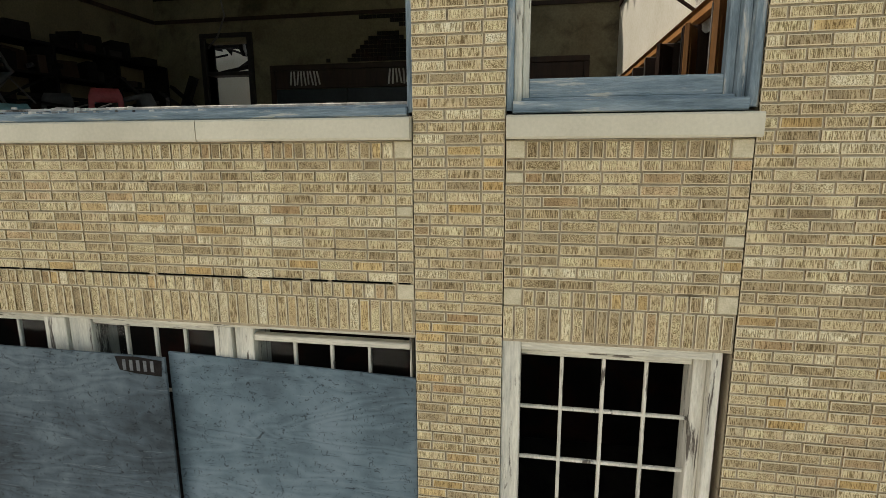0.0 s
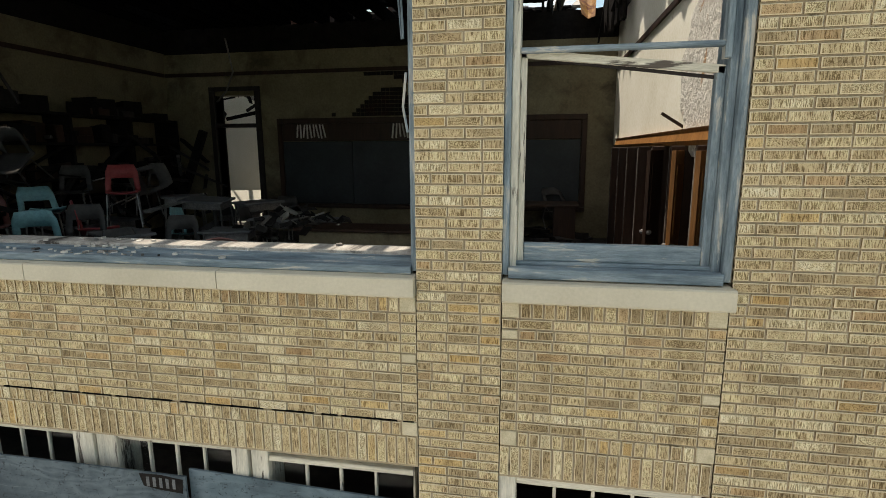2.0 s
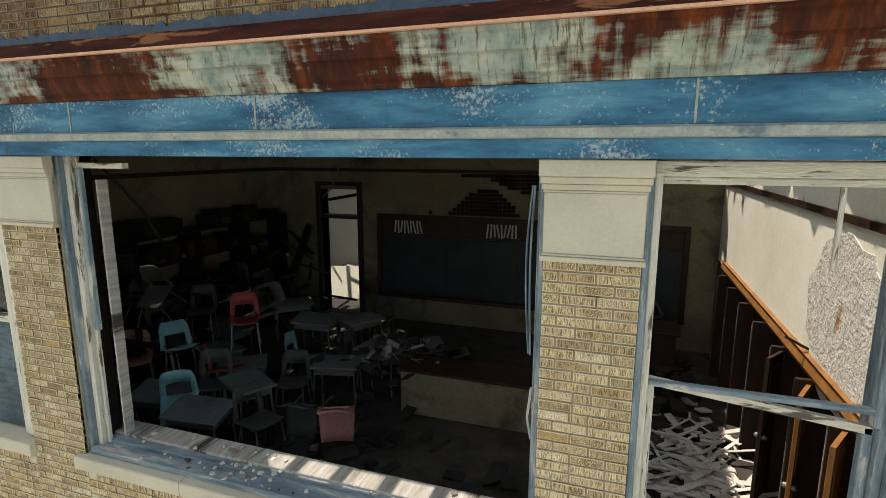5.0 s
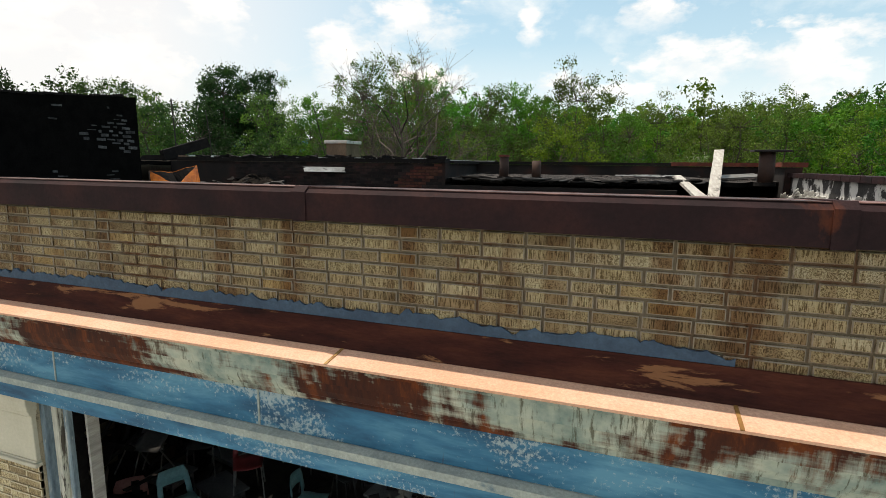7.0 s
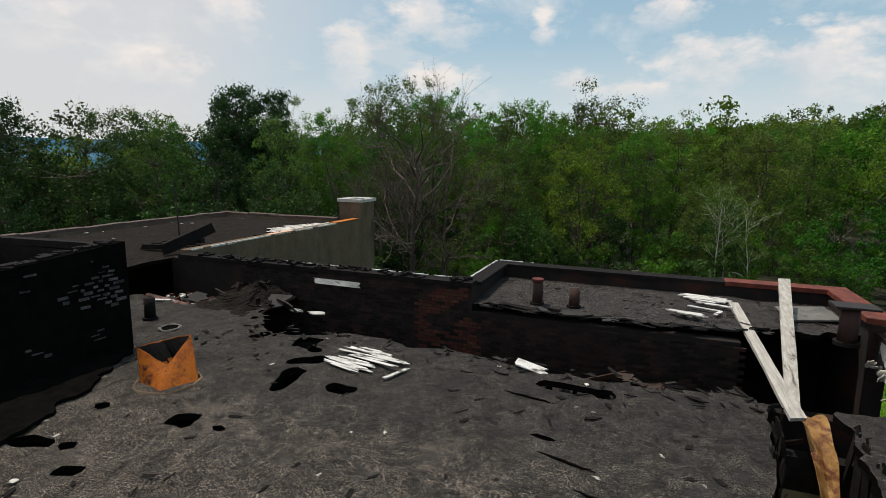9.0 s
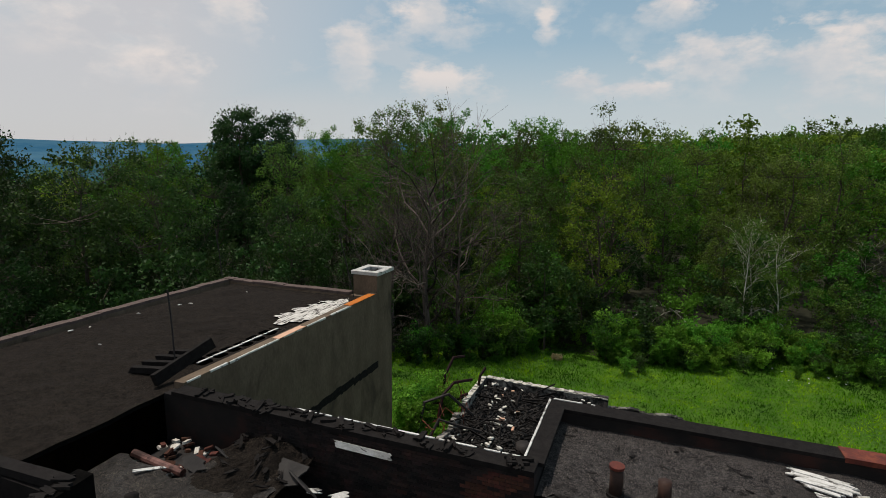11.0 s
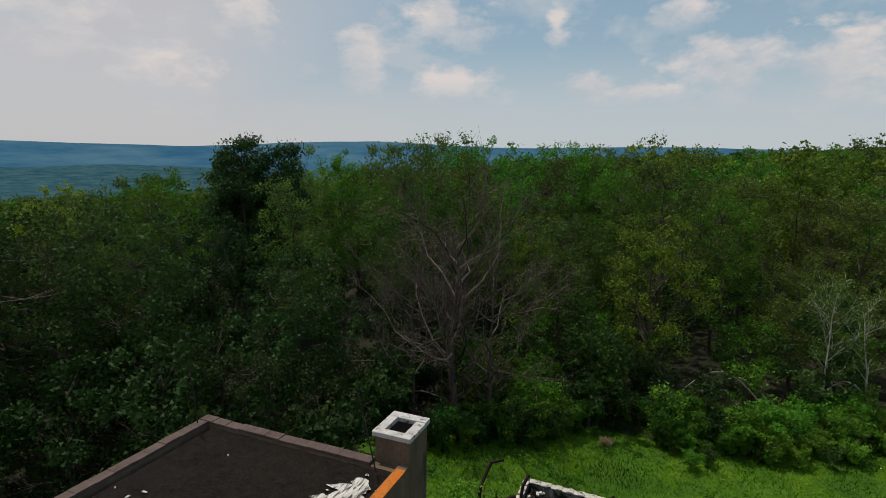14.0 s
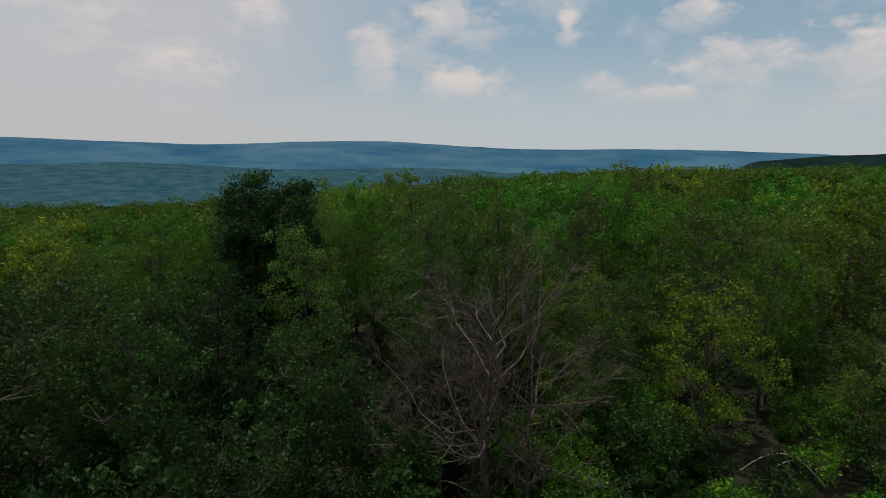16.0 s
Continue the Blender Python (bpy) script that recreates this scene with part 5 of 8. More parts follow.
# ---- classroom ----
def slab(name, m, lx, ly, lz, mat, label, cat, group="", ragged=0.0):
    """A plank or sheet with uneven ends."""
    s = Shape()
    n = 6
    ends = [[rnd(-ragged, ragged) for _ in range(n)] for _ in (0, 1)]
    vs, fs = [], []
    for k in range(n):
        y = -ly / 2 + ly * k / (n - 1)
        for x in (-lx / 2 + ends[0][k], lx / 2 + ends[1][k]):
            vs += [(x, y, 0), (x, y, lz)]
    for k in range(n - 1):
        o = 4 * k
        fs += [(o + 1, o + 3, o + 7, o + 5), (o, o + 4, o + 6, o + 2), (o, o + 1, o + 5, o + 4), (o + 2, o + 6, o + 7, o + 3)]
    fs += [(0, 2, 3, 1), (4 * n - 4, 4 * n - 3, 4 * n - 1, 4 * n - 2)]
    s.poly(vs, fs, m)
    return thing(name, s, mat, label, cat, group=group)


def beam(name, a, b, w, h, mat, label, cat, group=""):
    a, b = Vector(a), Vector(b)
    m = look(a, b)
    ln = (b - a).length
    s = Shape()
    n = 7
    for i in range(n):
        q = i / (n - 1)
        ww = w * (1 + rnd(-0.08, 0.08))
        for x, y in ((-ww / 2, -h / 2), (ww / 2, -h / 2), (ww / 2, h / 2), (-ww / 2, h / 2)):
            s.v.append(tuple(m @ Vector((x + rnd(-0.004, 0.004), y, -ln * q + (rnd(-0.06, 0.06) if i in (0, n - 1) else 0)))))
    for i in range(n - 1):
        for k in range(4):
            k2 = (k + 1) % 4
            s.f.append((4 * i + k, 4 * i + k2, 4 * i + 4 + k2, 4 * i + 4 + k))
    s.f += [(3, 2, 1, 0), (4 * n - 4, 4 * n - 3, 4 * n - 2, 4 * n - 1)]
    return thing(name, s, mat, label, cat, group=group)


random.seed(21)
FL = 5.15


def make_room_fittings():
    for name, b in (("trim_rail_back", (-7.58, 1.33, 10.02, 10.048, 8.28, 8.35)), ("trim_rail_left", (-7.598, -7.57, FIN + 0.02, 10.0, 8.28, 8.35)), ("trim_rail_right", (1.32, 1.348, FIN + 0.02, 10.0, 8.18, 8.24))):
        thing(name, Shape().box(*b), "dark_wood", "dark picture rail round the classroom", "trim", kind="structure")
    t = thing("blackboard", label="long dark slate blackboard in a wooden frame", category="blackboard")
    x0, x1, z0, z1 = -5.15, 0.88, 5.66, 7.42
    for i in range(4):
        a, b = x0 + 0.1 + (x1 - x0 - 0.2) * i / 4, x0 + 0.1 + (x1 - x0 - 0.2) * (i + 1) / 4
        part("panel", Shape().chamfer(a + 0.004, b - 0.004, 10.015, 10.046, z0 + 0.08, z1 - 0.45), "slate", t)
    part("header", Shape().chamfer(x0 + 0.1, x1 - 0.1, 10.01, 10.046, z1 - 0.44, z1 - 0.1), "dark_wood", t)
    part("top_trim", Shape().chamfer(x0, x1, 9.985, 10.046, z1 - 0.098, z1), "dark_wood", t)
    part("side_trim", Shape().chamfer(x0, x0 + 0.095, 9.99, 10.046, z0 + 0.08, z1 - 0.1), "dark_wood", t)
    part("side_trim", Shape().chamfer(x1 - 0.095, x1, 9.99, 10.046, z0 + 0.08, z1 - 0.1), "dark_wood", t)
    part("chalk_tray", Shape().chamfer(x0, x1, 9.93, 10.046, z0, z0 + 0.075), "dark_wood", t)
    for x in (-4.72, -2.75):
        p = thing("paper_strips", label="torn white paper strips above the blackboard", category="paper", group="torn paper strips")
        for i in range(9):
            part("strip", Shape().box(-0.016, 0.016, -0.003, 0.0, -rnd(0.12, 0.15), 0.13, pose(x + i * 0.07, 9.999, 7.17, 0, rnd(-14, 14), 0)), "debris", p)
    s = Shape()
    for i in range(26):
        for j in range(11):
            x, z = -4.0 + i * 0.085, 7.45 + j * 0.075
            if noise.noise(Vector((x * 0.9, z * 1.1, 4.2))) > -0.18:
                s.chamfer(x, x + 0.08, 10.03 + rnd(0, 0.006), 10.046, z, z + 0.07, 0.004)
    thing("bare_brick_patch", s, "old_brick", "patch of dark bare brick where plaster fell", "brick patch", kind="stuff")
    s = Shape()
    rim = []
    for i in range(48):
        a = 2 * math.pi * i / 48
        r = 1 + 0.16 * noise.noise(Vector((math.cos(a) * 2, math.sin(a) * 2, 6))) + 0.07 * noise.noise(Vector((math.cos(a) * 7, math.sin(a) * 7, 2)))
        rim.append((4.62 + 0.78 * r * math.cos(a), 7.42 + 0.68 * r * math.sin(a)))
    s.poly([(1.342, y, z) for y, z in rim] + [(1.3495, y, z) for y, z in rim], [tuple(range(48))] + [(i, 48 + i, 48 + (i + 1) % 48, (i + 1) % 48) for i in range(48)])
    thing("bare_wall_patch", s, "rough_coat", "rounded patch of rough bare wall under torn plaster", "wall patch", kind="structure")
    d = thing("door_frame", label="charred door frame with transom bar", category="door frame")
    for b in ((-6.60, -6.50, 9.98, 10.34, FL, 7.98), (-5.60, -5.50, 9.98, 10.34, FL, 7.98)):
        part("post", Shape().chamfer(*b), "iron", d)
    part("lintel", Shape().chamfer(-6.6, -5.5, 9.98, 10.34, 7.982, 8.06), "iron", d)
    part("transom", Shape().chamfer(-6.498, -5.602, 10.0, 10.3, 7.27, 7.34), "iron", d)
    thing("leaning_beam", Shape().box(-0.07, 0.07, -0.05, 0.05, 0, 2.2, pose(-7.35, 9.5, FL + 0.02, 0, 24, 0)), "char", "charred beam leaning beside the doorway", "beam")
    thing("broken_switch_pipe", Shape().tube([(-5.9, 9.6, 8.9), (-5.85, 9.7, 8.3), (-6.05, 9.75, 7.95), (-6.3, 9.8, 7.75)], 0.018, 6), "steel", "bent conduit hanging before the doorway", "conduit")
    thing("hanging_rod", Shape().tube([(-7.0, 5.0, 8.9), (-6.6, 5.6, 7.9), (-6.5, 5.8, 7.4)], 0.02, 6), "iron", "bent iron rod hanging in the classroom", "rod")
    for i in range(34):
        x = -7.5 + i * 0.42
        if x > 1.4:
            break
        y1 = 10.9 if x < -0.35 else 4.3
        thing("roof_joist", Shape().box(x - 0.03, x + 0.03, FIN + 0.01, y1 - rnd(0, 0.5), 9.18, 9.44 - rnd(0, 0.03)), "soot", "charred timber roof joist", "joist", group="roof joists")


make_room_fittings()


def make_shelf():
    t = thing("shelf_unit", label="dark burnt shelf unit crammed with junk against the wall", category="shelf")
    for z in (FL + 0.08, 5.75, 6.35, 6.9, 7.35):
        part("shelf", Shape().chamfer(-7.58, -7.08, 4.6, 9.6, z, z + 0.035), "char", t)
    for y in (4.6, 5.85, 7.1, 8.35, 9.56):
        part("upright", Shape().chamfer(-7.58, -7.08, y, y + 0.04, FL + 0.003, 7.348), "char", t)
    for i in range(90):
        z = random.choice((5.785, 6.385, 6.935, 7.385))
        y, w, h = rnd(4.75, 9.3), rnd(0.06, 0.4), rnd(0.08, 0.30)
        thing("junk_item", Shape().chamfer(-rnd(0.1, 0.25), 0.16, -w / 2, w / 2, 0, h, 0.008, pose(-7.3, y, z, rnd(-4, 4), rnd(-6, 6), rnd(-20, 20))), random.choice(("dark_wood", "char", "char", "dark_debris")),
              "sooty box on the burnt shelf", "box", group="boxes on the shelf")
    for i in range(60):
        y, q = rnd(4.6, 9.6), rnd(0, 1)
        a = Vector((-7.05 + 0.9 * q, y, FL + 1.5 - 1.2 * q + rnd(0, 0.5)))
        beam("burnt_timber", a, a + Vector((rnd(-0.3, 0.6), rnd(-0.9, 0.9), rnd(-0.5, 0.4))), rnd(0.03, 0.1), rnd(0.02, 0.06), random.choice(("char", "char", "dark_debris", "steel" if i % 6 == 0 else "char")), "burnt timber heaped before the shelves", "timber", "burnt timbers")


make_shelf()


def make_chair(colour, label):
    """A moulded school chair, seat at 0.45 m; faces -y."""
    t = thing("school_chair", label=label, category="chair", group="heaped school chairs")
    s = Shape()
    n, w = 9, 7
    for j in range(w):
        u = -1 + 2 * j / (w - 1)
        for i in range(n):
            q = i / (n - 1)
            if q < 0.5:
                y, z = -0.20 + 0.40 * q * 2, 0.46 - 0.02 * math.sin(q * 2 * math.pi)
            else:
                r = (q - 0.5) * 2
                y, z = 0.20 + 0.07 * r, 0.46 + 0.36 * r
            half = 0.21 - 0.03 * abs(q - 0.5) * 2 - (0.03 if q > 0.9 else 0)
            s.v.append((u * half, y + 0.03 * u * u * (-1 if q > 0.5 else 0), z + 0.025 * u * u * (1 if q < 0.5 else 0)))
    for j in range(w - 1):
        for i in range(n - 1):
            if i in (4, 5) and 1 <= j <= w - 3:
                continue
            s.f.append((j * n + i, (j + 1) * n + i, (j + 1) * n + i + 1, j * n + i + 1))
    sh = part("shell", s, colour, t, smooth=True)
    sol = sh.modifiers.new("thick", "SOLIDIFY")
    sol.thickness = 0.012
    for sx in (-1, 1):
        part("leg", Shape().tube([(sx * 0.2, -0.22, 0.0), (sx * 0.17, -0.15, 0.435), (sx * 0.17, 0.12, 0.435), (sx * 0.2, 0.2, 0.0)], 0.011, 6), "steel", t)
    part("stretcher", Shape().tube([(-0.17, 0.0, 0.43), (0.17, 0.0, 0.43)], 0.009, 6), "steel", t)
    return t


def make_desk():
    t = thing("school_desk", label="grey laminate school desk with steel legs", category="desk", group="heaped school desks")
    part("top", Shape().chamfer(-0.33, 0.33, -0.24, 0.24, 0.60, 0.63), "desk_top", t)
    part("book_box", Shape().box(-0.28, 0.28, -0.18, 0.2, 0.50, 0.595), "steel", t)
    for sx in (-1, 1):
        for sy in (-1, 1):
            part("leg", Shape().tube([(sx * 0.3, sy * 0.21, 0), (sx * 0.27, sy * 0.18, 0.598)], 0.013, 6), "steel", t)
    return t


def heap():
    desk = make_desk()
    spots = [(-4.70, 4.42, 0.07, 12, 6), (-4.55, 5.05, 0.12, -30, 0), (-5.9, 6.1, 0.0, -20, 0), (-5.2, 5.75, 0.0, 35, 0), (-4.8, 7.0, 0.32, 10, 4), (-6.4, 6.9, 0.0, -10, 0), (-5.6, 4.75, 0.0, 15, 8), (-4.9, 8.0, 0.0, 5, 0),
             (-3.5, 6.7, 0.10, -8, 0), (-3.1, 7.3, 0.0, 30, 0), (-6.6, 4.7, 0.0, -12, 0), (-4.2, 7.4, 0.25, 60, 0), (-6.9, 6.1, 0.0, 0, 0), (-5.7, 7.7, 0.3, 40, 0), (-3.95, 6.2, 0.0, 15, 0)]
    for k, (x, y, up, a, tilt) in enumerate(spots):
        m = pose(x, y, FL + 0.002 + up, tilt, tilt * 0.6, a)
        if k == 0:
            desk.matrix_basis = m
        else:
            copy_thing(desk, m)
    proto = {}
    kinds = (("chair_red", "faded red plastic school chair on a heap"), ("chair_pink", "faded pink plastic school chair"), ("chair_teal", "pale teal plastic school chair"), ("chair_grey", "dusty grey plastic school chair"))
    top = FL + 0.635
    place = [("chair_red", -5.41, 6.1, 5.80, 0, 0, 38), ("chair_teal", -5.71, 5.25, 5.64, -14, 0, 62), ("chair_pink", -6.36, 5.05, 5.46, 0, 0, 48), ("chair_red", -5.02, 5.25, 5.42, 0, 16, 130), ("chair_teal", -5.15, 4.6, 5.36, 30, 0, 40),
             ("chair_teal", -4.62, 6.35, 5.22, 0, 8, 100), ("chair_pink", -3.42, 5.35, 5.55, 82, 0, 25), ("chair_grey", -4.98, 4.95, 5.38, 0, 0, 30), ("chair_grey", -3.86, 5.5, 5.40, 78, 0, 10), ("chair_grey", -6.4, 6.3, top, 0, 0, 30),
             ("chair_grey", -4.5, 7.2, FL + 0.03, 0, 0, 70), ("chair_grey", -6.7, 4.7, top, 0, 0, -60), ("chair_grey", -6.2, 7.4, top, 0, 0, -25), ("chair_grey", -3.9, 6.9, FL + 0.02, 0, 0, 95), ("chair_grey", -7.0, 7.9, top, 0, 0, 45),
             ("chair_grey", -6.0, 5.6, 5.9, 160, 0, 60), ("chair_grey", -6.9, 5.6, 6.0, 0, 20, 80), ("chair_grey", -4.35, 5.7, FL + 0.02, 0, 0, 20), ("chair_grey", -5.9, 4.3, FL + 0.02, 0, 0, 200), ("chair_grey", -6.6, 5.9, 6.3, 40, 0, 10),
             ("chair_grey", -4.1, 4.7, FL + 0.02, 0, 0, 75), ("chair_grey", -3.3, 7.7, FL + 0.02, 90, 0, 120), ("chair_grey", -4.4, 8.6, FL + 0.02, 0, 0, 10), ("chair_grey", -6.1, 6.6, 6.2, 0, 70, 15)]
    for kind, x, y, z, rx, ry, rz in place:
        m = pose(x, y, z, rx, ry, rz)
        if kind not in proto:
            proto[kind] = make_chair(kind, dict(kinds)[kind])
            proto[kind].matrix_basis = m
        else:
            copy_thing(proto[kind], m)


heap()


def make_lockers():
    t = thing("coat_closets", label="open brown wooden coat closets along the sunlit wall", category="closet")
    for y in (4.15, 4.95, 5.75, 6.55, 7.35, 8.15, 8.95):
        p = part("partition", Shape().chamfer(1.20, 1.94, y, y + 0.035, FL + 0.003, 6.82), "dark_wood", t)
        # A pale strip paints the light that the partition's edge catches.
        part("edge_strip", Shape().chamfer(1.19, 1.198, y + 0.008, y + 0.02, FL + 0.003, 6.80, 0.002), "soot_block", p, "pale strip for the lit partition edge")
        part("coat_rod", Shape().tube([(1.55, y + 0.04, 6.5), (1.55, y + 0.79, 6.5)], 0.014, 6), "steel", t)
    part("front_rail", Shape().profile([(0, 6.83), (0.035, 6.82), (0.05, 6.86), (0.03, 6.93), (0.045, 6.965), (0, 6.97)], 4.0, 9.45), "sunlit_wood", t).matrix_basis = Matrix(((0, -1, 0, 1.348), (1, 0, 0, 0), (0, 0, 1, 0), (0, 0, 0, 1)))
    # Near doors get a brighter wood: sunlight is put into their colour.
    for y, a, mat in ((4.20, 240, "sunlit_wood"), (5.0, 244, "sunlit_wood"), (5.8, 236, "dark_wood")):
        d = part("door", Shape().chamfer(0, 0.36, -0.018, 0.018, 0.02, 1.62, 0.006), mat, t)
        d.matrix_basis = pose(1.32, y, FL + 0.01, 0, 0, a)
        for z0, z1 in ((0.12, 0.72), (0.90, 1.50)):
            part("door_panel", Shape().chamfer(0.06, 0.30, -0.024, 0.024, z0, z1, 0.01), mat, d)
        part("knob", Shape().tube([(0.32, -0.06, 0.8), (0.32, -0.045, 0.8), (0.32, 0.045, 0.8), (0.32, 0.06, 0.8)], [0.012, 0.026, 0.026, 0.012], 8), "steel", d)
    thing("torn_lath", Shape().box(-0.13, 0.13, -0.01, 0.01, -0.012, 0.012, pose(1.25, 5.2, 7.05, 0, 28, 20)), "dark_wood", "broken lath sticking out above the closets", "wood scrap")


make_lockers()


M["dusty_paper"] = surface("dusty_torn_paper", ((0.10, 0.095, 0.085), (0.26, 0.25, 0.22)), 3, 0.9, fine=40, vary=0.5)


def make_debris():
    def scatter(name, n, box, size, mat, label, cat, group):
        for i in range(n):
            x, y, z = rnd(box[0], box[1]), rnd(box[2], box[3]), rnd(box[4], box[5])
            a, b, c = rnd(*size[0]), rnd(*size[1]), rnd(*size[2])
            thing(name, Shape().chamfer(-a, a, -b, b, 0, c, 0.004, pose(x, y, z, rnd(-8, 8), rnd(-8, 8), rnd(0, 180))), mat, label, cat, group=group)

    scatter("wood_scrap", 60, (-0.2, 1.1, 4.2, 7.4, FL + 0.01, FL + 0.10), ((0.06, 0.32), (0.015, 0.05), (0.008, 0.02)), "white_lath", "broken whitewashed lath on the floor", "wood scrap", "laths on the floor")
    scatter("plaster_lump", 40, (-0.3, 1.1, 4.2, 8.5, FL + 0.005, FL + 0.06), ((0.04, 0.14), (0.03, 0.1), (0.02, 0.06)), "debris", "lump of fallen plaster on the floor", "rubble", "plaster on the floor")
    scatter("rubble_piece", 60, (-0.4, 0.9, 6.8, 9.8, FL + 0.005, FL + 0.22), ((0.05, 0.25), (0.04, 0.15), (0.02, 0.1)), "dark_debris", "sooty rubble on the classroom floor", "rubble", "sooty rubble")
    scatter("rubble_piece", 70, (-5.5, -2.6, 4.2, 8.8, FL + 0.005, FL + 0.12), ((0.05, 0.22), (0.04, 0.15), (0.02, 0.1)), "dark_debris", "sooty rubble on the classroom floor", "rubble", "sooty rubble")
    for i in range(110):
        q = random.random()
        x, y = random.gauss(-3.25, 0.30), random.gauss(6.75, 0.35)
        h = FL + 0.66 + 0.24 * max(0.0, 1 - ((x + 3.25) ** 2 + (y - 6.75) ** 2) * 3) * q if i % 4 else FL + rnd(0.02, 0.5)
        a, b, c = rnd(0.02, 0.11), rnd(0.015, 0.07), rnd(0.003, 0.02)
        thing("torn_book", Shape().chamfer(-a, a, -b, b, 0, c, 0.003, pose(x, y, h, rnd(-40, 40), rnd(-40, 40), rnd(0, 180))), "dusty_paper" if i % 3 == 0 else "dark_debris", "torn books and papers heaped on a desk", "book", group="books on the desks")
    scatter("rubble_piece", 90, (-6.6, -1.0, 3.75, 5.6, FL + 0.005, FL + 0.16), ((0.03, 0.16), (0.02, 0.1), (0.01, 0.06)), "dark_debris", "sooty rubble on the classroom floor", "rubble", "sooty rubble")
    scatter("plaster_lump", 34, (-4.4, -2.8, 4.0, 5.2, FL + 0.02, FL + 0.14), ((0.02, 0.09), (0.02, 0.06), (0.01, 0.03)), "soot_block", "lump of fallen plaster under the window", "rubble", "plaster under the window")
    scatter("wood_scrap", 70, (0.5, 1.25, 4.8, 7.0, FL + 0.02, FL + 0.18), ((0.08, 0.34), (0.012, 0.045), (0.006, 0.02)), "debris", "broken whitewashed lath heaped in the sunlight", "wood scrap", "laths on the floor")
    for i in range(9):
        a = Vector((rnd(0.4, 0.95), rnd(5.2, 6.9), FL + rnd(0.05, 0.25)))
        pts = [a + Vector((0.22 * math.cos(q * 0.9 + i), 0.10 * q, 0.05 * math.sin(q * 1.3 + i))) for q in range(5)]
        thing("curled_strip", Shape().tube(pts, 0.02, 5), "debris", "curled pale strip of torn floor covering", "strip", group="curled strips")
    scatter("plaster_slab", 20, (-7.2, -4.8, 11.5, 12.5, FL + 0.01, FL + 0.6), ((0.15, 0.5), (0.12, 0.35), (0.02, 0.05)), "white_lath", "sunlit white plaster slab fallen in the corridor", "rubble", "slabs in the corridor")
    thing("ceiling_sheet", Shape().chamfer(-0.55, 0.55, -0.42, 0.42, 0, 0.02, 0.004, pose(-6.70, 11.25, FL + 0.36, 58, 0, 14)), "sunlit_plaster", "sunlit white ceiling sheet propped on corridor debris", "sheet")
    c = thing("low_cabinet", label="dusty cream low cabinet with dark top", category="cabinet")
    part("body", Shape().chamfer(-3.0, -0.5, 6.25, 6.75, FL + 0.003, FL + 0.62), "plaster", c)
    part("top", Shape().chamfer(-3.05, -0.45, 6.2, 6.78, FL + 0.623, FL + 0.66), "dark_wood", c)
    c2 = make_chair("chair_grey", "dusty grey school chair tipped at the back wall")
    c2.matrix_basis = pose(0.45, 9.45, FL + 0.3, 60, 0, 200)
    d = thing("teacher_desk", label="dark wooden desk at the back of the room", category="desk")
    part("top", Shape().chamfer(-0.6, 0.7, 8.6, 9.3, FL + 0.72, FL + 0.76), "dark_wood", d)
    for x in (-0.55, 0.3):
        part("pedestal", Shape().chamfer(x, x + 0.35, 8.65, 9.25, FL + 0.003, FL + 0.717), "dark_wood", d)


make_debris()

# ---- things on the roofs ----
random.seed(33)


def make_hopper():
    """An open rusted sheet-metal hood, its corner torn down."""
    t = thing("rusted_hood", label="open orange rusted sheet-metal vent hood on the roof", category="vent hood")
    cx, cy, z0 = -8.24, 7.90, 9.66
    low = [(-0.36, -0.20), (0.17, -0.30), (0.40, 0.20), (-0.12, 0.34)]
    high = [(-0.50, -0.10, 0.50), (0.02, -0.02, 0.26), (0.02, 0.46, 0.60), (-0.48, 0.36, 0.48)]
    for i in range(4):
        j = (i + 1) % 4
        s = Shape()
        n = 6
        for k in range(n):
            q = k / (n - 1)
            bx, by = low[i][0] * (1 - q) + low[j][0] * q, low[i][1] * (1 - q) + low[j][1] * q
            tx, ty, tz = (high[i][a] * (1 - q) + high[j][a] * q for a in range(3))
            s.v += [(cx + bx, cy + by, z0 - 0.02), (cx + (bx + tx) / 2, cy + (by + ty) / 2, z0 + tz * 0.5), (cx + tx, cy + ty, z0 + tz + rnd(-0.015, 0.015))]
        for k in range(n - 1):
            for a in range(2):
                s.f.append((3 * k + a, 3 * k + 3 + a, 3 * k + 4 + a, 3 * k + 1 + a))
        # The two rear sheets get a separate black inner layer.
        if i in (2, 3):
            inner = Shape()
            inner.v = [(cx - 0.05 + (x - cx + 0.05) * 0.94, cy + 0.08 + (y - cy - 0.08) * 0.94, z - 0.005) for x, y, z in s.v]
            inner.f = list(s.f)
            part("lining", inner, "char", t, "black inner face")
        ob = part("sheet", s, "hood_rust", t)
        ob.modifiers.new("thick", "SOLIDIFY").thickness = 0.012
    ring = Shape()
    ring.tube([(cx + 0.47 * math.cos(a * math.pi / 8), cy + 0.46 * math.sin(a * math.pi / 8), z0 - 0.018 + 0.012 * math.sin(a * 2.1)) for a in range(17)], [0.03 + 0.012 * math.sin(a * 1.7) for a in range(17)], 6)
    part("mortar_collar", ring, "stucco", t)


make_hopper()


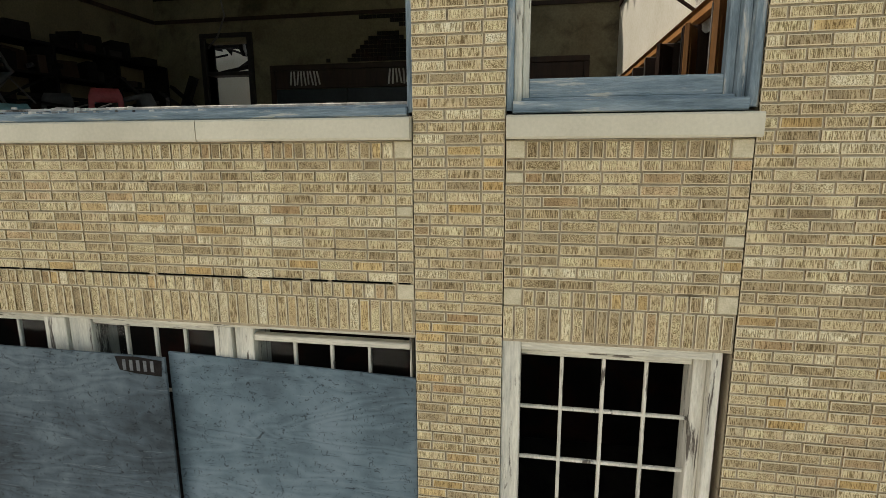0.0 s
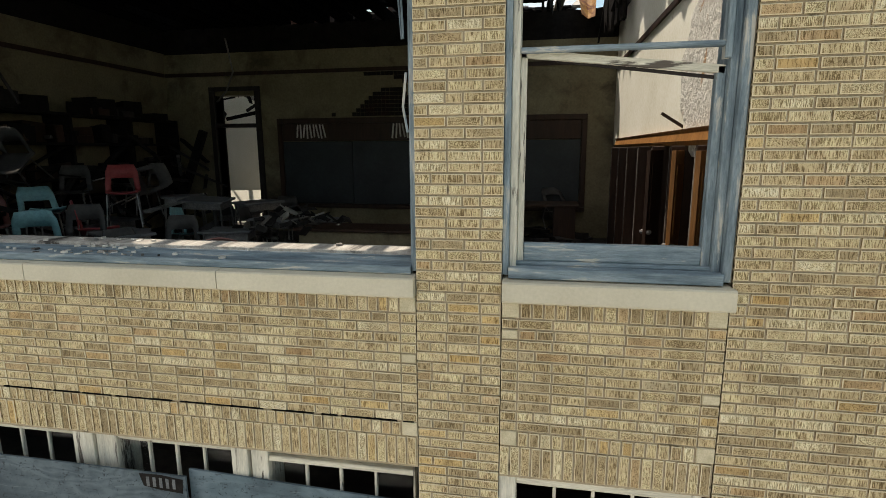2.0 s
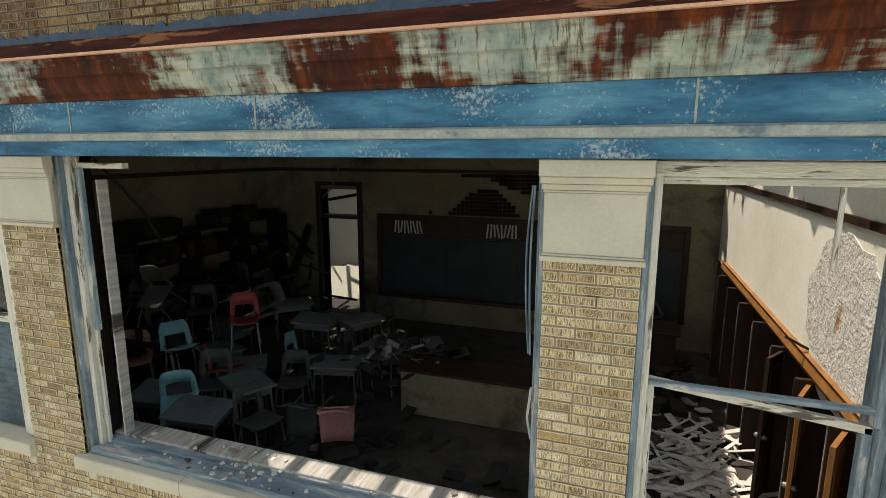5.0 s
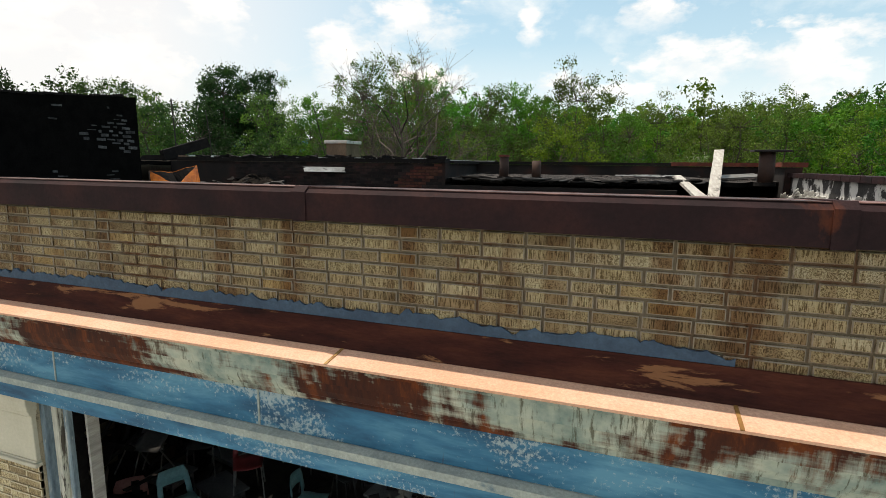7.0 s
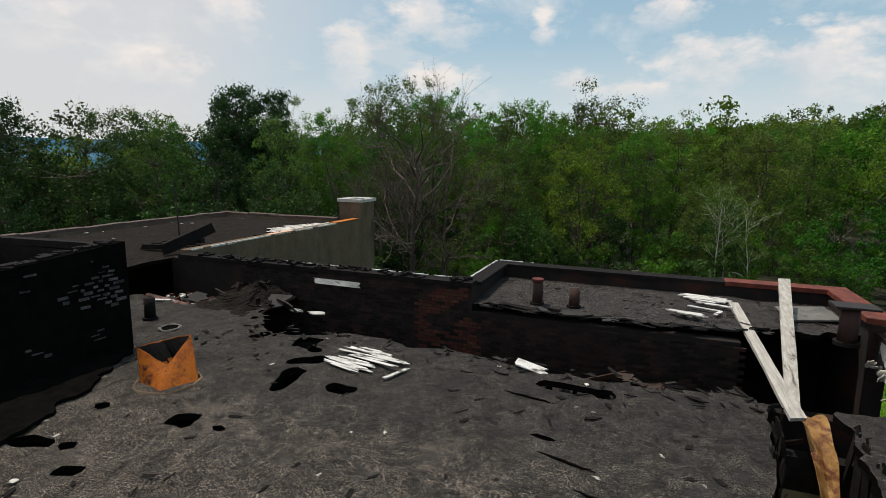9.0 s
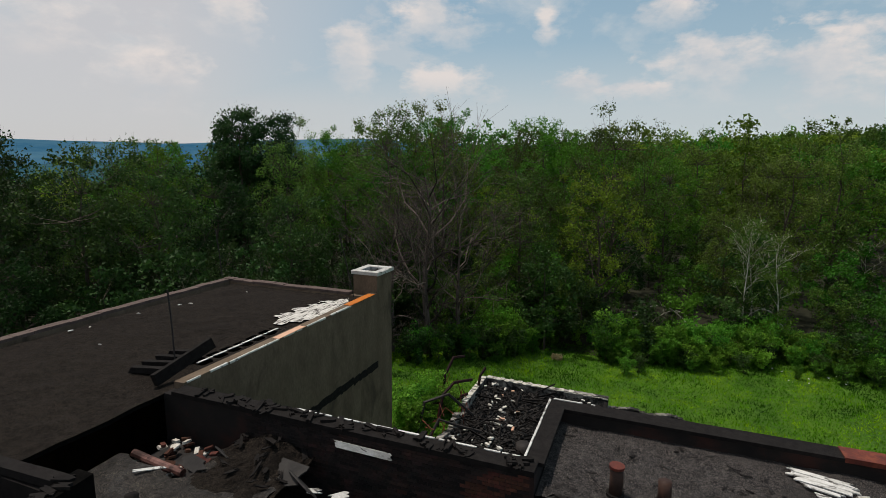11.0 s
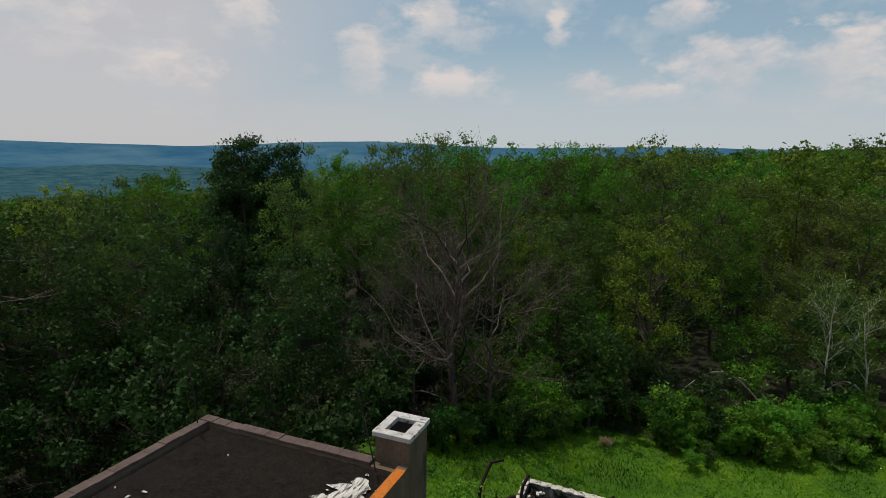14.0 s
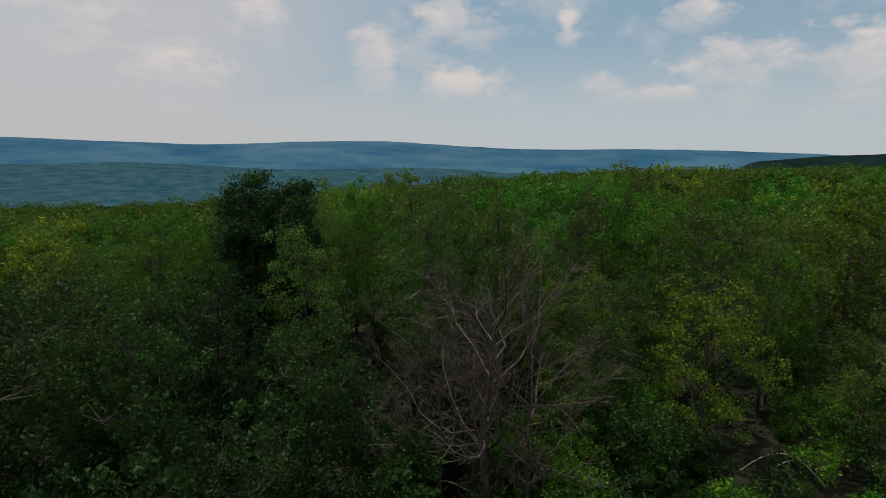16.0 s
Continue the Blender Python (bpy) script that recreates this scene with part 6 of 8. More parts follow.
def make_pipe(x, y, z0, h, r, mat, cap, label):
    t = thing("vent_pipe", label=label, category="pipe", group="roof vent pipes")
    part("pipe", Shape().tube([(x, y, z0), (x + 0.01, y, z0 + h * 0.5), (x, y + 0.01, z0 + h)], r, 14), mat, t, smooth=True)
    part("collar", Shape().tube([(x, y, z0 - 0.02), (x, y, z0 + 0.05)], r * 1.35, 14), "char", t)
    if cap:
        part("cap", Shape().tube([(x, y, z0 + h + 0.002), (x, y, z0 + h + 0.05)], r * 1.15, 14), "rust_metal", t)


make_pipe(-3.68, 13.45, 10.0, 0.52, 0.115, "brown_pipe", True, "short rusty brown vent pipe with a cap")
make_pipe(-2.90, 13.5, 10.0, 0.43, 0.11, "brown_pipe", False, "short rusty vent pipe")
make_pipe(1.84, 13.12, 9.98, 0.66, 0.15, "brown_pipe", False, "stout rusted flue at the rear corner")
thing("flue_cap", Shape().chamfer(1.56, 2.22, 12.90, 13.34, 10.645, 10.685), "iron", "flat black iron flue cap", "cap")
make_pipe(-11.3, 10.15, 9.64, 0.46, 0.11, "char", False, "charred stub pipe behind the penthouse")
thing("drain_ring", Shape().tube([(-10.38 + 0.2 * math.cos(a * math.pi / 8), 9.84 + 0.2 * math.sin(a * math.pi / 8), 9.655 + 0.015 * math.sin(a * 1.3)) for a in range(17)], [0.028 + 0.01 * math.sin(a * 1.9) for a in range(17)], 6), "dull_sheet", "dull grey collar round a roof drain hole", "drain")
# A raised black disc stands for the hole's darkness; the roof is uncut.
thing("drain_hole", Shape().tube([(-10.38, 9.84, 9.63), (-10.38, 9.84, 9.668)], 0.17, 14), "soot", "black disc for the drain hole's dark depth", "drain")

# beams over the collapsed corridor, loose boards and sheets
beam("grey_timber", (0.46, 10.0, 9.76), (0.30, 14.88, 10.10), 0.19, 0.06, "grey_wood", "silvery weathered timber fallen across the gap", "timber", "fallen timbers")
beam("grey_timber", (0.66, 11.1, 9.50), (1.18, 14.88, 10.72), 0.20, 0.06, "grey_wood", "silvery weathered timber propped over the gap", "timber", "fallen timbers")
slab("skylight_sheet", pose(1.58, 14.50, 10.11, 3, -4, 9), 0.90, 0.85, 0.03, "dull_sheet", "dull grey metal hatch sheet on the rear roof", "sheet", ragged=0.02)
for k, (x, y, l, w) in enumerate(((-0.20, 15.28, 0.95, 0.13), (-0.24, 15.12, 1.0, 0.14), (-0.22, 14.96, 0.85, 0.13), (-0.30, 14.80, 0.55, 0.10), (-0.12, 14.52, 0.62, 0.11), (-0.72, 13.62, 0.62, 0.12), (-0.62, 13.48, 0.5, 0.09))):
    slab("lath_board", pose(x, y, 10.09 + 0.004 * k, 0, 0, -15 + rnd(-3, 3)), l, w, 0.02, "white_lath", "white weathered board lying on the roof", "board", "loose white boards", 0.07)
for k in range(11):
    slab("lath_board", pose(-6.05 + 0.02 * k + rnd(-0.15, 0.2), 9.38 + k * 0.085, 9.672 + 0.003 * k, rnd(-3, 3), rnd(-2, 2), -11 + rnd(-4, 4)), 1.35 if k in (7, 8) else rnd(0.35, 1.1), rnd(0.05, 0.10), 0.008, "white_lath", "bare white lath where roofing burnt away", "lath", "bare laths", 0.10)
for x, y, a, l, w in ((-5.15, 9.5, 70, 0.5, 0.07), (-0.35, 14.2, -20, 0.6, 0.08), (-0.1, 13.9, 65, 0.4, 0.07)):
    slab("lath_board", pose(x, y, 9.67 if y < 12 else 10.09, 0, 0, a), l, w, 0.015, "white_lath", "white scrap of board on the roof", "board", "loose white boards", 0.06)
for k in range(110):
    slab("roof_scrap", pose(rnd(-9.4, -0.6), rnd(4.2, 10.6), 9.655, rnd(-6, 6), rnd(-6, 6), rnd(0, 180)), rnd(0.05, 0.16) if k % 3 else rnd(0.02, 0.06), rnd(0.02, 0.07), 0.008, "char" if k % 3 else ("soot_block" if k % 2 else "debris"), "small scrap lying on the gravel roof", "scrap", "roof scraps", 0.03)
def curled(a, b, width, lift, mat, label, seed):
    """A torn strip of roofing from a to b, one long edge curled up and ragged."""
    a, b = Vector(a), Vector(b)
    side = (b - a).cross(Vector((0, 0, 1))).normalized()
    s, n, m = Shape(), 22, 7
    for i in range(n):
        q = i / (n - 1)
        o = a.lerp(b, q)
        wide = width * (0.45 + 0.55 * math.sin(math.pi * min(0.97, 0.05 + q))) * (1 + 0.35 * noise.fractal(Vector((q * 7, seed, 0)), 0.7, 2.0, 4))
        for k in range(m):
            u = k / (m - 1)
            h = lift * (u ** 2.2) * (0.5 + 0.8 * abs(noise.noise(Vector((q * 3.1, seed, 4))))) + 0.015 * noise.noise(Vector((q * 9, u * 4, seed)))
            p = o + side * wide * (u - 0.25 * u ** 3)
            s.v.append((p.x, p.y, p.z + h + 0.012))
    for i in range(n - 1):
        for k in range(m - 1):
            s.f.append((m * i + k, m * i + m + k, m * i + m + k + 1, m * i + k + 1))
    ob = thing("peeled_roofing", s, mat, label, "roofing", group="peeled roofing sheets", smooth=True)
    ob.modifiers.new("thick", "SOLIDIFY").thickness = 0.014
    return ob


curled((-7.1, 4.30, 9.66), (-4.9, 3.98, 9.66), -0.62, 0.10, "dark_roofing", "large curled sheet of black roofing behind the parapet", 1)
curled((-6.8, 4.52, 9.70), (-6.2, 4.44, 9.70), -0.10, 0.10, "white_lath", "white underside of a curled roofing sheet", 2)
curled((-5.0, 4.02, 9.68), (-3.2, 3.92, 9.66), -0.34, 0.12, "dark_roofing", "curled strip of black roofing along the parapet", 3)
curled((-5.2, 3.86, 9.74), (-4.4, 3.80, 9.72), -0.10, 0.10, "white_lath", "torn white edge of roofing along the parapet", 4)
for i in range(5):
    curled((-4.0 + 0.06 * i, 4.46 + 0.05 * i, 9.65), (-3.5 + 0.03 * i, 4.62 + 0.06 * i, 9.65), -0.12, 0.06 + 0.02 * (i % 2), "dark_roofing", "rumpled black roofing lying on the gravel", 10 + i)
curled((-2.72, 5.10, 9.65), (-2.34, 5.06, 9.65), -0.13, 0.05, "dark_roofing", "small curl of black roofing on the gravel", 20)
curled((-1.70, 7.20, 9.655), (-1.38, 7.05, 9.655), -0.06, 0.03, "white_lath", "torn white felt at the end of a crack", 22)
# open cracks in the felt
for k, (a, b) in enumerate((((-1.5, 7.1), (-0.55, 5.75)), ((-2.6, 8.1), (-1.9, 7.9)), ((-2.1, 7.5), (-1.45, 7.3)), ((-1.3, 6.1), (-0.6, 5.3)), ((-0.9, 6.9), (-0.5, 6.2)), ((-3.4, 9.6), (-2.6, 9.45)))):
    pts = [(a[0] + (b[0] - a[0]) * q + 0.04 * noise.noise(Vector((q * 6, k, 0))), a[1] + (b[1] - a[1]) * q + 0.04 * noise.noise(Vector((q * 6, k, 5))), 9.652) for q in [i / 9 for i in range(10)]]
    thing("felt_crack", Shape().tube(pts, [0.004 + 0.014 * math.sin(math.pi * i / 9) for i in range(10)], 5), "soot", "open black crack in the gravelled felt", "crack", group="felt cracks")

# rusted sheet hanging in the slot
s = Shape()
for i in range(9):
    q = i / 8
    for k in range(5):
        u = -1 + k / 2
        s.v.append((0.80 + 0.17 * u * (1 - 0.35 * q * q) - 0.02 * q, 10.75 - 1.25 * q + 0.06 * u, 9.50 - 0.58 * q * q + 0.10 * noise.noise(Vector((u * 1.6, q * 4, 3))) + 0.07 * abs(u)))
for i in range(8):
    for k in range(4):
        s.f.append((5 * i + k, 5 * i + 5 + k, 5 * i + 6 + k, 5 * i + 1 + k))
hang = thing("hanging_sheet", s, "tan_rust", "crumpled orange rusted sheet hanging in the roof gap", "metal sheet")
hang.modifiers.new("thick", "SOLIDIFY").thickness = 0.008

# charred timbers and rubble in and round the gaps
for k in range(18):
    x = -9.3 + k * 0.55
    beam("charred_joist", (x, 10.7 + rnd(-0.2, 0.2), 9.40 - rnd(0, 0.1)), (x + rnd(-0.4, 0.4), 12.7, 8.7 - rnd(0, 1.4)), 0.05, 0.14, "char", "charred joist sagging over the corridor", "joist", "corridor joists")
for k in range(46):
    a = (rnd(-9.0, 1.0), rnd(11.2, 12.6), rnd(7.6, 8.9))
    beam("charred_joist", a, (a[0] + rnd(-1.2, 1.2), a[1] + rnd(-0.5, 0.2), a[2] + rnd(-0.3, 0.5)), rnd(0.03, 0.08), rnd(0.03, 0.08), random.choice(("char", "char", "dark_debris", "dark_wood", "grey_wood" if k % 5 == 0 else "char")), "charred timber jumbled in the collapsed corridor", "timber", "corridor joists")
mound, nu, nv = Shape(), 34, 26
for i in range(nu):
    for j in range(nv):
        u, v = i / (nu - 1), j / (nv - 1)
        x, y = -11.45 + 1.95 * u + 0.12 * noise.noise(Vector((u * 2, v * 4, 9))), 11.05 + 1.78 * v
        h = 0.34 * math.sin(math.pi * min(0.95, 0.05 + u)) * v ** 1.4
        mound.v.append((x, y, 9.615 + h + (0.16 * v * noise.fractal(Vector((x * 2.4, y * 2.4, 3)), 0.8, 2.0, 5))))
for i in range(nu - 1):
    for j in range(nv - 1):
        mound.f.append((i * nv + j, i * nv + nv + j, i * nv + nv + j + 1, i * nv + j + 1))
ob = thing("roofing_mound", mound, "roofing_west", "burnt gravelled felt heaved up against the corridor wall", "roofing")
ob.modifiers.new("thick", "SOLIDIFY").thickness = 0.03
for k in range(20):
    x, y = rnd(-11.4, -9.5), rnd(11.6, 12.8)
    v = (y - 11.05) / 1.78
    slab("charred_flake", pose(x, y, 9.64 + 0.42 * math.sin(math.pi * min(0.95, 0.05 + (x + 11.45) / 1.95)) * v ** 1.4 + 0.03, rnd(-16, 16), rnd(-16, 16), rnd(0, 180)), rnd(0.1, 0.4), rnd(0.04, 0.14), 0.02, "char", "charred roofing heaped along the corridor wall", "rubble", "charred flakes", 0.09)
for x, y, l, w, lean in ((-11.6, 11.75, 0.7, 0.28, 38), (-11.2, 12.2, 0.55, 0.22, -44), (-10.5, 12.5, 0.5, 0.3, 30), (-9.7, 12.2, 0.8, 0.5, 24), (-9.2, 12.0, 0.7, 0.35, -52)):
    slab("peeled_roofing", pose(x, y, 9.70, lean, rnd(-8, 8), rnd(-30, 30)), l, w, 0.03, "dark_roofing", "torn sheet of roofing standing by the gap", "roofing", "peeled roofing sheets", 0.14)
for x, y, z, a, l, w in ((-8.95, 12.0, 9.62, 40, 0.22, 0.12), (-8.45, 12.1, 9.58, 62, 0.34, 0.16), (-12.3, 11.3, 9.67, 55, 0.5, 0.07), (-3.2, 10.62, 9.67, -8, 0.55, 0.20), (-2.95, 11.9, 8.95, 80, 0.9, 0.16), (-4.3, 12.7, 8.75, 85, 0.4, 0.04), (-2.0, 12.75, 8.7, 88, 0.6, 0.03)):
    slab("lath_board", pose(x, y, z, 12, 10, a), l, w, 0.02, "white_lath", "white scrap of board at the burnt gap", "board", "loose white boards", 0.06)
for k in range(40):
    x = rnd(-1.8, 0.2)
    slab("charred_flake", pose(x, 11.3 + rnd(-0.35, 0.5), 9.0 + rnd(0, 0.35), rnd(-30, 30), rnd(-30, 30), rnd(0, 180)), rnd(0.15, 0.6), rnd(0.05, 0.2), rnd(0.02, 0.05), random.choice(("char", "dark_roofing", "dark_debris", "dark_wood")), "splintered burnt decking sunk in the gap", "rubble", "charred flakes", 0.08)
for k in range(46):
    x = -4.7 + 5.4 * k / 46 + rnd(-0.1, 0.1)
    slab("torn_edge", pose(x, 12.98 + max(0, x + 1.2) * 0.18 + rnd(-0.1, 0.08), 9.97 + rnd(-0.03, 0.05), rnd(-28, 8), rnd(-8, 8), rnd(-20, 20)), rnd(0.12, 0.5), rnd(0.10, 0.30), rnd(0.015, 0.04), random.choice(("char", "dark_roofing", "dark_roofing")), "torn roofing curling over the rear roof's edge", "roofing", "torn roof edge", 0.08)
slab("corridor_slope", pose(-2.2, 11.9, 8.4, 18, 0, 4), 5.6, 1.7, 0.08, "dark_debris", "collapsed roofing slope in the corridor", "rubble", ragged=0.3)

# burnt-out bay beside the west block: fallen bricks and a rusted pipe
for k in range(40):
    s = Shape().chamfer(-0.1, 0.1, -0.05, 0.05, 0, 0.06, 0.006, pose(rnd(-13.3, -11.7), rnd(11.6, 12.8), 9.25 + rnd(0, 0.2), rnd(-20, 20), rnd(-20, 20), rnd(0, 180)))
    thing("fallen_brick", s, "red_brick" if k % 3 else "debris", "fallen sooty red brick in the burnt bay", "brick", group="fallen bricks")
thing("roof_bay", Shape().box(-13.4, -11.2, 11.3, 12.88, 9.05, 9.24), "dark_debris", "sunken burnt deck beside the west block", "roof deck", kind="structure")
thing("fallen_pipe", Shape().tube([(-13.3, 11.75, 9.55), (-12.5, 11.7, 9.50), (-11.9, 11.72, 9.44)], 0.09, 10), "red_top", "faded red pipe fallen across the burnt bay", "pipe")

# east parapet: tarred wall with flaking white coating
M["flaked_tar"] = surface("tar_with_flaking_white_coating", ((0.016, 0.015, 0.015), (0.045, 0.042, 0.04)), 4, 0.85, fine=30, stain=((0.58, 0.57, 0.54), 2.6, 0.50, 0.55), bump=0.6)
thing("wall_east_parapet", Shape().box(2.32, 2.62, FIN + 0.02, 13.2, 9.5, 10.14), "flaked_tar", "tarred east parapet with flaking white coating", "wall", kind="structure")
s = Shape()
for k in range(26):
    y = FIN + 0.06 + k * 0.375
    s.chamfer(2.25, 2.69, y, y + 0.368, 10.144 + rnd(-0.002, 0.004), 10.23 + rnd(-0.006, 0.006), 0.01)
thing("coping_east_parapet", s, "dark_rust", "dark red coping tiles on the east parapet", "coping", kind="structure")
for k in range(34):
    y = rnd(7.0, 12.9)
    slab("white_rubble", pose(2.22 - rnd(0.0, 0.16), y, 9.67 + rnd(0, 0.10), rnd(-20, 20), rnd(20, 60), 90 + rnd(-12, 12)), rnd(0.15, 0.6), rnd(0.05, 0.2), 0.015, random.choice(("white_lath", "debris", "white_lath", "dark_roofing")), "flaked white coating fallen along the east parapet", "rubble", "white rubble", 0.07)

# west roof: rods, charred joist ends, bare deck
for a, b, lab in (((-14.96, 14.35, 10.34), (-15.1, 14.4, 12.35), "thin black iron rod standing on the west roof"), ((-14.2, 22.2, 10.4), (-14.75, 22.1, 12.9), "thin leaning iron rod beside the chimney"), ((-20.6, 21.9, 10.7), (-20.75, 21.8, 12.8), "thin iron rod at the roof corner")):
    thing("iron_rod", Shape().tube([a, ((a[0] + b[0]) / 2 + 0.02, (a[1] + b[1]) / 2, (a[2] + b[2]) / 2), b], 0.022, 6), "iron", lab, "rod", group="iron rods")
for k in range(4):
    beam("charred_stub", (-14.5 - 0.05 * k, 13.7 + 0.42 * k, 10.47), (-15.5 - 0.03 * k, 13.5 + 0.42 * k, 10.43), 0.16, 0.15, "char", "charred joist end on the west roof", "joist", "charred stubs")
beam("charred_plank", (-14.2, 13.1, 10.5), (-14.0, 14.7, 10.95), 0.10, 0.32, "char", "charred plank leaning on the coping", "plank")


def bare_deck(x, y):
    q = (y - 18.2) / 4.0
    half = 0.75 * math.sin(math.pi * min(1, max(0, q)) ** 0.8) if 0 < q < 1 else -0.3
    mid = -14.55 + 0.12 * (y - 20)
    return half - abs(x - mid) + 0.38 * noise.fractal(Vector((x * 1.8, y * 3.6, 9)), 0.5, 2.0, 6)


roof_sheet("bare_deck", -16.2, -13.72, 17.6, 22.3, lambda x, y: 10.375, bare_deck, thick=0.03, mat="bare_boards", label="bare whitish deck boards where roofing peeled off", amp=0.02)
for k in range(6):
    slab("deck_board", pose(-14.47, 14.9 + 0.55 * k, 10.33, 0, 0, 88), 0.5, 0.07, 0.02, "white_lath", "bare whitish roof deck board", "board", "bare deck boards", 0.05)
thing("coping_rust_strip", Shape().box(-13.66, -13.36, 20.6, 22.4, 10.532, 10.55), "orange_rust", "bright orange rusted coping strip", "coping", kind="structure")
thing("coping_rust_strip_pale", Shape().box(-13.60, -13.37, 16.6, 17.9, 10.532, 10.545), "peach_rust", "sun-bleached orange coping strip", "coping", kind="structure")
for k in range(8):
    slab("roof_scrap", pose(rnd(-20.5, -18), rnd(14, 21.5), 10.36, 0, 0, rnd(0, 180)), rnd(0.04, 0.16), rnd(0.03, 0.07), 0.015, random.choice(("white_lath", "debris")), "small white scrap on the west roof", "scrap", "roof scraps", 0.03)

# penthouse: soot-stained white bricks showing on its charred face
for j in range(19):
    z = 9.95 + 0.075 * j
    y = 5.3 + (0.107 if j % 2 else 0)
    while y < 8.6:
        bare = noise.noise(Vector((y * 1.2, z * 1.9, 8))) + 0.55 * (y - 7.9) * (1 if 10.45 < z < 11.2 else 0.35) - 0.08
        if bare > rnd(-0.1, 0.25):
            s = Shape().chamfer(0, rnd(0.004, 0.02), rnd(0, 0.06), rnd(0.09, 0.215), rnd(0, 0.035), rnd(0.045, 0.066), 0.003, pose(-10.1, y + rnd(-0.02, 0.02), z + rnd(-0.006, 0.006), rnd(-3, 3)))
            thing("pale_brick_face", s, "ash", "ash-grey brick face showing through soot", "brick", group="ash-grey bricks")
        y += 0.215
beam("penthouse_beam", (-10.3, 8.6, 11.5), (-13.4, 8.5, 11.45), 0.2, 0.12, "char", "charred beam on the penthouse wall", "beam")


# torn charred roofing hanging inside the slot
for k in range(16):
    x, y = rnd(1.08, 1.26), rnd(8.3, 10.3)
    slab("hanging_roofing", pose(x, y, 9.52, 0, 90 + rnd(-10, 10), rnd(-30, 30)) @ pose(rnd(0.2, 0.45), 0, 0), rnd(0.4, 1.0), rnd(0.1, 0.35), 0.03, "char", "charred mass of roofing hanging over the torn wall", "roofing", "hanging strips", 0.14)
for k in range(22):
    y = 4.5 + 6.0 * k / 22 + rnd(-0.1, 0.1)
    x = -0.44 + max(0.0, y - 6.0) * 0.17 + rnd(-0.10, 0.04)
    slab("hanging_roofing", pose(x, y, 9.56, 0, 90 + rnd(-14, 14), rnd(-25, 25)) @ pose(rnd(0.1, 0.3), 0, 0), rnd(0.2, 0.75), rnd(0.08, 0.3), 0.02, "char", "charred strip of roofing hanging from the torn edge", "roofing", "hanging strips", 0.12)

for k in range(34):
    slab("charred_flake", pose(-10.25 + rnd(-0.1, 0.1), 4.7 + 4.0 * k / 34, 11.232 + 0.0857 * 4.0 * k / 34, rnd(-5, 5), rnd(-5, 5), rnd(0, 180)), rnd(0.1, 0.3), rnd(0.06, 0.2), rnd(0.02, 0.05), "char", "charred brick lying loose on the penthouse wall", "rubble", "charred flakes", 0.05)
for k in range(80):
    x, y = rnd(-9.8, 0.2), 10.9 - abs(random.gauss(0, 0.55))
    slab("charred_flake", pose(x, y, 9.655, rnd(-10, 10), rnd(-10, 10), rnd(0, 180)), rnd(0.04, 0.22), rnd(0.02, 0.08), rnd(0.006, 0.02), random.choice(("char", "char", "char", "dark_debris")), "burnt flake of roofing lying by the corridor gap", "roofing", "roofing flakes", 0.06)
for k in range(60):
    x = rnd(-13.0, -5.2)
    slab("charred_flake", pose(x, rnd(12.9, 13.2), 10.465, rnd(-10, 10), rnd(-10, 10), rnd(0, 180)), rnd(0.08, 0.4), rnd(0.04, 0.14), rnd(0.02, 0.07), "char", "burnt flake lying on the corridor coping", "roofing", "roofing flakes", 0.05)
for k in range(60):
    x, y = rnd(-4.9, 2.1), rnd(13.4, 15.5)
    slab("roof_scrap", pose(x, y, 10.03 + 0.03 * (y - 13), rnd(-6, 6), rnd(-6, 6), rnd(0, 180)), rnd(0.04, 0.2), rnd(0.02, 0.07), rnd(0.004, 0.012), random.choice(("char", "char", "dark_roofing", "dark_debris")), "burnt scrap lying on the rear roof", "scrap", "rear roof scraps", 0.05)
# bricks of the corridor wall: sooty courses, bare red where the soot flaked
M["soot_brick"] = surface("sooty_brick_courses", ((0.006, 0.0055, 0.0055), (0.015, 0.010, 0.009), (0.032, 0.014, 0.011)), 3, 0.95, fine=60, island=0.6)
s = Shape()
for j in range(24):
    z = 8.55 + j * 0.075
    x = -11.2 - (0.107 if j % 2 else 0)
    while x < 0.1:
        low = 9.77 if x > -5.05 else 10.28
        red = -6.4 < x < -4.9 and noise.noise(Vector((x * 1.3, z * 1.8, 21))) > -0.12
        if z < low and not (x > -5.25 and z > 9.72):
            d = rnd(0.0, 0.012)
            if red and rnd(0, 1) < 0.75:
                q = Shape().chamfer(x, x + 0.205, 12.880 + d, 12.93, z, z + 0.066, 0.005)
                thing("red_brick_face", q, "red_brick", "sooty red brick showing on the corridor wall", "brick", group="bare red bricks")
            elif rnd(0, 1) < 0.96:
                s.chamfer(x, x + 0.205, 12.882 + d, 12.93, z, z + 0.066, 0.005)
        x += 0.215
thing("corridor_brick_courses", s, "soot_brick", "soot-blackened brick courses of the corridor wall", "brickwork", kind="stuff")
slab("lath_board", pose(-8.35, 12.80, 10.16, 78, 0, -1), 1.25, 0.13, 0.02, "white_lath", "white board fixed along the corridor wall", "board", "loose white boards", 0.05)
# damp line on the west block
s = Shape()
for i in range(64):
    y = 13.2 + 9.5 * i / 64
    top = 7.7 + 0.10 * noise.noise(Vector((y * 1.5, 0, 3))) + 0.05 * noise.noise(Vector((y * 7, 0, 3)))
    s.box(-13.398, -13.392, y, y + 9.5 / 64, top - 0.28 - 0.12 * abs(noise.noise(Vector((y * 3, 2, 3)))), top)
thing("damp_band", s, "char", "dark damp band along the stuccoed wall", "stain", kind="structure")

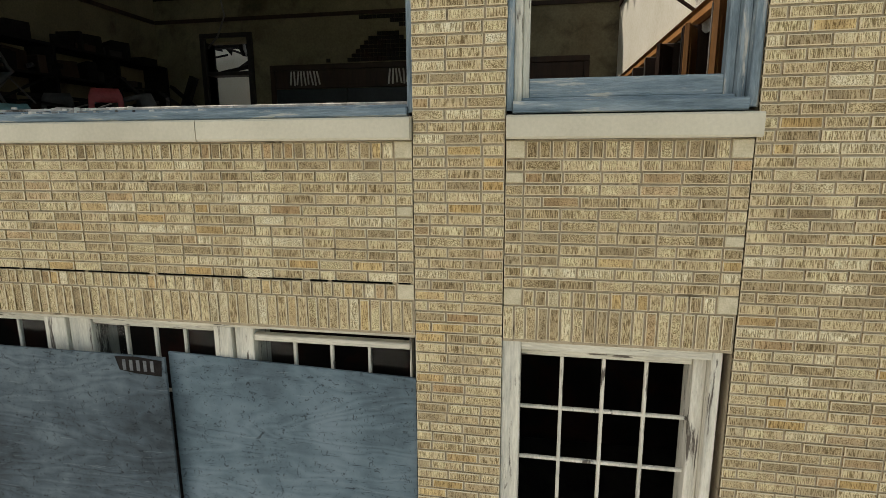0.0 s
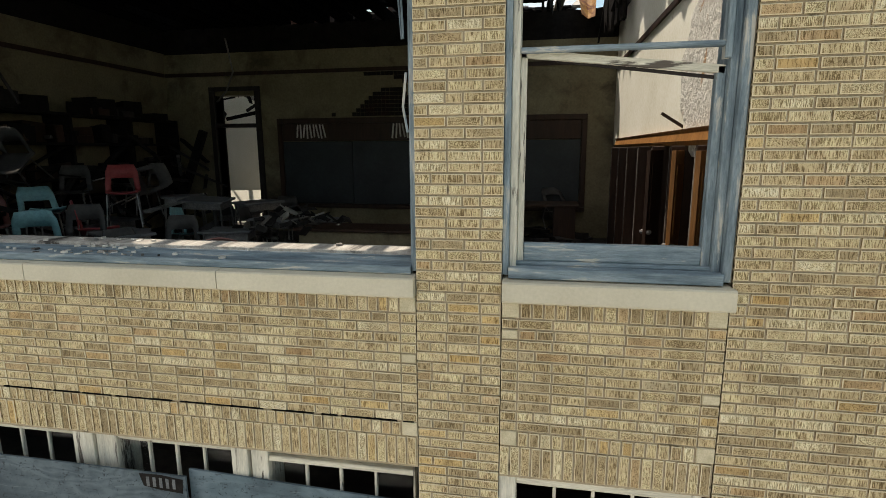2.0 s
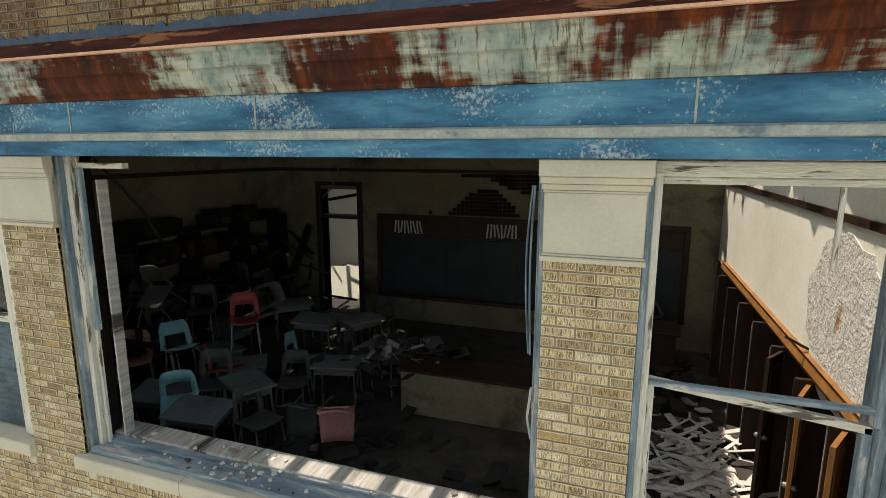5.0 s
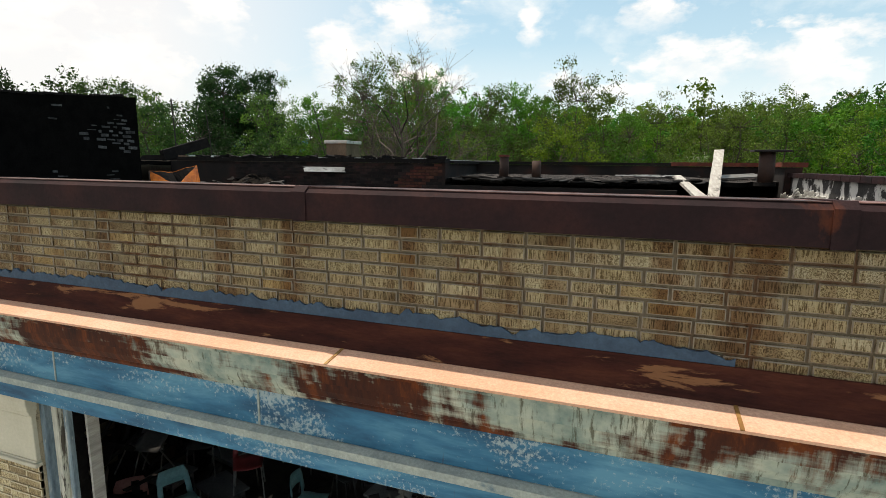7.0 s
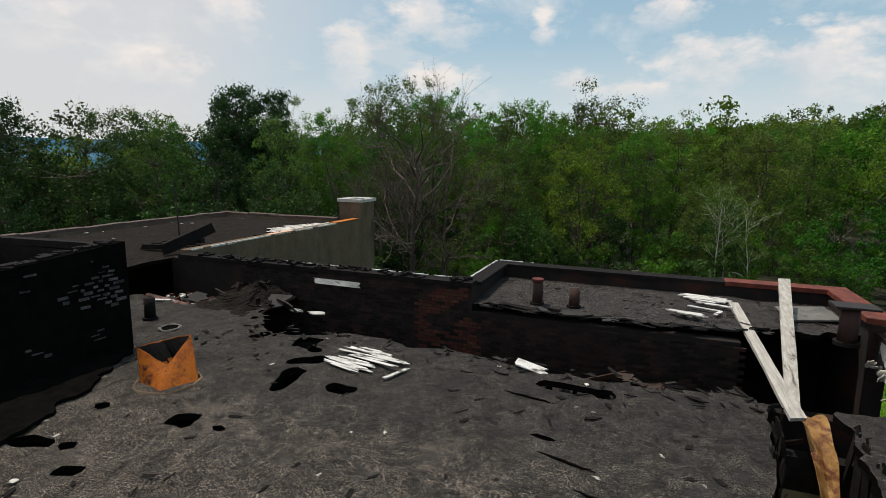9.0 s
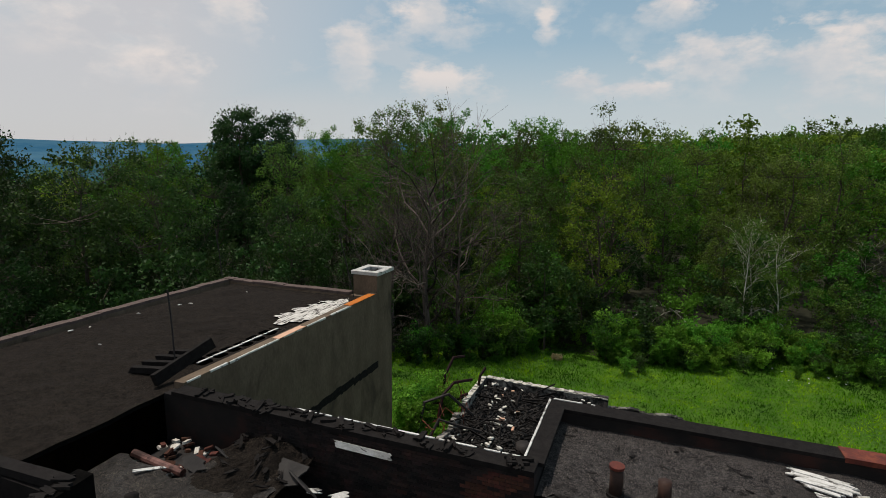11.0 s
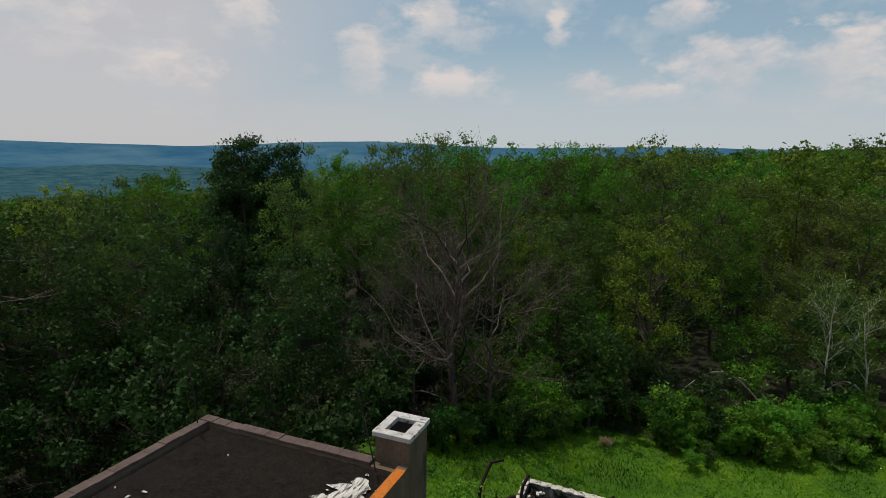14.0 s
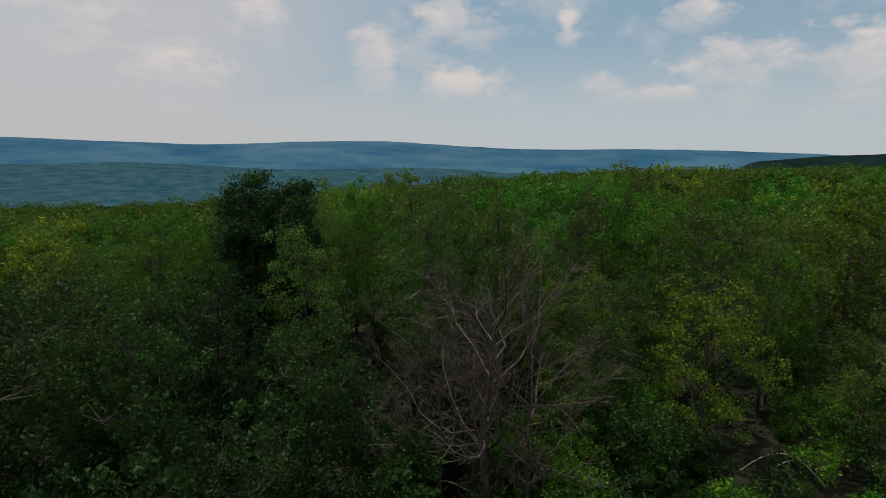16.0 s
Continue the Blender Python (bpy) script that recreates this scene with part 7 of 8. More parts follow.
# ---- burnt outbuilding on the lawn ----
random.seed(44)


def make_ruin():
    thing("ruin_floor", Shape().box(-13.2, -0.4, 26.5, 38.0, -0.1, 0.32), "dark_debris", "blackened floor slab of the burnt outbuilding", "floor", kind="structure")
    thing("ruin_floor_patch", Shape().box(-5.1, -1.1, 28.5, 37.2, 0.324, 0.34), "tan_floor", "ochre bare floor patch", "floor", kind="structure")
    s = Shape()
    for i in range(40):
        x = -13.3 + 12.6 * i / 40
        h = 1.0 if x < -5.2 else 0.42 + 0.3 * noise.noise(Vector((x * 0.9, 0, 0)))
        s.chamfer(x, x + 0.31, 37.9, 38.2, -0.1, h, 0.02)
    thing("ruin_wall_rear", s, "soot_block", "low sooty block wall of the burnt outbuilding", "wall", kind="structure")
    s = Shape()
    for i in range(34):
        y = 27 + 11 * i / 34
        h = 1.1 if y > 33.4 else 0.7 + 0.5 * noise.noise(Vector((0, y * 0.8, 3)))
        s.chamfer(-13.5, -13.2, y, y + 0.31, -0.1, h, 0.02)
    for i in range(30):
        y = 28 + 9.6 * i / 30
        s.chamfer(-0.6 + 0.25 * noise.noise(Vector((y, 0, 0))), -0.2, y, y + 0.31, -0.1, 0.35 + 0.25 * noise.noise(Vector((1, y * 0.8, 3))), 0.02)
    thing("ruin_wall_side", s, "soot_block", "broken side walls of the burnt outbuilding", "wall", kind="structure")
    for i in range(26):
        x = -13.2 + 0.31 * i
        s = Shape().chamfer(x, x + 0.30, 37.86, 38.24, 1.0 + 0.02 * math.sin(i * 1.7) - 0.006 * i, 1.08 - 0.006 * i + 0.03 * math.sin(i * 2.9), 0.015)
        thing("wall_cap_block", s, "pale_cap", "pale cap block on the ruin's rear wall", "block", group="pale cap blocks")
    for i in range(9):
        y = 33.6 + 0.48 * i
        s = Shape().chamfer(-13.52, -13.18, y, y + rnd(0.3, 0.46), 1.1, 1.17, 0.015)
        thing("wall_cap_block", s, "pale_cap", "pale cap block on the ruin's side wall", "block", group="pale cap blocks")
    # heaps of charred rubble: many lumps in one mesh
    s = Shape()
    for i in range(5200):
        x, y = rnd(-13.1, -5.2), rnd(27, 37.8)
        h = 0.3 + 0.5 * max(0, noise.noise(Vector((x * 0.5, y * 0.5, 7)))) + 0.25 * rnd(0, 1)
        a = rnd(0.03, 0.11)
        s.box(-a * rnd(1, 2.6), a, -a * rnd(0.3, 0.9), a * rnd(0.2, 0.6), -0.04, rnd(0.02, 0.06), pose(x, y, h, rnd(-35, 35), rnd(-35, 35), rnd(0, 180)))
    for i in range(1400):
        x, y = random.choice((rnd(-5.2, -4.6), rnd(-1.5, -0.5), rnd(-5, -0.8))), rnd(27, 37.8)
        a = rnd(0.02, 0.08)
        s.box(-a, a, -a * 0.5, a * 0.5, 0, 0.08, pose(x, y, 0.33, rnd(-35, 35), rnd(-35, 35), rnd(0, 180)))
    thing("charred_rubble", s, "dark_debris", "heaped charred rubble inside the burnt outbuilding", "rubble", kind="stuff")
    for i in range(80):
        x, y = rnd(-13.0, -5.5) if i > 48 else rnd(-13, -10.5), rnd(27.5, 37.6)
        a = rnd(0.05, 0.17)
        s = Shape().chamfer(-a, a, -a * rnd(0.3, 0.8), a * rnd(0.3, 0.7), 0, rnd(0.03, 0.12), 0.01, pose(x, y, 0.62 + 0.5 * max(0, noise.noise(Vector((x * 0.5, y * 0.5, 7)))), rnd(-20, 20), rnd(-20, 20), rnd(0, 180)))
        thing("block_piece", s, "debris" if i % 9 else "peach_rust", "pale broken block lying on charred rubble", "rubble", group="pale blocks in the ruin")
    for i in range(80):
        a = Vector((rnd(-13.0, -6.0), rnd(28, 37.5), rnd(0.6, 1.0)))
        beam("charred_timber", a, a + Vector((rnd(-1.8, 1.8), rnd(-1.8, 1.8), rnd(-0.2, 0.5))), rnd(0.04, 0.11), rnd(0.04, 0.10), "char", "charred timber lying across the ruin", "timber", "charred timbers")
    beam("charred_timber", (-5.3, 29.5, 0.5), (-5.25, 37.6, 0.75), 0.2, 0.2, "char", "charred beam between the two floors", "timber", "charred timbers")
    # twisted steel at the west end
    for pts in ([(-15.2, 34.5, 0), (-15.2, 35.0, 2.0), (-14.9, 35.8, 3.0), (-14.4, 36.5, 2.9)], [(-14.5, 32.0, 0), (-14.4, 32.6, 1.8), (-14.0, 33.5, 2.3), (-13.2, 34.6, 2.2)],
                [(-15.0, 30.0, 0.1), (-14.7, 30.5, 2.2), (-13.5, 31.2, 2.6), (-12.3, 32.0, 1.2)], [(-13.3, 36.0, 0.5), (-13.2, 36.3, 1.8), (-13.0, 36.8, 2.2)],
                [(-16.0, 31.5, 0), (-15.5, 32.5, 1.0), (-14.6, 33.6, 0.9), (-13.4, 34.4, 1.3)], [(-14.2, 29.0, 0.0), (-13.6, 30.0, 1.6), (-12.6, 30.6, 1.1), (-11.5, 31.2, 0.7)]):
        thing("twisted_beam", Shape().tube(pts, 0.095, 5), random.choice(("dark_rust", "iron")), "twisted rusted steel beam of the burnt outbuilding", "steel beam", group="twisted beams")
    for i in range(14):
        a = Vector((rnd(-15, -12.5), rnd(29, 36), 0.3))
        b = a + Vector((rnd(-0.6, 0.6), rnd(-0.8, 0.8), rnd(0.8, 2.0)))
        c = b + Vector((rnd(-0.9, 0.9), rnd(-0.9, 0.9), rnd(-0.8, 0.3)))
        thing("bent_rod", Shape().tube([a, b, c], 0.025, 5), "rust_metal", "bent rusty rod sticking out of the ruin", "rod", group="bent rods")
    t = thing("burnt_barrel", label="black burnt barrel in the ruin", category="barrel")
    part("drum", Shape().tube([(-8.8, 29.8, 0.4), (-8.75, 29.85, 1.25)], 0.42, 16), "iron", t, smooth=True)


M["pale_cap"] = surface("pale_weathered_concrete_cap", ((0.38, 0.36, 0.31), (0.56, 0.53, 0.47)), 4, 0.9, fine=30, stain=((0.10, 0.085, 0.07), 3, 0.56, 0.64))
make_ruin()

# ---- trees ----
def leaves_mesh(name, centres, spread, count, size, mat, seed, flat=0.6, facing=None):
    """Many small three-cornered leaf blades scattered round the given twig ends, turned loosely outwards and up."""
    rng = np.random.default_rng(seed)
    c = np.repeat(np.array(centres), count, axis=0)
    n = len(c)
    d = rng.normal(size=(n, 3))
    d /= np.linalg.norm(d, axis=1)[:, None]
    r = spread * rng.uniform(0.15, 1.0, (n, 1)) ** 0.6
    p = c + d * r * np.array([1, 1, flat])
    nor = rng.normal(size=(n, 3)) * 0.6 + np.array([0, 0, 0.15])
    nor += d * 0.5 if facing is None else facing
    nor /= np.linalg.norm(nor, axis=1)[:, None]
    a = np.cross(nor, rng.normal(size=(n, 3)))
    a /= np.linalg.norm(a, axis=1)[:, None] + 1e-9
    b = np.cross(a, nor)
    s = size * rng.uniform(0.6, 1.35, (n, 1))
    v = np.empty((n, 3, 3))
    v[:, 0] = p - a * s
    v[:, 1], v[:, 2] = p + a * s * 0.6 + b * s * 0.62, p + a * s * 0.6 - b * s * 0.62
    me = bpy.data.meshes.new(name)
    me.vertices.add(3 * n)
    me.vertices.foreach_set("co", v.reshape(-1))
    me.loops.add(3 * n)
    me.loops.foreach_set("vertex_index", np.arange(3 * n))
    me.polygons.add(n)
    me.polygons.foreach_set("loop_start", np.arange(0, 3 * n, 3))
    me.materials.append(M[mat])
    me.update(calc_edges=True)
    return me


def grow(seed, height, crown_r, base, limbs, twigs, r0, lean=0.0, up=0.5, wander=0.25, sub=3):
    """A branching skeleton: tubes for trunk, limbs and twigs; returns the shape and the twig ends."""
    rg = random.Random(seed)
    s, boughs, ends = Shape(), Shape(), []
    n = 7
    trunk = []
    dx, dy = rg.uniform(-1, 1) * lean, rg.uniform(-1, 1) * lean
    for i in range(n):
        q = i / (n - 1)
        trunk.append(Vector((dx * q * height + rg.uniform(-1, 1) * wander * q, dy * q * height + rg.uniform(-1, 1) * wander * q, q * height * 0.9)))
    s.tube(trunk, [r0 * (1 - 0.88 * i / (n - 1)) for i in range(n)], 7)
    for k in range(limbs):
        q = base + (0.97 - base) * (k + rg.random()) / limbs
        i = min(int(q * (n - 1)), n - 2)
        o = trunk[i].lerp(trunk[i + 1], q * (n - 1) - i)
        a = k * 2.4 + rg.uniform(-0.5, 0.5)
        prof = math.sin(math.pi * min(1, 0.08 + 0.92 * (1 - (q - base) / (1.02 - base)))) ** 0.7
        ln = crown_r * (0.12 + 0.98 * prof) * rg.uniform(0.7, 1.15)
        d = Vector((math.cos(a), math.sin(a), up + rg.uniform(-0.2, 0.5))).normalized()
        pts = [o]
        for j in range(4):
            d = (d + Vector((rg.uniform(-1, 1), rg.uniform(-1, 1), rg.uniform(-0.6, 0.9))) * wander).normalized()
            pts.append(pts[-1] + d * ln / 4)
        rr = r0 * 0.38 * (1 - 0.6 * q)
        boughs.tube(pts, [rr * (1 - 0.8 * j / 4) for j in range(5)], 5, caps=False)
        for t in range(twigs):
            f = rg.uniform(0.3, 1.0) * 4
            j = min(int(f), 3)
            o2 = pts[j].lerp(pts[j + 1], f - j)
            d2 = (d + Vector((rg.uniform(-1, 1), rg.uniform(-1, 1), rg.uniform(-0.5, 1.0))) * 1.1).normalized()
            l2 = ln * rg.uniform(0.18, 0.42)
            mid = o2 + d2 * l2 * 0.5 + Vector((0, 0, 0.08 * l2))
            e = o2 + d2 * l2
            boughs.tube([o2, mid, e], [max(rr * 0.3, 0.012), max(rr * 0.2, 0.010), 0.008], 3, caps=False)
            ends.append(tuple(mid))
            ends.append(tuple(e))
            for u in range(sub):
                d3 = (d2 + Vector((rg.uniform(-1, 1), rg.uniform(-1, 1), rg.uniform(-0.6, 0.8)))).normalized()
                e3 = mid.lerp(e, rg.random()) + d3 * l2 * rg.uniform(0.3, 0.7)
                boughs.tube([mid.lerp(e, rg.random() * 0.5), e3], [max(rr * 0.14, 0.009), 0.007], 3, caps=False)
                ends.append(tuple(e3))
    return s, boughs, ends


def tree_kind(name, seed, height, crown_r, base, limbs, twigs, r0, leaf, count, size, spread, bark="bark", label="", sub=2, **kw):
    s, boughs, ends = grow(seed, height, crown_r, base, limbs, twigs, r0, sub=sub, **kw)
    t = thing(name, label=label, category="tree")
    part("trunk", s, bark, t)
    part("branchwork", boughs, bark, t)
    if count:
        ob = new("crown", leaves_mesh("crown", ends, spread, count, size, leaf, seed))
        ob.parent = t
    return t


def crowned(name, seed, height, crown_r, base, lumps, leaf, leaves, size, label, r0=0.25, lump=0.62, limbs=9, spurs=2, heads_n=20):
    """A tree of upswept limbs that carry many small leaf sprays in an uneven, open crown."""
    rg = random.Random(seed)
    s, boughs = Shape(), Shape()
    n = 7
    trunk = [Vector((rg.uniform(-0.4, 0.4) * q, rg.uniform(-0.4, 0.4) * q, height * 0.80 * q)) for q in [i / (n - 1) for i in range(n)]]
    s.tube(trunk, [r0 * (1 - 0.86 * i / (n - 1)) for i in range(n)], 6)
    nodes = [trunk[i] for i in range(2, n)]
    for k in range(limbs):
        q = max(0.14, base) + (0.72 - max(0.14, base)) * (k + rg.random()) / limbs
        i = min(int(q * (n - 1)), n - 2)
        o = trunk[i].lerp(trunk[i + 1], q * (n - 1) - i)
        az = k * 2.39996 + rg.uniform(-0.4, 0.4)
        reach = crown_r * rg.uniform(0.55, 0.85)
        rise = height * (0.16 + 0.16 * rg.random()) * (1.15 - q * 0.5)
        pts = [o]
        for j in range(1, 6):
            f = j / 5
            pts.append(o + Vector((math.cos(az) * reach * f ** 0.85 + rg.uniform(-0.15, 0.15), math.sin(az) * reach * f ** 0.85 + rg.uniform(-0.15, 0.15), rise * f ** 1.25)))
        rr = r0 * 0.42 * (1 - 0.6 * q)
        boughs.tube(pts, [rr * (1 - 0.85 * j / 5) for j in range(6)], 4, caps=False)
        nodes += pts[2:]
    rows, heads = [], []
    mid, half = height * (base + 0.52 * (1 - base)), height * (1 - base) * 0.5
    for k in range(heads_n):
        u = 1 - 2 * (k + 0.5) / heads_n
        a = k * 2.39996 + rg.uniform(-0.5, 0.5)
        w = math.sqrt(max(0.0, 1 - u * u)) ** 0.75
        r = crown_r * w * rg.uniform(0.50, 0.85)
        heads.append((Vector((r * math.cos(a), r * math.sin(a), mid + half * 0.76 * u + rg.uniform(-0.05, 0.05) * height)), crown_r * rg.uniform(0.34, 0.50) * (1.25 if u > 0.75 else 1.0)))
    for k in range(lumps):
        o, hr = heads[k % heads_n]
        d = Vector((rg.gauss(0, 1), rg.gauss(0, 1), rg.gauss(0.35, 0.9))).normalized()
        c = o + d * hr * (0.45 + 0.55 * rg.random() ** 0.6)
        c.z = min(c.z, height * 0.985)
        lr = lump * rg.uniform(0.6, 1.35)
        rows.append((c, lr))
        o = min(nodes, key=lambda v: (v - c).length + (3.0 if v.z > c.z else 0.0))
        m1 = o.lerp(c, 0.55) + Vector((rg.uniform(-0.2, 0.2), rg.uniform(-0.2, 0.2), rg.uniform(-0.25, 0.05)))
        boughs.tube([o, m1, c], [r0 * 0.13, r0 * 0.08, r0 * 0.03], 3, caps=False)
        for t in range(spurs):
            d = Vector((rg.uniform(-0.7, 0.7), rg.uniform(-0.7, 0.7), rg.uniform(0.2, 1))).normalized()
            boughs.tube([m1.lerp(c, rg.uniform(0.5, 1.0)), c + d * lr * rg.uniform(0.9, 1.5)], [r0 * 0.045, r0 * 0.02], 3, caps=False)
    rng = np.random.default_rng(seed)
    per = leaves // lumps
    pts, outs = [], []
    for c, lr in rows:
        d = rng.normal(size=(per, 3))
        d /= np.linalg.norm(d, axis=1)[:, None]
        rad = lr * rng.uniform(0.1, 1.0, (per, 1)) ** 0.5 * (1 + 0.18 * rng.normal(size=(per, 1)))
        pts.append(np.array(c) + d * rad * np.array([1, 1, 0.9]))
        outs.append(d * np.array([0.7, 0.7, 0.35]))
    t = thing(name, label=label, category="tree")
    part("trunk", s, "bark", t)
    part("branchwork", boughs, "bark", t)
    ob = new("crown", leaves_mesh("crown", np.concatenate(pts), 0.10, 1, size, leaf, seed, facing=np.concatenate(outs)))
    ob.parent = t
    return t


KINDS = {
    "green": [crowned("broadleaf_tree", 11 + i, 20.5, 4.5, 0.16, 150, "leaf_green", 12000, 0.135, "tall broadleaf tree in full fresh green leaf", lump=0.80) for i in range(3)],
    "olive": [crowned("budding_tree", 31 + i, 20, 4.3, 0.16, 150, "leaf_olive", 8600, 0.125, "tree with thin olive-green budding leaves", lump=0.78, spurs=4) for i in range(3)],
    "yellow": [crowned("spring_tree", 51 + i, 18, 4.8, 0.22, 130, "leaf_yellow", 6200, 0.135, "tree with sparse yellow-green spring leaves", lump=0.72, spurs=4) for i in range(2)],
    "dark": [crowned("dense_tree", 61, 20.6, 2.7, 0.10, 150, "leaf_deep", 13500, 0.15, "dense upright dark green tree", lump=0.85, heads_n=17)],
    # Darker leaves here carry the shade of the wood's western edge.
    "deep": [crowned("shaded_tree", 141 + i, 17, 4.4, 0.06, 140, "leaf_dark", 9600, 0.14, "dense tree at the wood's edge, leaf colour darkened for shade", lump=0.80) for i in range(2)],
    "bare": [tree_kind("bare_tree", 71 + i, 15.5, 7.4, 0.12, 24, 10, 0.32, "leaf_brown", 1, 0.05, 0.35, bark="pale_bark", label="almost bare grey-brown tree with tangled branches", up=0.45, wander=0.5, sub=5) for i in range(2)],
    "birch": [tree_kind("birch_tree", 81 + i, 13, 2.6, 0.3, 13, 7, 0.10, "leaf_olive", 5, 0.10, 0.6, bark="birch_bark", label="slim pale-barked birch leaning over the lawn edge", lean=0.20, up=0.9) for i in range(2)],
    "far": [crowned("woodland_tree", 91 + i, 20, 4.8, 0.16, 64, ("leaf_green", "leaf_olive", "leaf_yellow", "leaf_green")[i], 2560, 0.27, "tall woodland tree in spring leaf", lump=1.1, spurs=0, limbs=6, heads_n=20) for i in range(4)],
    "low": [crowned("understory_tree", 121 + i, 8.5, 3.3, 0.04, 44, ("leaf_dark", "leaf_olive", "leaf_green")[i], 2640, 0.145, "low leafy understory tree", r0=0.10, lump=0.70, limbs=5, spurs=1, heads_n=11) for i in range(3)],
    "bush": [tree_kind("bush", 101 + i, 4.2, 2.2, 0.02, 12, 5, 0.05, ("leaf_dark", "leaf_green")[i], 5, 0.165, 0.55, label="dense bush at the wood's edge", up=0.9, sub=1) for i in range(2)],
    "fresh": [tree_kind("leafy_shrub", 111 + i, 2.4, 1.7, 0.02, 12, 5, 0.03, "leaf_fresh", 7, 0.125, 0.4, label="bright green leafy shrub at the lawn's edge", up=1.2, sub=1) for i in range(2)],
}
FIRST = set()


def plant(kind, x, y, scale=1.0, rot=None, pick=None, tall=1.0):
    opts = KINDS[kind]
    t = opts[pick if pick is not None else random.randrange(len(opts))]
    m = Matrix.LocRotScale((x, y, ground_height(x, y) - 0.1), Euler((0, 0, rnd(0, 6.28) if rot is None else rot)), (scale, scale, scale * tall))
    if t.name not in FIRST:
        FIRST.add(t.name)
        t.matrix_basis = m
        return t
    q = t.scale
    return copy_thing(t, m @ Matrix.Diagonal((1 / q[0], 1 / q[1], 1 / q[2], 1)))


NAMED = [("bare", -20.0, 43.0, 1.05, 0), ("dark", -47.5, 53.0, 1.13, 0), ("dark", -43.6, 54.0, 1.08, 0), ("dark", -50.5, 55.0, 1.05, 0), ("bare", -22.8, 42.3, 0.72, 1), ("bare", -17.6, 44.2, 0.78, 1), ("yellow", -48.0, 42.5, 1.0, 0), ("green", -15.7, 85, 1.05, 1), ("olive", 1.5, 77, 1.0, 0),
         ("olive", -13.8, 64, 0.66, 1), ("birch", 4.5, 54.5, 0.9, 0), ("birch", 7.5, 54.5, 0.85, 1), ("deep", -29, 31, 0.62, 1), ("olive", 3.5, 60, 0.62, 0), ("bare", -25.0, 48.0, 0.8, 1),
         ("olive", -28, 52, 1.06, 1), ("olive", -24, 57, 1.08, 2), ("green", -25.5, 64, 1.1, 0), ("low", -29.5, 27.5, 1.2, 0), ("low", -26.5, 36, 0.9, 0), ("birch", 5.8, 56.5, 0.9, 1),
         ("deep", -40, 29, 0.98, 0), ("deep", -45, 25.5, 1.04, 1), ("deep", -37.5, 33, 0.92, 1), ("deep", -51, 30, 1.08, 0), ("olive", -43, 34, 0.85, 1)]
SPOTS = []


def clear(x, y, gap):
    return all((x - a) ** 2 + (y - b) ** 2 > gap * gap for a, b in SPOTS)


random.seed(77)
for kind, x, y, sc, pk in NAMED:
    plant(kind, x, y, sc, pick=pk)
    SPOTS.append((x, y))


def in_view(x, y, far):
    d = math.hypot(x + 8, y - 14)
    return d < far and -72 < math.degrees(math.atan2(x + 6, y - 6)) < 32


def low_west(x):
    return 1 - 0.06 * max(0.0, min(1.0, (-x - 28) / 40))


def make_wood():
    """Tall trees, spaced unevenly, the near ones with finer leaves."""
    for tries in range(6500):
        x, y = rnd(-125, 70), rnd(2, 160)
        if not in_wood(x, y) or not in_view(x, y, 138):
            continue
        d = math.hypot(x + 8, y - 14)
        if not clear(x, y, 6.2 if d < 72 else 6.9):
            continue
        SPOTS.append((x, y))
        r = random.random()
        edge = not in_wood(x, y - 6) or (x < -20 and y < 40 and not in_wood(x + 6, y))
        if d < 72:
            kind = "low" if edge and r < 0.45 else ("olive" if r < 0.45 else "green" if r < 0.86 else "olive" if r < 0.88 else "yellow" if r < 0.96 else "birch")
            # Western trees take the kind with shade put into its leaf colour.
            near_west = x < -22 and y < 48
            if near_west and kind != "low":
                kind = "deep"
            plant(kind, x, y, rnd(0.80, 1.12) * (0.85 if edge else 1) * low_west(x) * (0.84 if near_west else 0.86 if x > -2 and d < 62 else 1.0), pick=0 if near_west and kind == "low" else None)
        else:
            plant("far", x, y, rnd(0.82, 1.14) * low_west(x))


make_wood()


def make_far_wood():
    """The wood beyond: crowns of leaf clumps standing on the slope, in one mesh."""
    rng = np.random.default_rng(12)
    pts, outs = [], []
    for tries in range(5200):
        x, y = rnd(-260, 140), rnd(20, 330)
        d = math.hypot(x + 8, y - 14)
        if d < 134 or d > 250 or not -72 < math.degrees(math.atan2(x + 6, y - 6)) < 34:
            continue
        r, h = rnd(3.6, 5.4), rnd(16.5, 20.5)
        k = 200
        u = rng.normal(size=(k, 3))
        u /= np.linalg.norm(u, axis=1)[:, None]
        u[:, 2] = np.abs(u[:, 2])
        lump = 1 + 0.22 * np.sin(u[:, :1] * 7 + x) * np.sin(u[:, 1:2] * 6 + y)
        pts.append(np.array((x, y, ground_height(x, y) + h - 4.5)) + u * lump * np.array((r, r, 4.5)))
        outs.append(u)
    me = leaves_mesh("far_wood", np.concatenate(pts), 0.3, 1, 0.44, "leaf_far", 12, facing=np.concatenate(outs))
    tagged(new("far_wood", me), "unbroken spring-green woodland canopy beyond the lawn", "woods", kind="stuff")


M["leaf_far"] = leafy("far_canopy_leaves", (0.026, 0.074, 0.006), (0.105, 0.205, 0.015), 0.4)
make_far_wood()


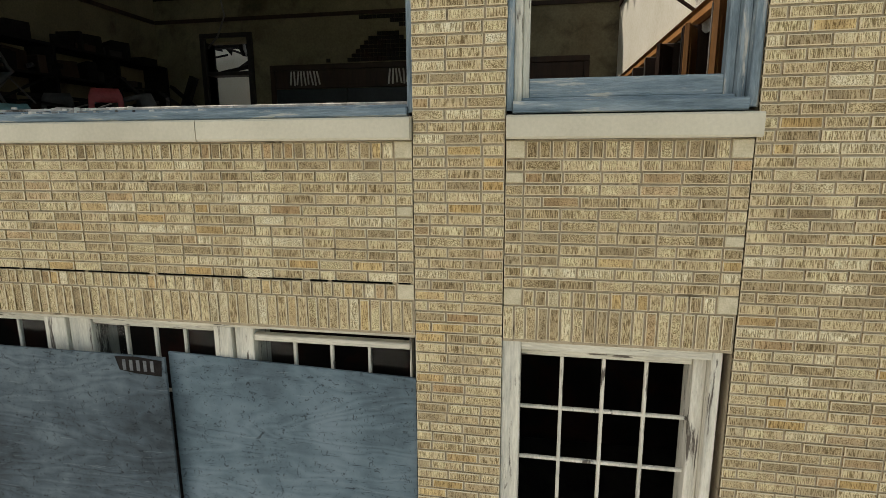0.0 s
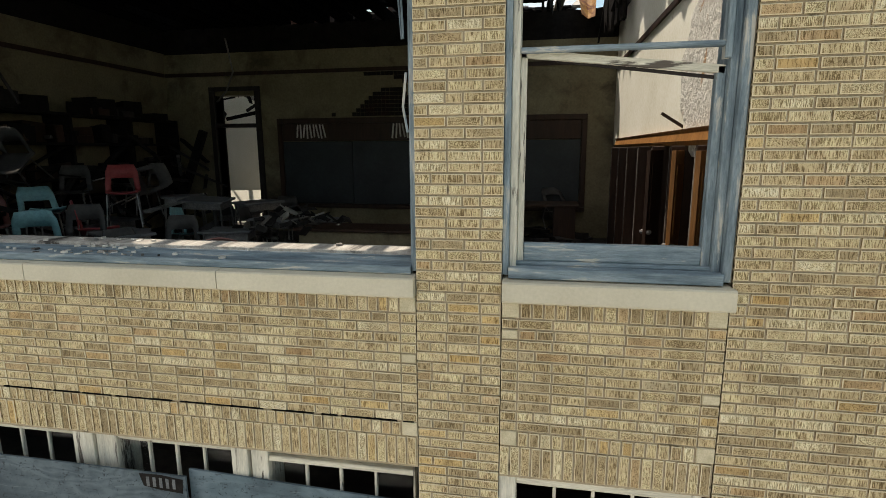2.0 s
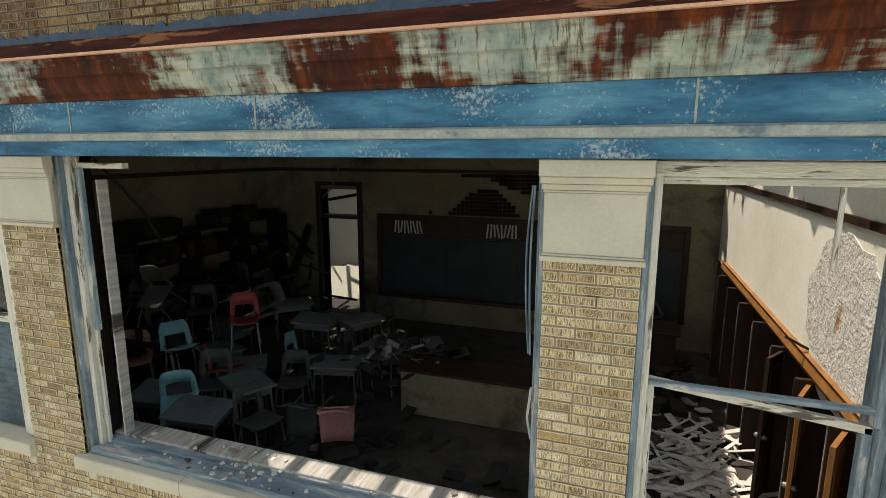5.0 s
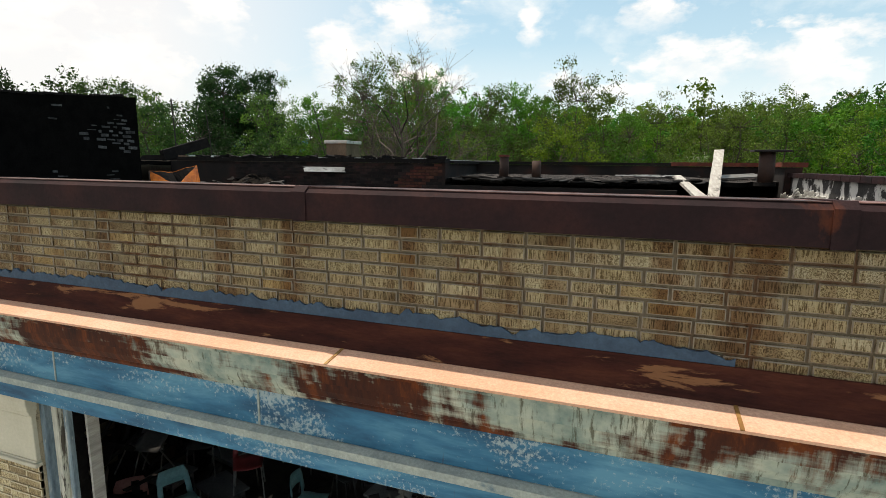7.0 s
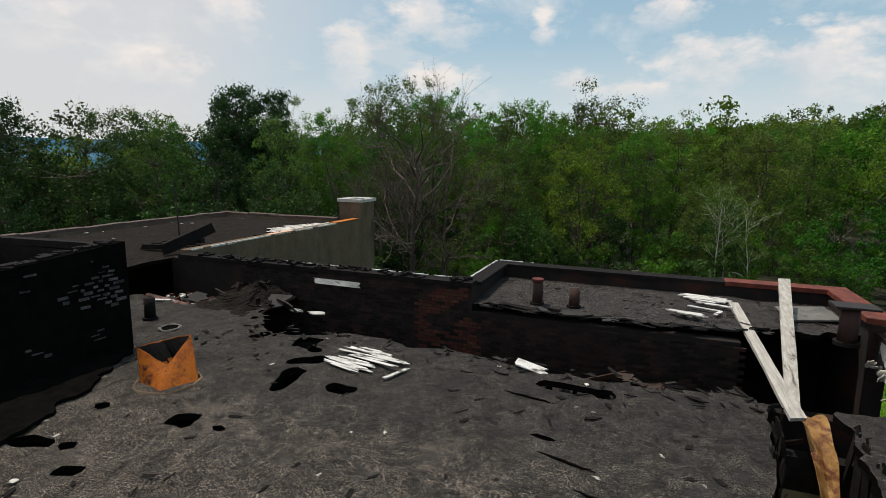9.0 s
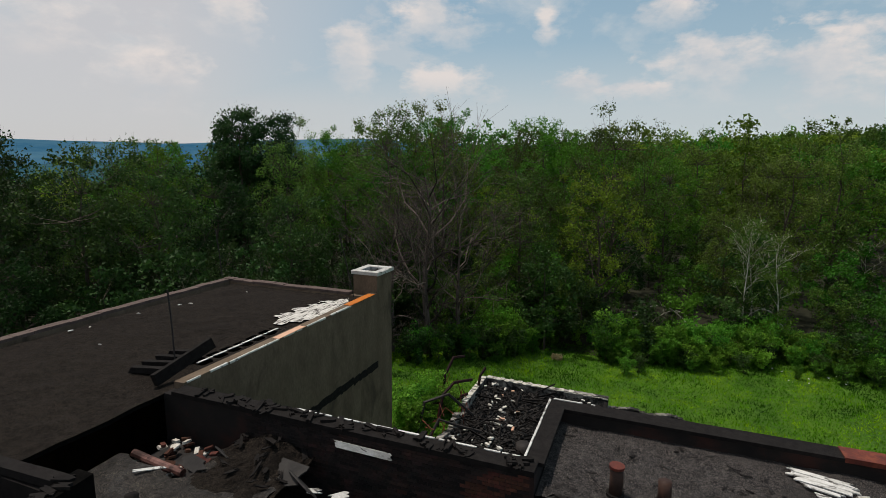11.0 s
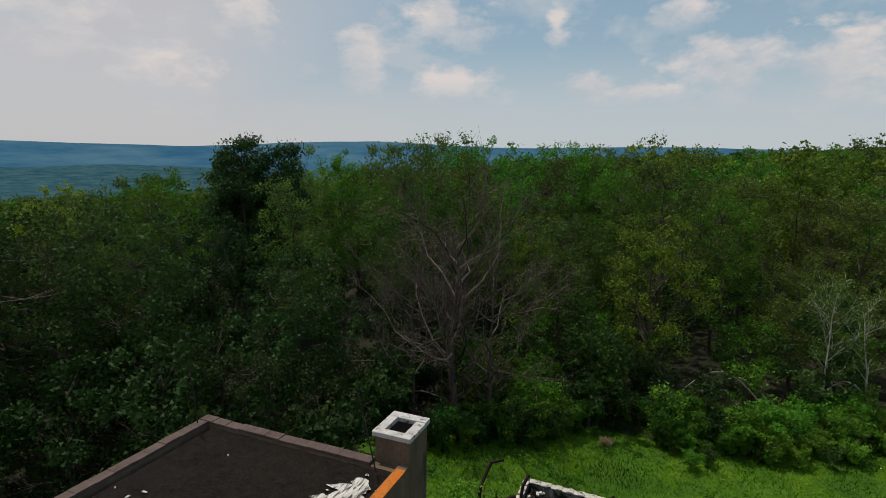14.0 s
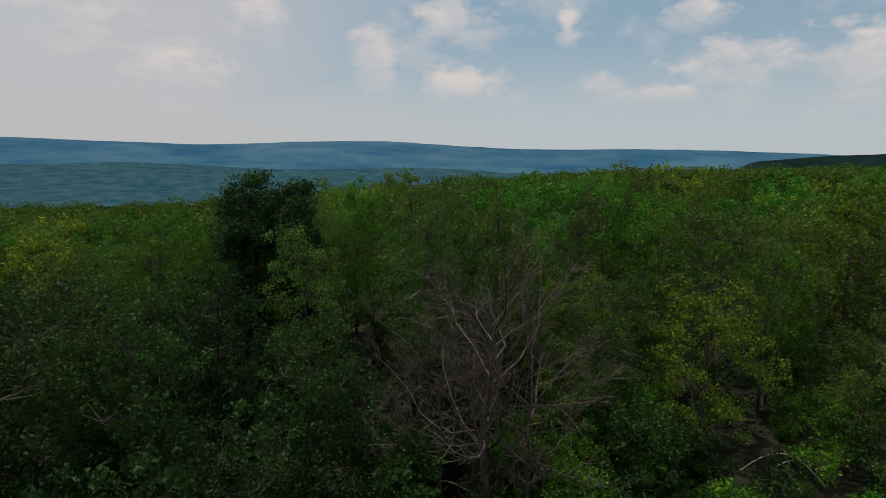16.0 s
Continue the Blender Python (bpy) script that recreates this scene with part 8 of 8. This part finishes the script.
def make_understory():
    """Low trees and bushes under and before the tall ones."""
    spots = []
    for tries in range(2600):
        x, y = rnd(-75, 40), rnd(4, 85)
        if not in_wood(x, y + 1) or not in_view(x, y, 72):
            continue
        if any((x - a) ** 2 + (y - b) ** 2 < 15 for a, b in spots):
            continue
        spots.append((x, y))
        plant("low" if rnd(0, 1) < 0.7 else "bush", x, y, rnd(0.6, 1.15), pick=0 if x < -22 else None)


make_understory()


def make_edge_bushes():
    for i in range(120):
        x = rnd(-20, 24)
        q = rnd(-3.2, 2.5)
        y = 47.6 + 3.0 * math.sin(x * 0.21) + (x + 5) * 0.12 + q
        if -13.5 < x < -6.5 and y < 48.2:
            continue
        if -6.5 <= x < 5 and y < 47.2:
            y += 2.6
        kind = "fresh" if rnd(0, 1) < 0.75 and x < 8 else "bush"
        plant(kind, x, y, rnd(0.6, 1.2) * (0.5 if q < -1.2 else 1.0) * (0.7 if kind == "bush" else 1.0))
    for i in range(85):
        x = rnd(-6.5, 13)
        y = 48.6 + 3.0 * math.sin(x * 0.21) + (x + 5) * 0.12 + rnd(-2.2, 2.6)
        if x < 5 and y < 47.2:
            y += 2.6
        plant("fresh", x, y, rnd(0.35, 0.85))
    for i in range(40):
        y = rnd(10, 48)
        plant("bush", -23.5 + rnd(-2.5, 1.0), y, rnd(0.7, 1.4), pick=0)
    for i in range(34):
        x = rnd(-19, -6)
        plant("low" if i % 3 == 0 else "bush", x, 49.5 + rnd(-1.5, 4.5) + (x + 12) * 0.1, rnd(0.45, 0.8), pick=0 if i % 2 else 1)
    for i in range(22):
        q = i / 21
        plant("bush", -20.5 + 7.5 * q + rnd(-0.8, 0.8), 39.6 + 5.2 * q + rnd(0.0, 2.6), rnd(0.42, 0.68), pick=0 if i % 3 else 1)
    for x, y in ((-12.6, 45.8), (-11.9, 46.9), (-10.4, 49.0), (-8.8, 50.0), (-7.4, 50.2)):
        plant("fresh", x, y, rnd(0.6, 0.85))
    for i in range(16):
        plant("fresh", rnd(-17.5, -14.5), rnd(24, 34), rnd(0.4, 0.8))


make_edge_bushes()


def make_grass():
    """Grass blades over the lawn, in one mesh."""
    rng = np.random.default_rng(4)
    n = 110000
    x, y = rng.uniform(-23, 22, n), rng.uniform(24, 56, n)
    keep = np.array([not in_wood(a, b - 1.5) and not (-13.6 < a < -0.1 and 26.4 < b < 38.3) and not (a < -13.3 and b < 24.2) for a, b in zip(x, y)])
    x, y = x[keep], y[keep]
    n = len(x)
    tall = np.array([0.6 + 0.9 * max(0, noise.noise(Vector((a * 0.25, b * 0.25, 2)))) for a, b in zip(x, y)])
    z = np.array([ground_height(a, b) for a, b in zip(x, y)])
    h, ang = rng.uniform(0.10, 0.28, n) * tall, rng.uniform(0, 6.283, n)
    w, bend = rng.uniform(0.015, 0.04, n), rng.uniform(0.06, 0.26, n)
    c, s_ = np.cos(ang), np.sin(ang)
    v = np.empty((n, 3, 3))
    v[:, 0] = np.stack([x - c * w, y - s_ * w, z], 1)
    v[:, 1] = np.stack([x + c * w, y + s_ * w, z], 1)
    v[:, 2] = np.stack([x - s_ * bend, y + c * bend, z + h], 1)
    me = bpy.data.meshes.new("grass")
    me.vertices.add(3 * n)
    me.vertices.foreach_set("co", v.reshape(-1))
    me.loops.add(3 * n)
    me.loops.foreach_set("vertex_index", np.arange(3 * n))
    me.polygons.add(n)
    me.polygons.foreach_set("loop_start", np.arange(0, 3 * n, 3))
    me.materials.append(M["leaf_grass"])
    me.update(calc_edges=True)
    tagged(new("grass", me), "long bright green lawn grass", "grass", kind="stuff")
    s = Shape()
    for i in range(36):
        a, b = (rnd(-0.2, 2.2), rnd(33.5, 36.5)) if i < 22 else (rnd(6, 11), rnd(47, 50.5))
        if in_wood(a, b):
            continue
        r = rnd(0.025, 0.05)
        s.box(a - r, a + r, b - r, b + r, 0.28, 0.31, pose(0, 0, ground_height(a, b)))
    thing("lawn_flowers", s, "flower", "small white flowers in the grass", "flowers", kind="stuff")
    s = Shape()
    for i in range(260):
        s.tube([(-9.7 + rnd(-0.4, 0.4), 46.0 + rnd(-0.3, 0.3), rnd(0, 0.2)), (-9.7 + rnd(-0.5, 0.5), 46.0 + rnd(-0.4, 0.4), rnd(0.15, 0.5))], [0.02, 0.008], 3)
    thing("straw_clump", s, "straw", "clump of dry tan straw on the lawn", "straw")


def grass_material():
    """Lawn: patches of yellow-green and deep green, each blade a little different."""
    m, N, p = material("lawn_grass")
    co = N.add("ShaderNodeTexCoord").outputs["Object"]
    patch = N.ramp(N.noise(co, 0.30, 6, 0.68), [(0.38, (0.012, 0.055, 0.002)), (0.50, (0.060, 0.190, 0.003)), (0.62, (0.150, 0.300, 0.005))])
    geo = N.add("ShaderNodeNewGeometry").outputs["Random Per Island"]
    col = N.mix(1.0, patch, N.ramp(geo, [(0.0, (0.5, 0.55, 0.5)), (0.8, (1.2, 1.15, 1.0)), (1.0, (1.7, 1.4, 1.4))]), "MULTIPLY")
    N.link(col, p.inputs["Base Color"])
    p.inputs["Roughness"].default_value, p.inputs["Specular IOR Level"].default_value = 0.7, 0.05
    tr = N.add("ShaderNodeBsdfTranslucent")
    N.link(col, tr.inputs[0])
    mx = N.add("ShaderNodeMixShader")
    mx.inputs[0].default_value = 0.3
    N.link(p.outputs[0], mx.inputs[1])
    N.link(tr.outputs[0], mx.inputs[2])
    N.link(mx.outputs[0], m.node_tree.nodes["Material Output"].inputs[0])
    return m


M["leaf_grass"] = grass_material()
M["flower"] = surface("white_petals", ((0.6, 0.6, 0.55), (0.75, 0.75, 0.7)), 5, 0.8)
M["straw"] = surface("dry_straw", ((0.30, 0.22, 0.11), (0.45, 0.34, 0.18)), 5, 0.9)
make_grass()

# pale dead limbs arching out of the wood's edge, dead stems leaning under the trees
random.seed(91)
for x0, y0, span, top, turn in ((0.8, 56.5, 5.5, 2.6, 12), (1.6, 56.9, 4.2, 2.0, 4), (-6.0, 55.5, 4.0, 2.2, -10), (8.5, 57.0, 4.5, 3.0, 20)):
    t = thing("dead_limb", label="pale dead limb arching down at the wood's edge", category="branch", group="dead limbs")
    ca, sa = math.cos(radians(turn)), math.sin(radians(turn))
    def at(q):
        u = span * (q - 1)
        return Vector((x0 + u * ca, y0 + u * sa, ground_height(x0, y0) + 0.4 + top * math.sin(math.pi * (0.12 + 0.82 * q))))
    part("limb", Shape().tube([at(i / 8) for i in range(9)], [0.03 + 0.05 * i / 8 for i in range(9)], 5), "birch_bark", t)
    twigs = Shape()
    for k in range(14):
        o = at(rnd(0.05, 0.9))
        twigs.tube([o, o + Vector((rnd(-0.5, 0.1), rnd(-0.4, 0.4), rnd(-0.7, 0.5)))], [0.018, 0.006], 3, caps=False)
    part("twigs", twigs, "birch_bark", t)

# ---- facade bricks, last ----
def rimmed(me, rim):
    """Smooth arrises round the rough face of every brick: the bevel faces take a second material."""
    me.materials.append(M[rim])
    me.polygons.foreach_set("material_index", [1 if 5 <= i % 10 <= 8 else 0 for i in range(len(me.polygons))])
    return me


def make_bricks():
    s, soot, n = Shape(), Shape(), 0
    shared = {}
    pale = Shape()
    for a, b, z0, z1, kind in RECTS:
        near = -0.7 < a and b < 1.18 and z0 > 4.9 and z1 < 6.6
        d = rnd(-0.002, 0.003)
        if near and n < 300:
            key = (round(b - a, 2), round(z1 - z0, 3), kind)
            if key not in shared:
                me = Shape().chamfer(0, b - a, 0, 0.03, 0, z1 - z0, 0.005).mesh("brick", M["brick" if kind == "brick" else "pale_brick"])
                shared[key] = rimmed(me, "brick_rim") if kind == "brick" else me
            ob = new("brick", shared[key])
            ob.location = (a, FY + d, z0)
            ob.parent = facade
            n += 1
        else:
            (s if kind == "brick" else soot if kind == "soot" else pale).chamfer(a, b, FY + d, FY + 0.03, z0, z1, 0.005)
    ob = part("brick_field", s, "brick_far", facade, "buff scratch-faced bricks")
    rimmed(ob.data, "brick_rim")
    tagged(ob, kind="stuff")
    ob = part("parapet_brick_field", soot, "brick_soot", facade, "rain-stained buff parapet bricks")
    rimmed(ob.data, "soot_rim")
    tagged(ob, kind="stuff")
    ob = part("pale_brick_field", pale, "pale_brick", facade, "smooth pale buff bricks")
    tagged(ob, kind="stuff")


make_bricks()


def make_crack():
    """The open bed joint that runs over the lower window heads."""
    x = -4.68
    while x < -0.75:
        ln = rnd(0.1, 0.5)
        s = Shape().box(x, min(x + ln, -0.72), FY - 0.001, FY + 0.013, 4.994 + rnd(-0.001, 0.001), 5.003)
        thing("open_joint", s, "soot", "open black bed joint cracked through the facade", "crack", group="open joints", kind="structure")
        x += ln + rnd(0.0, 0.08)


make_crack()
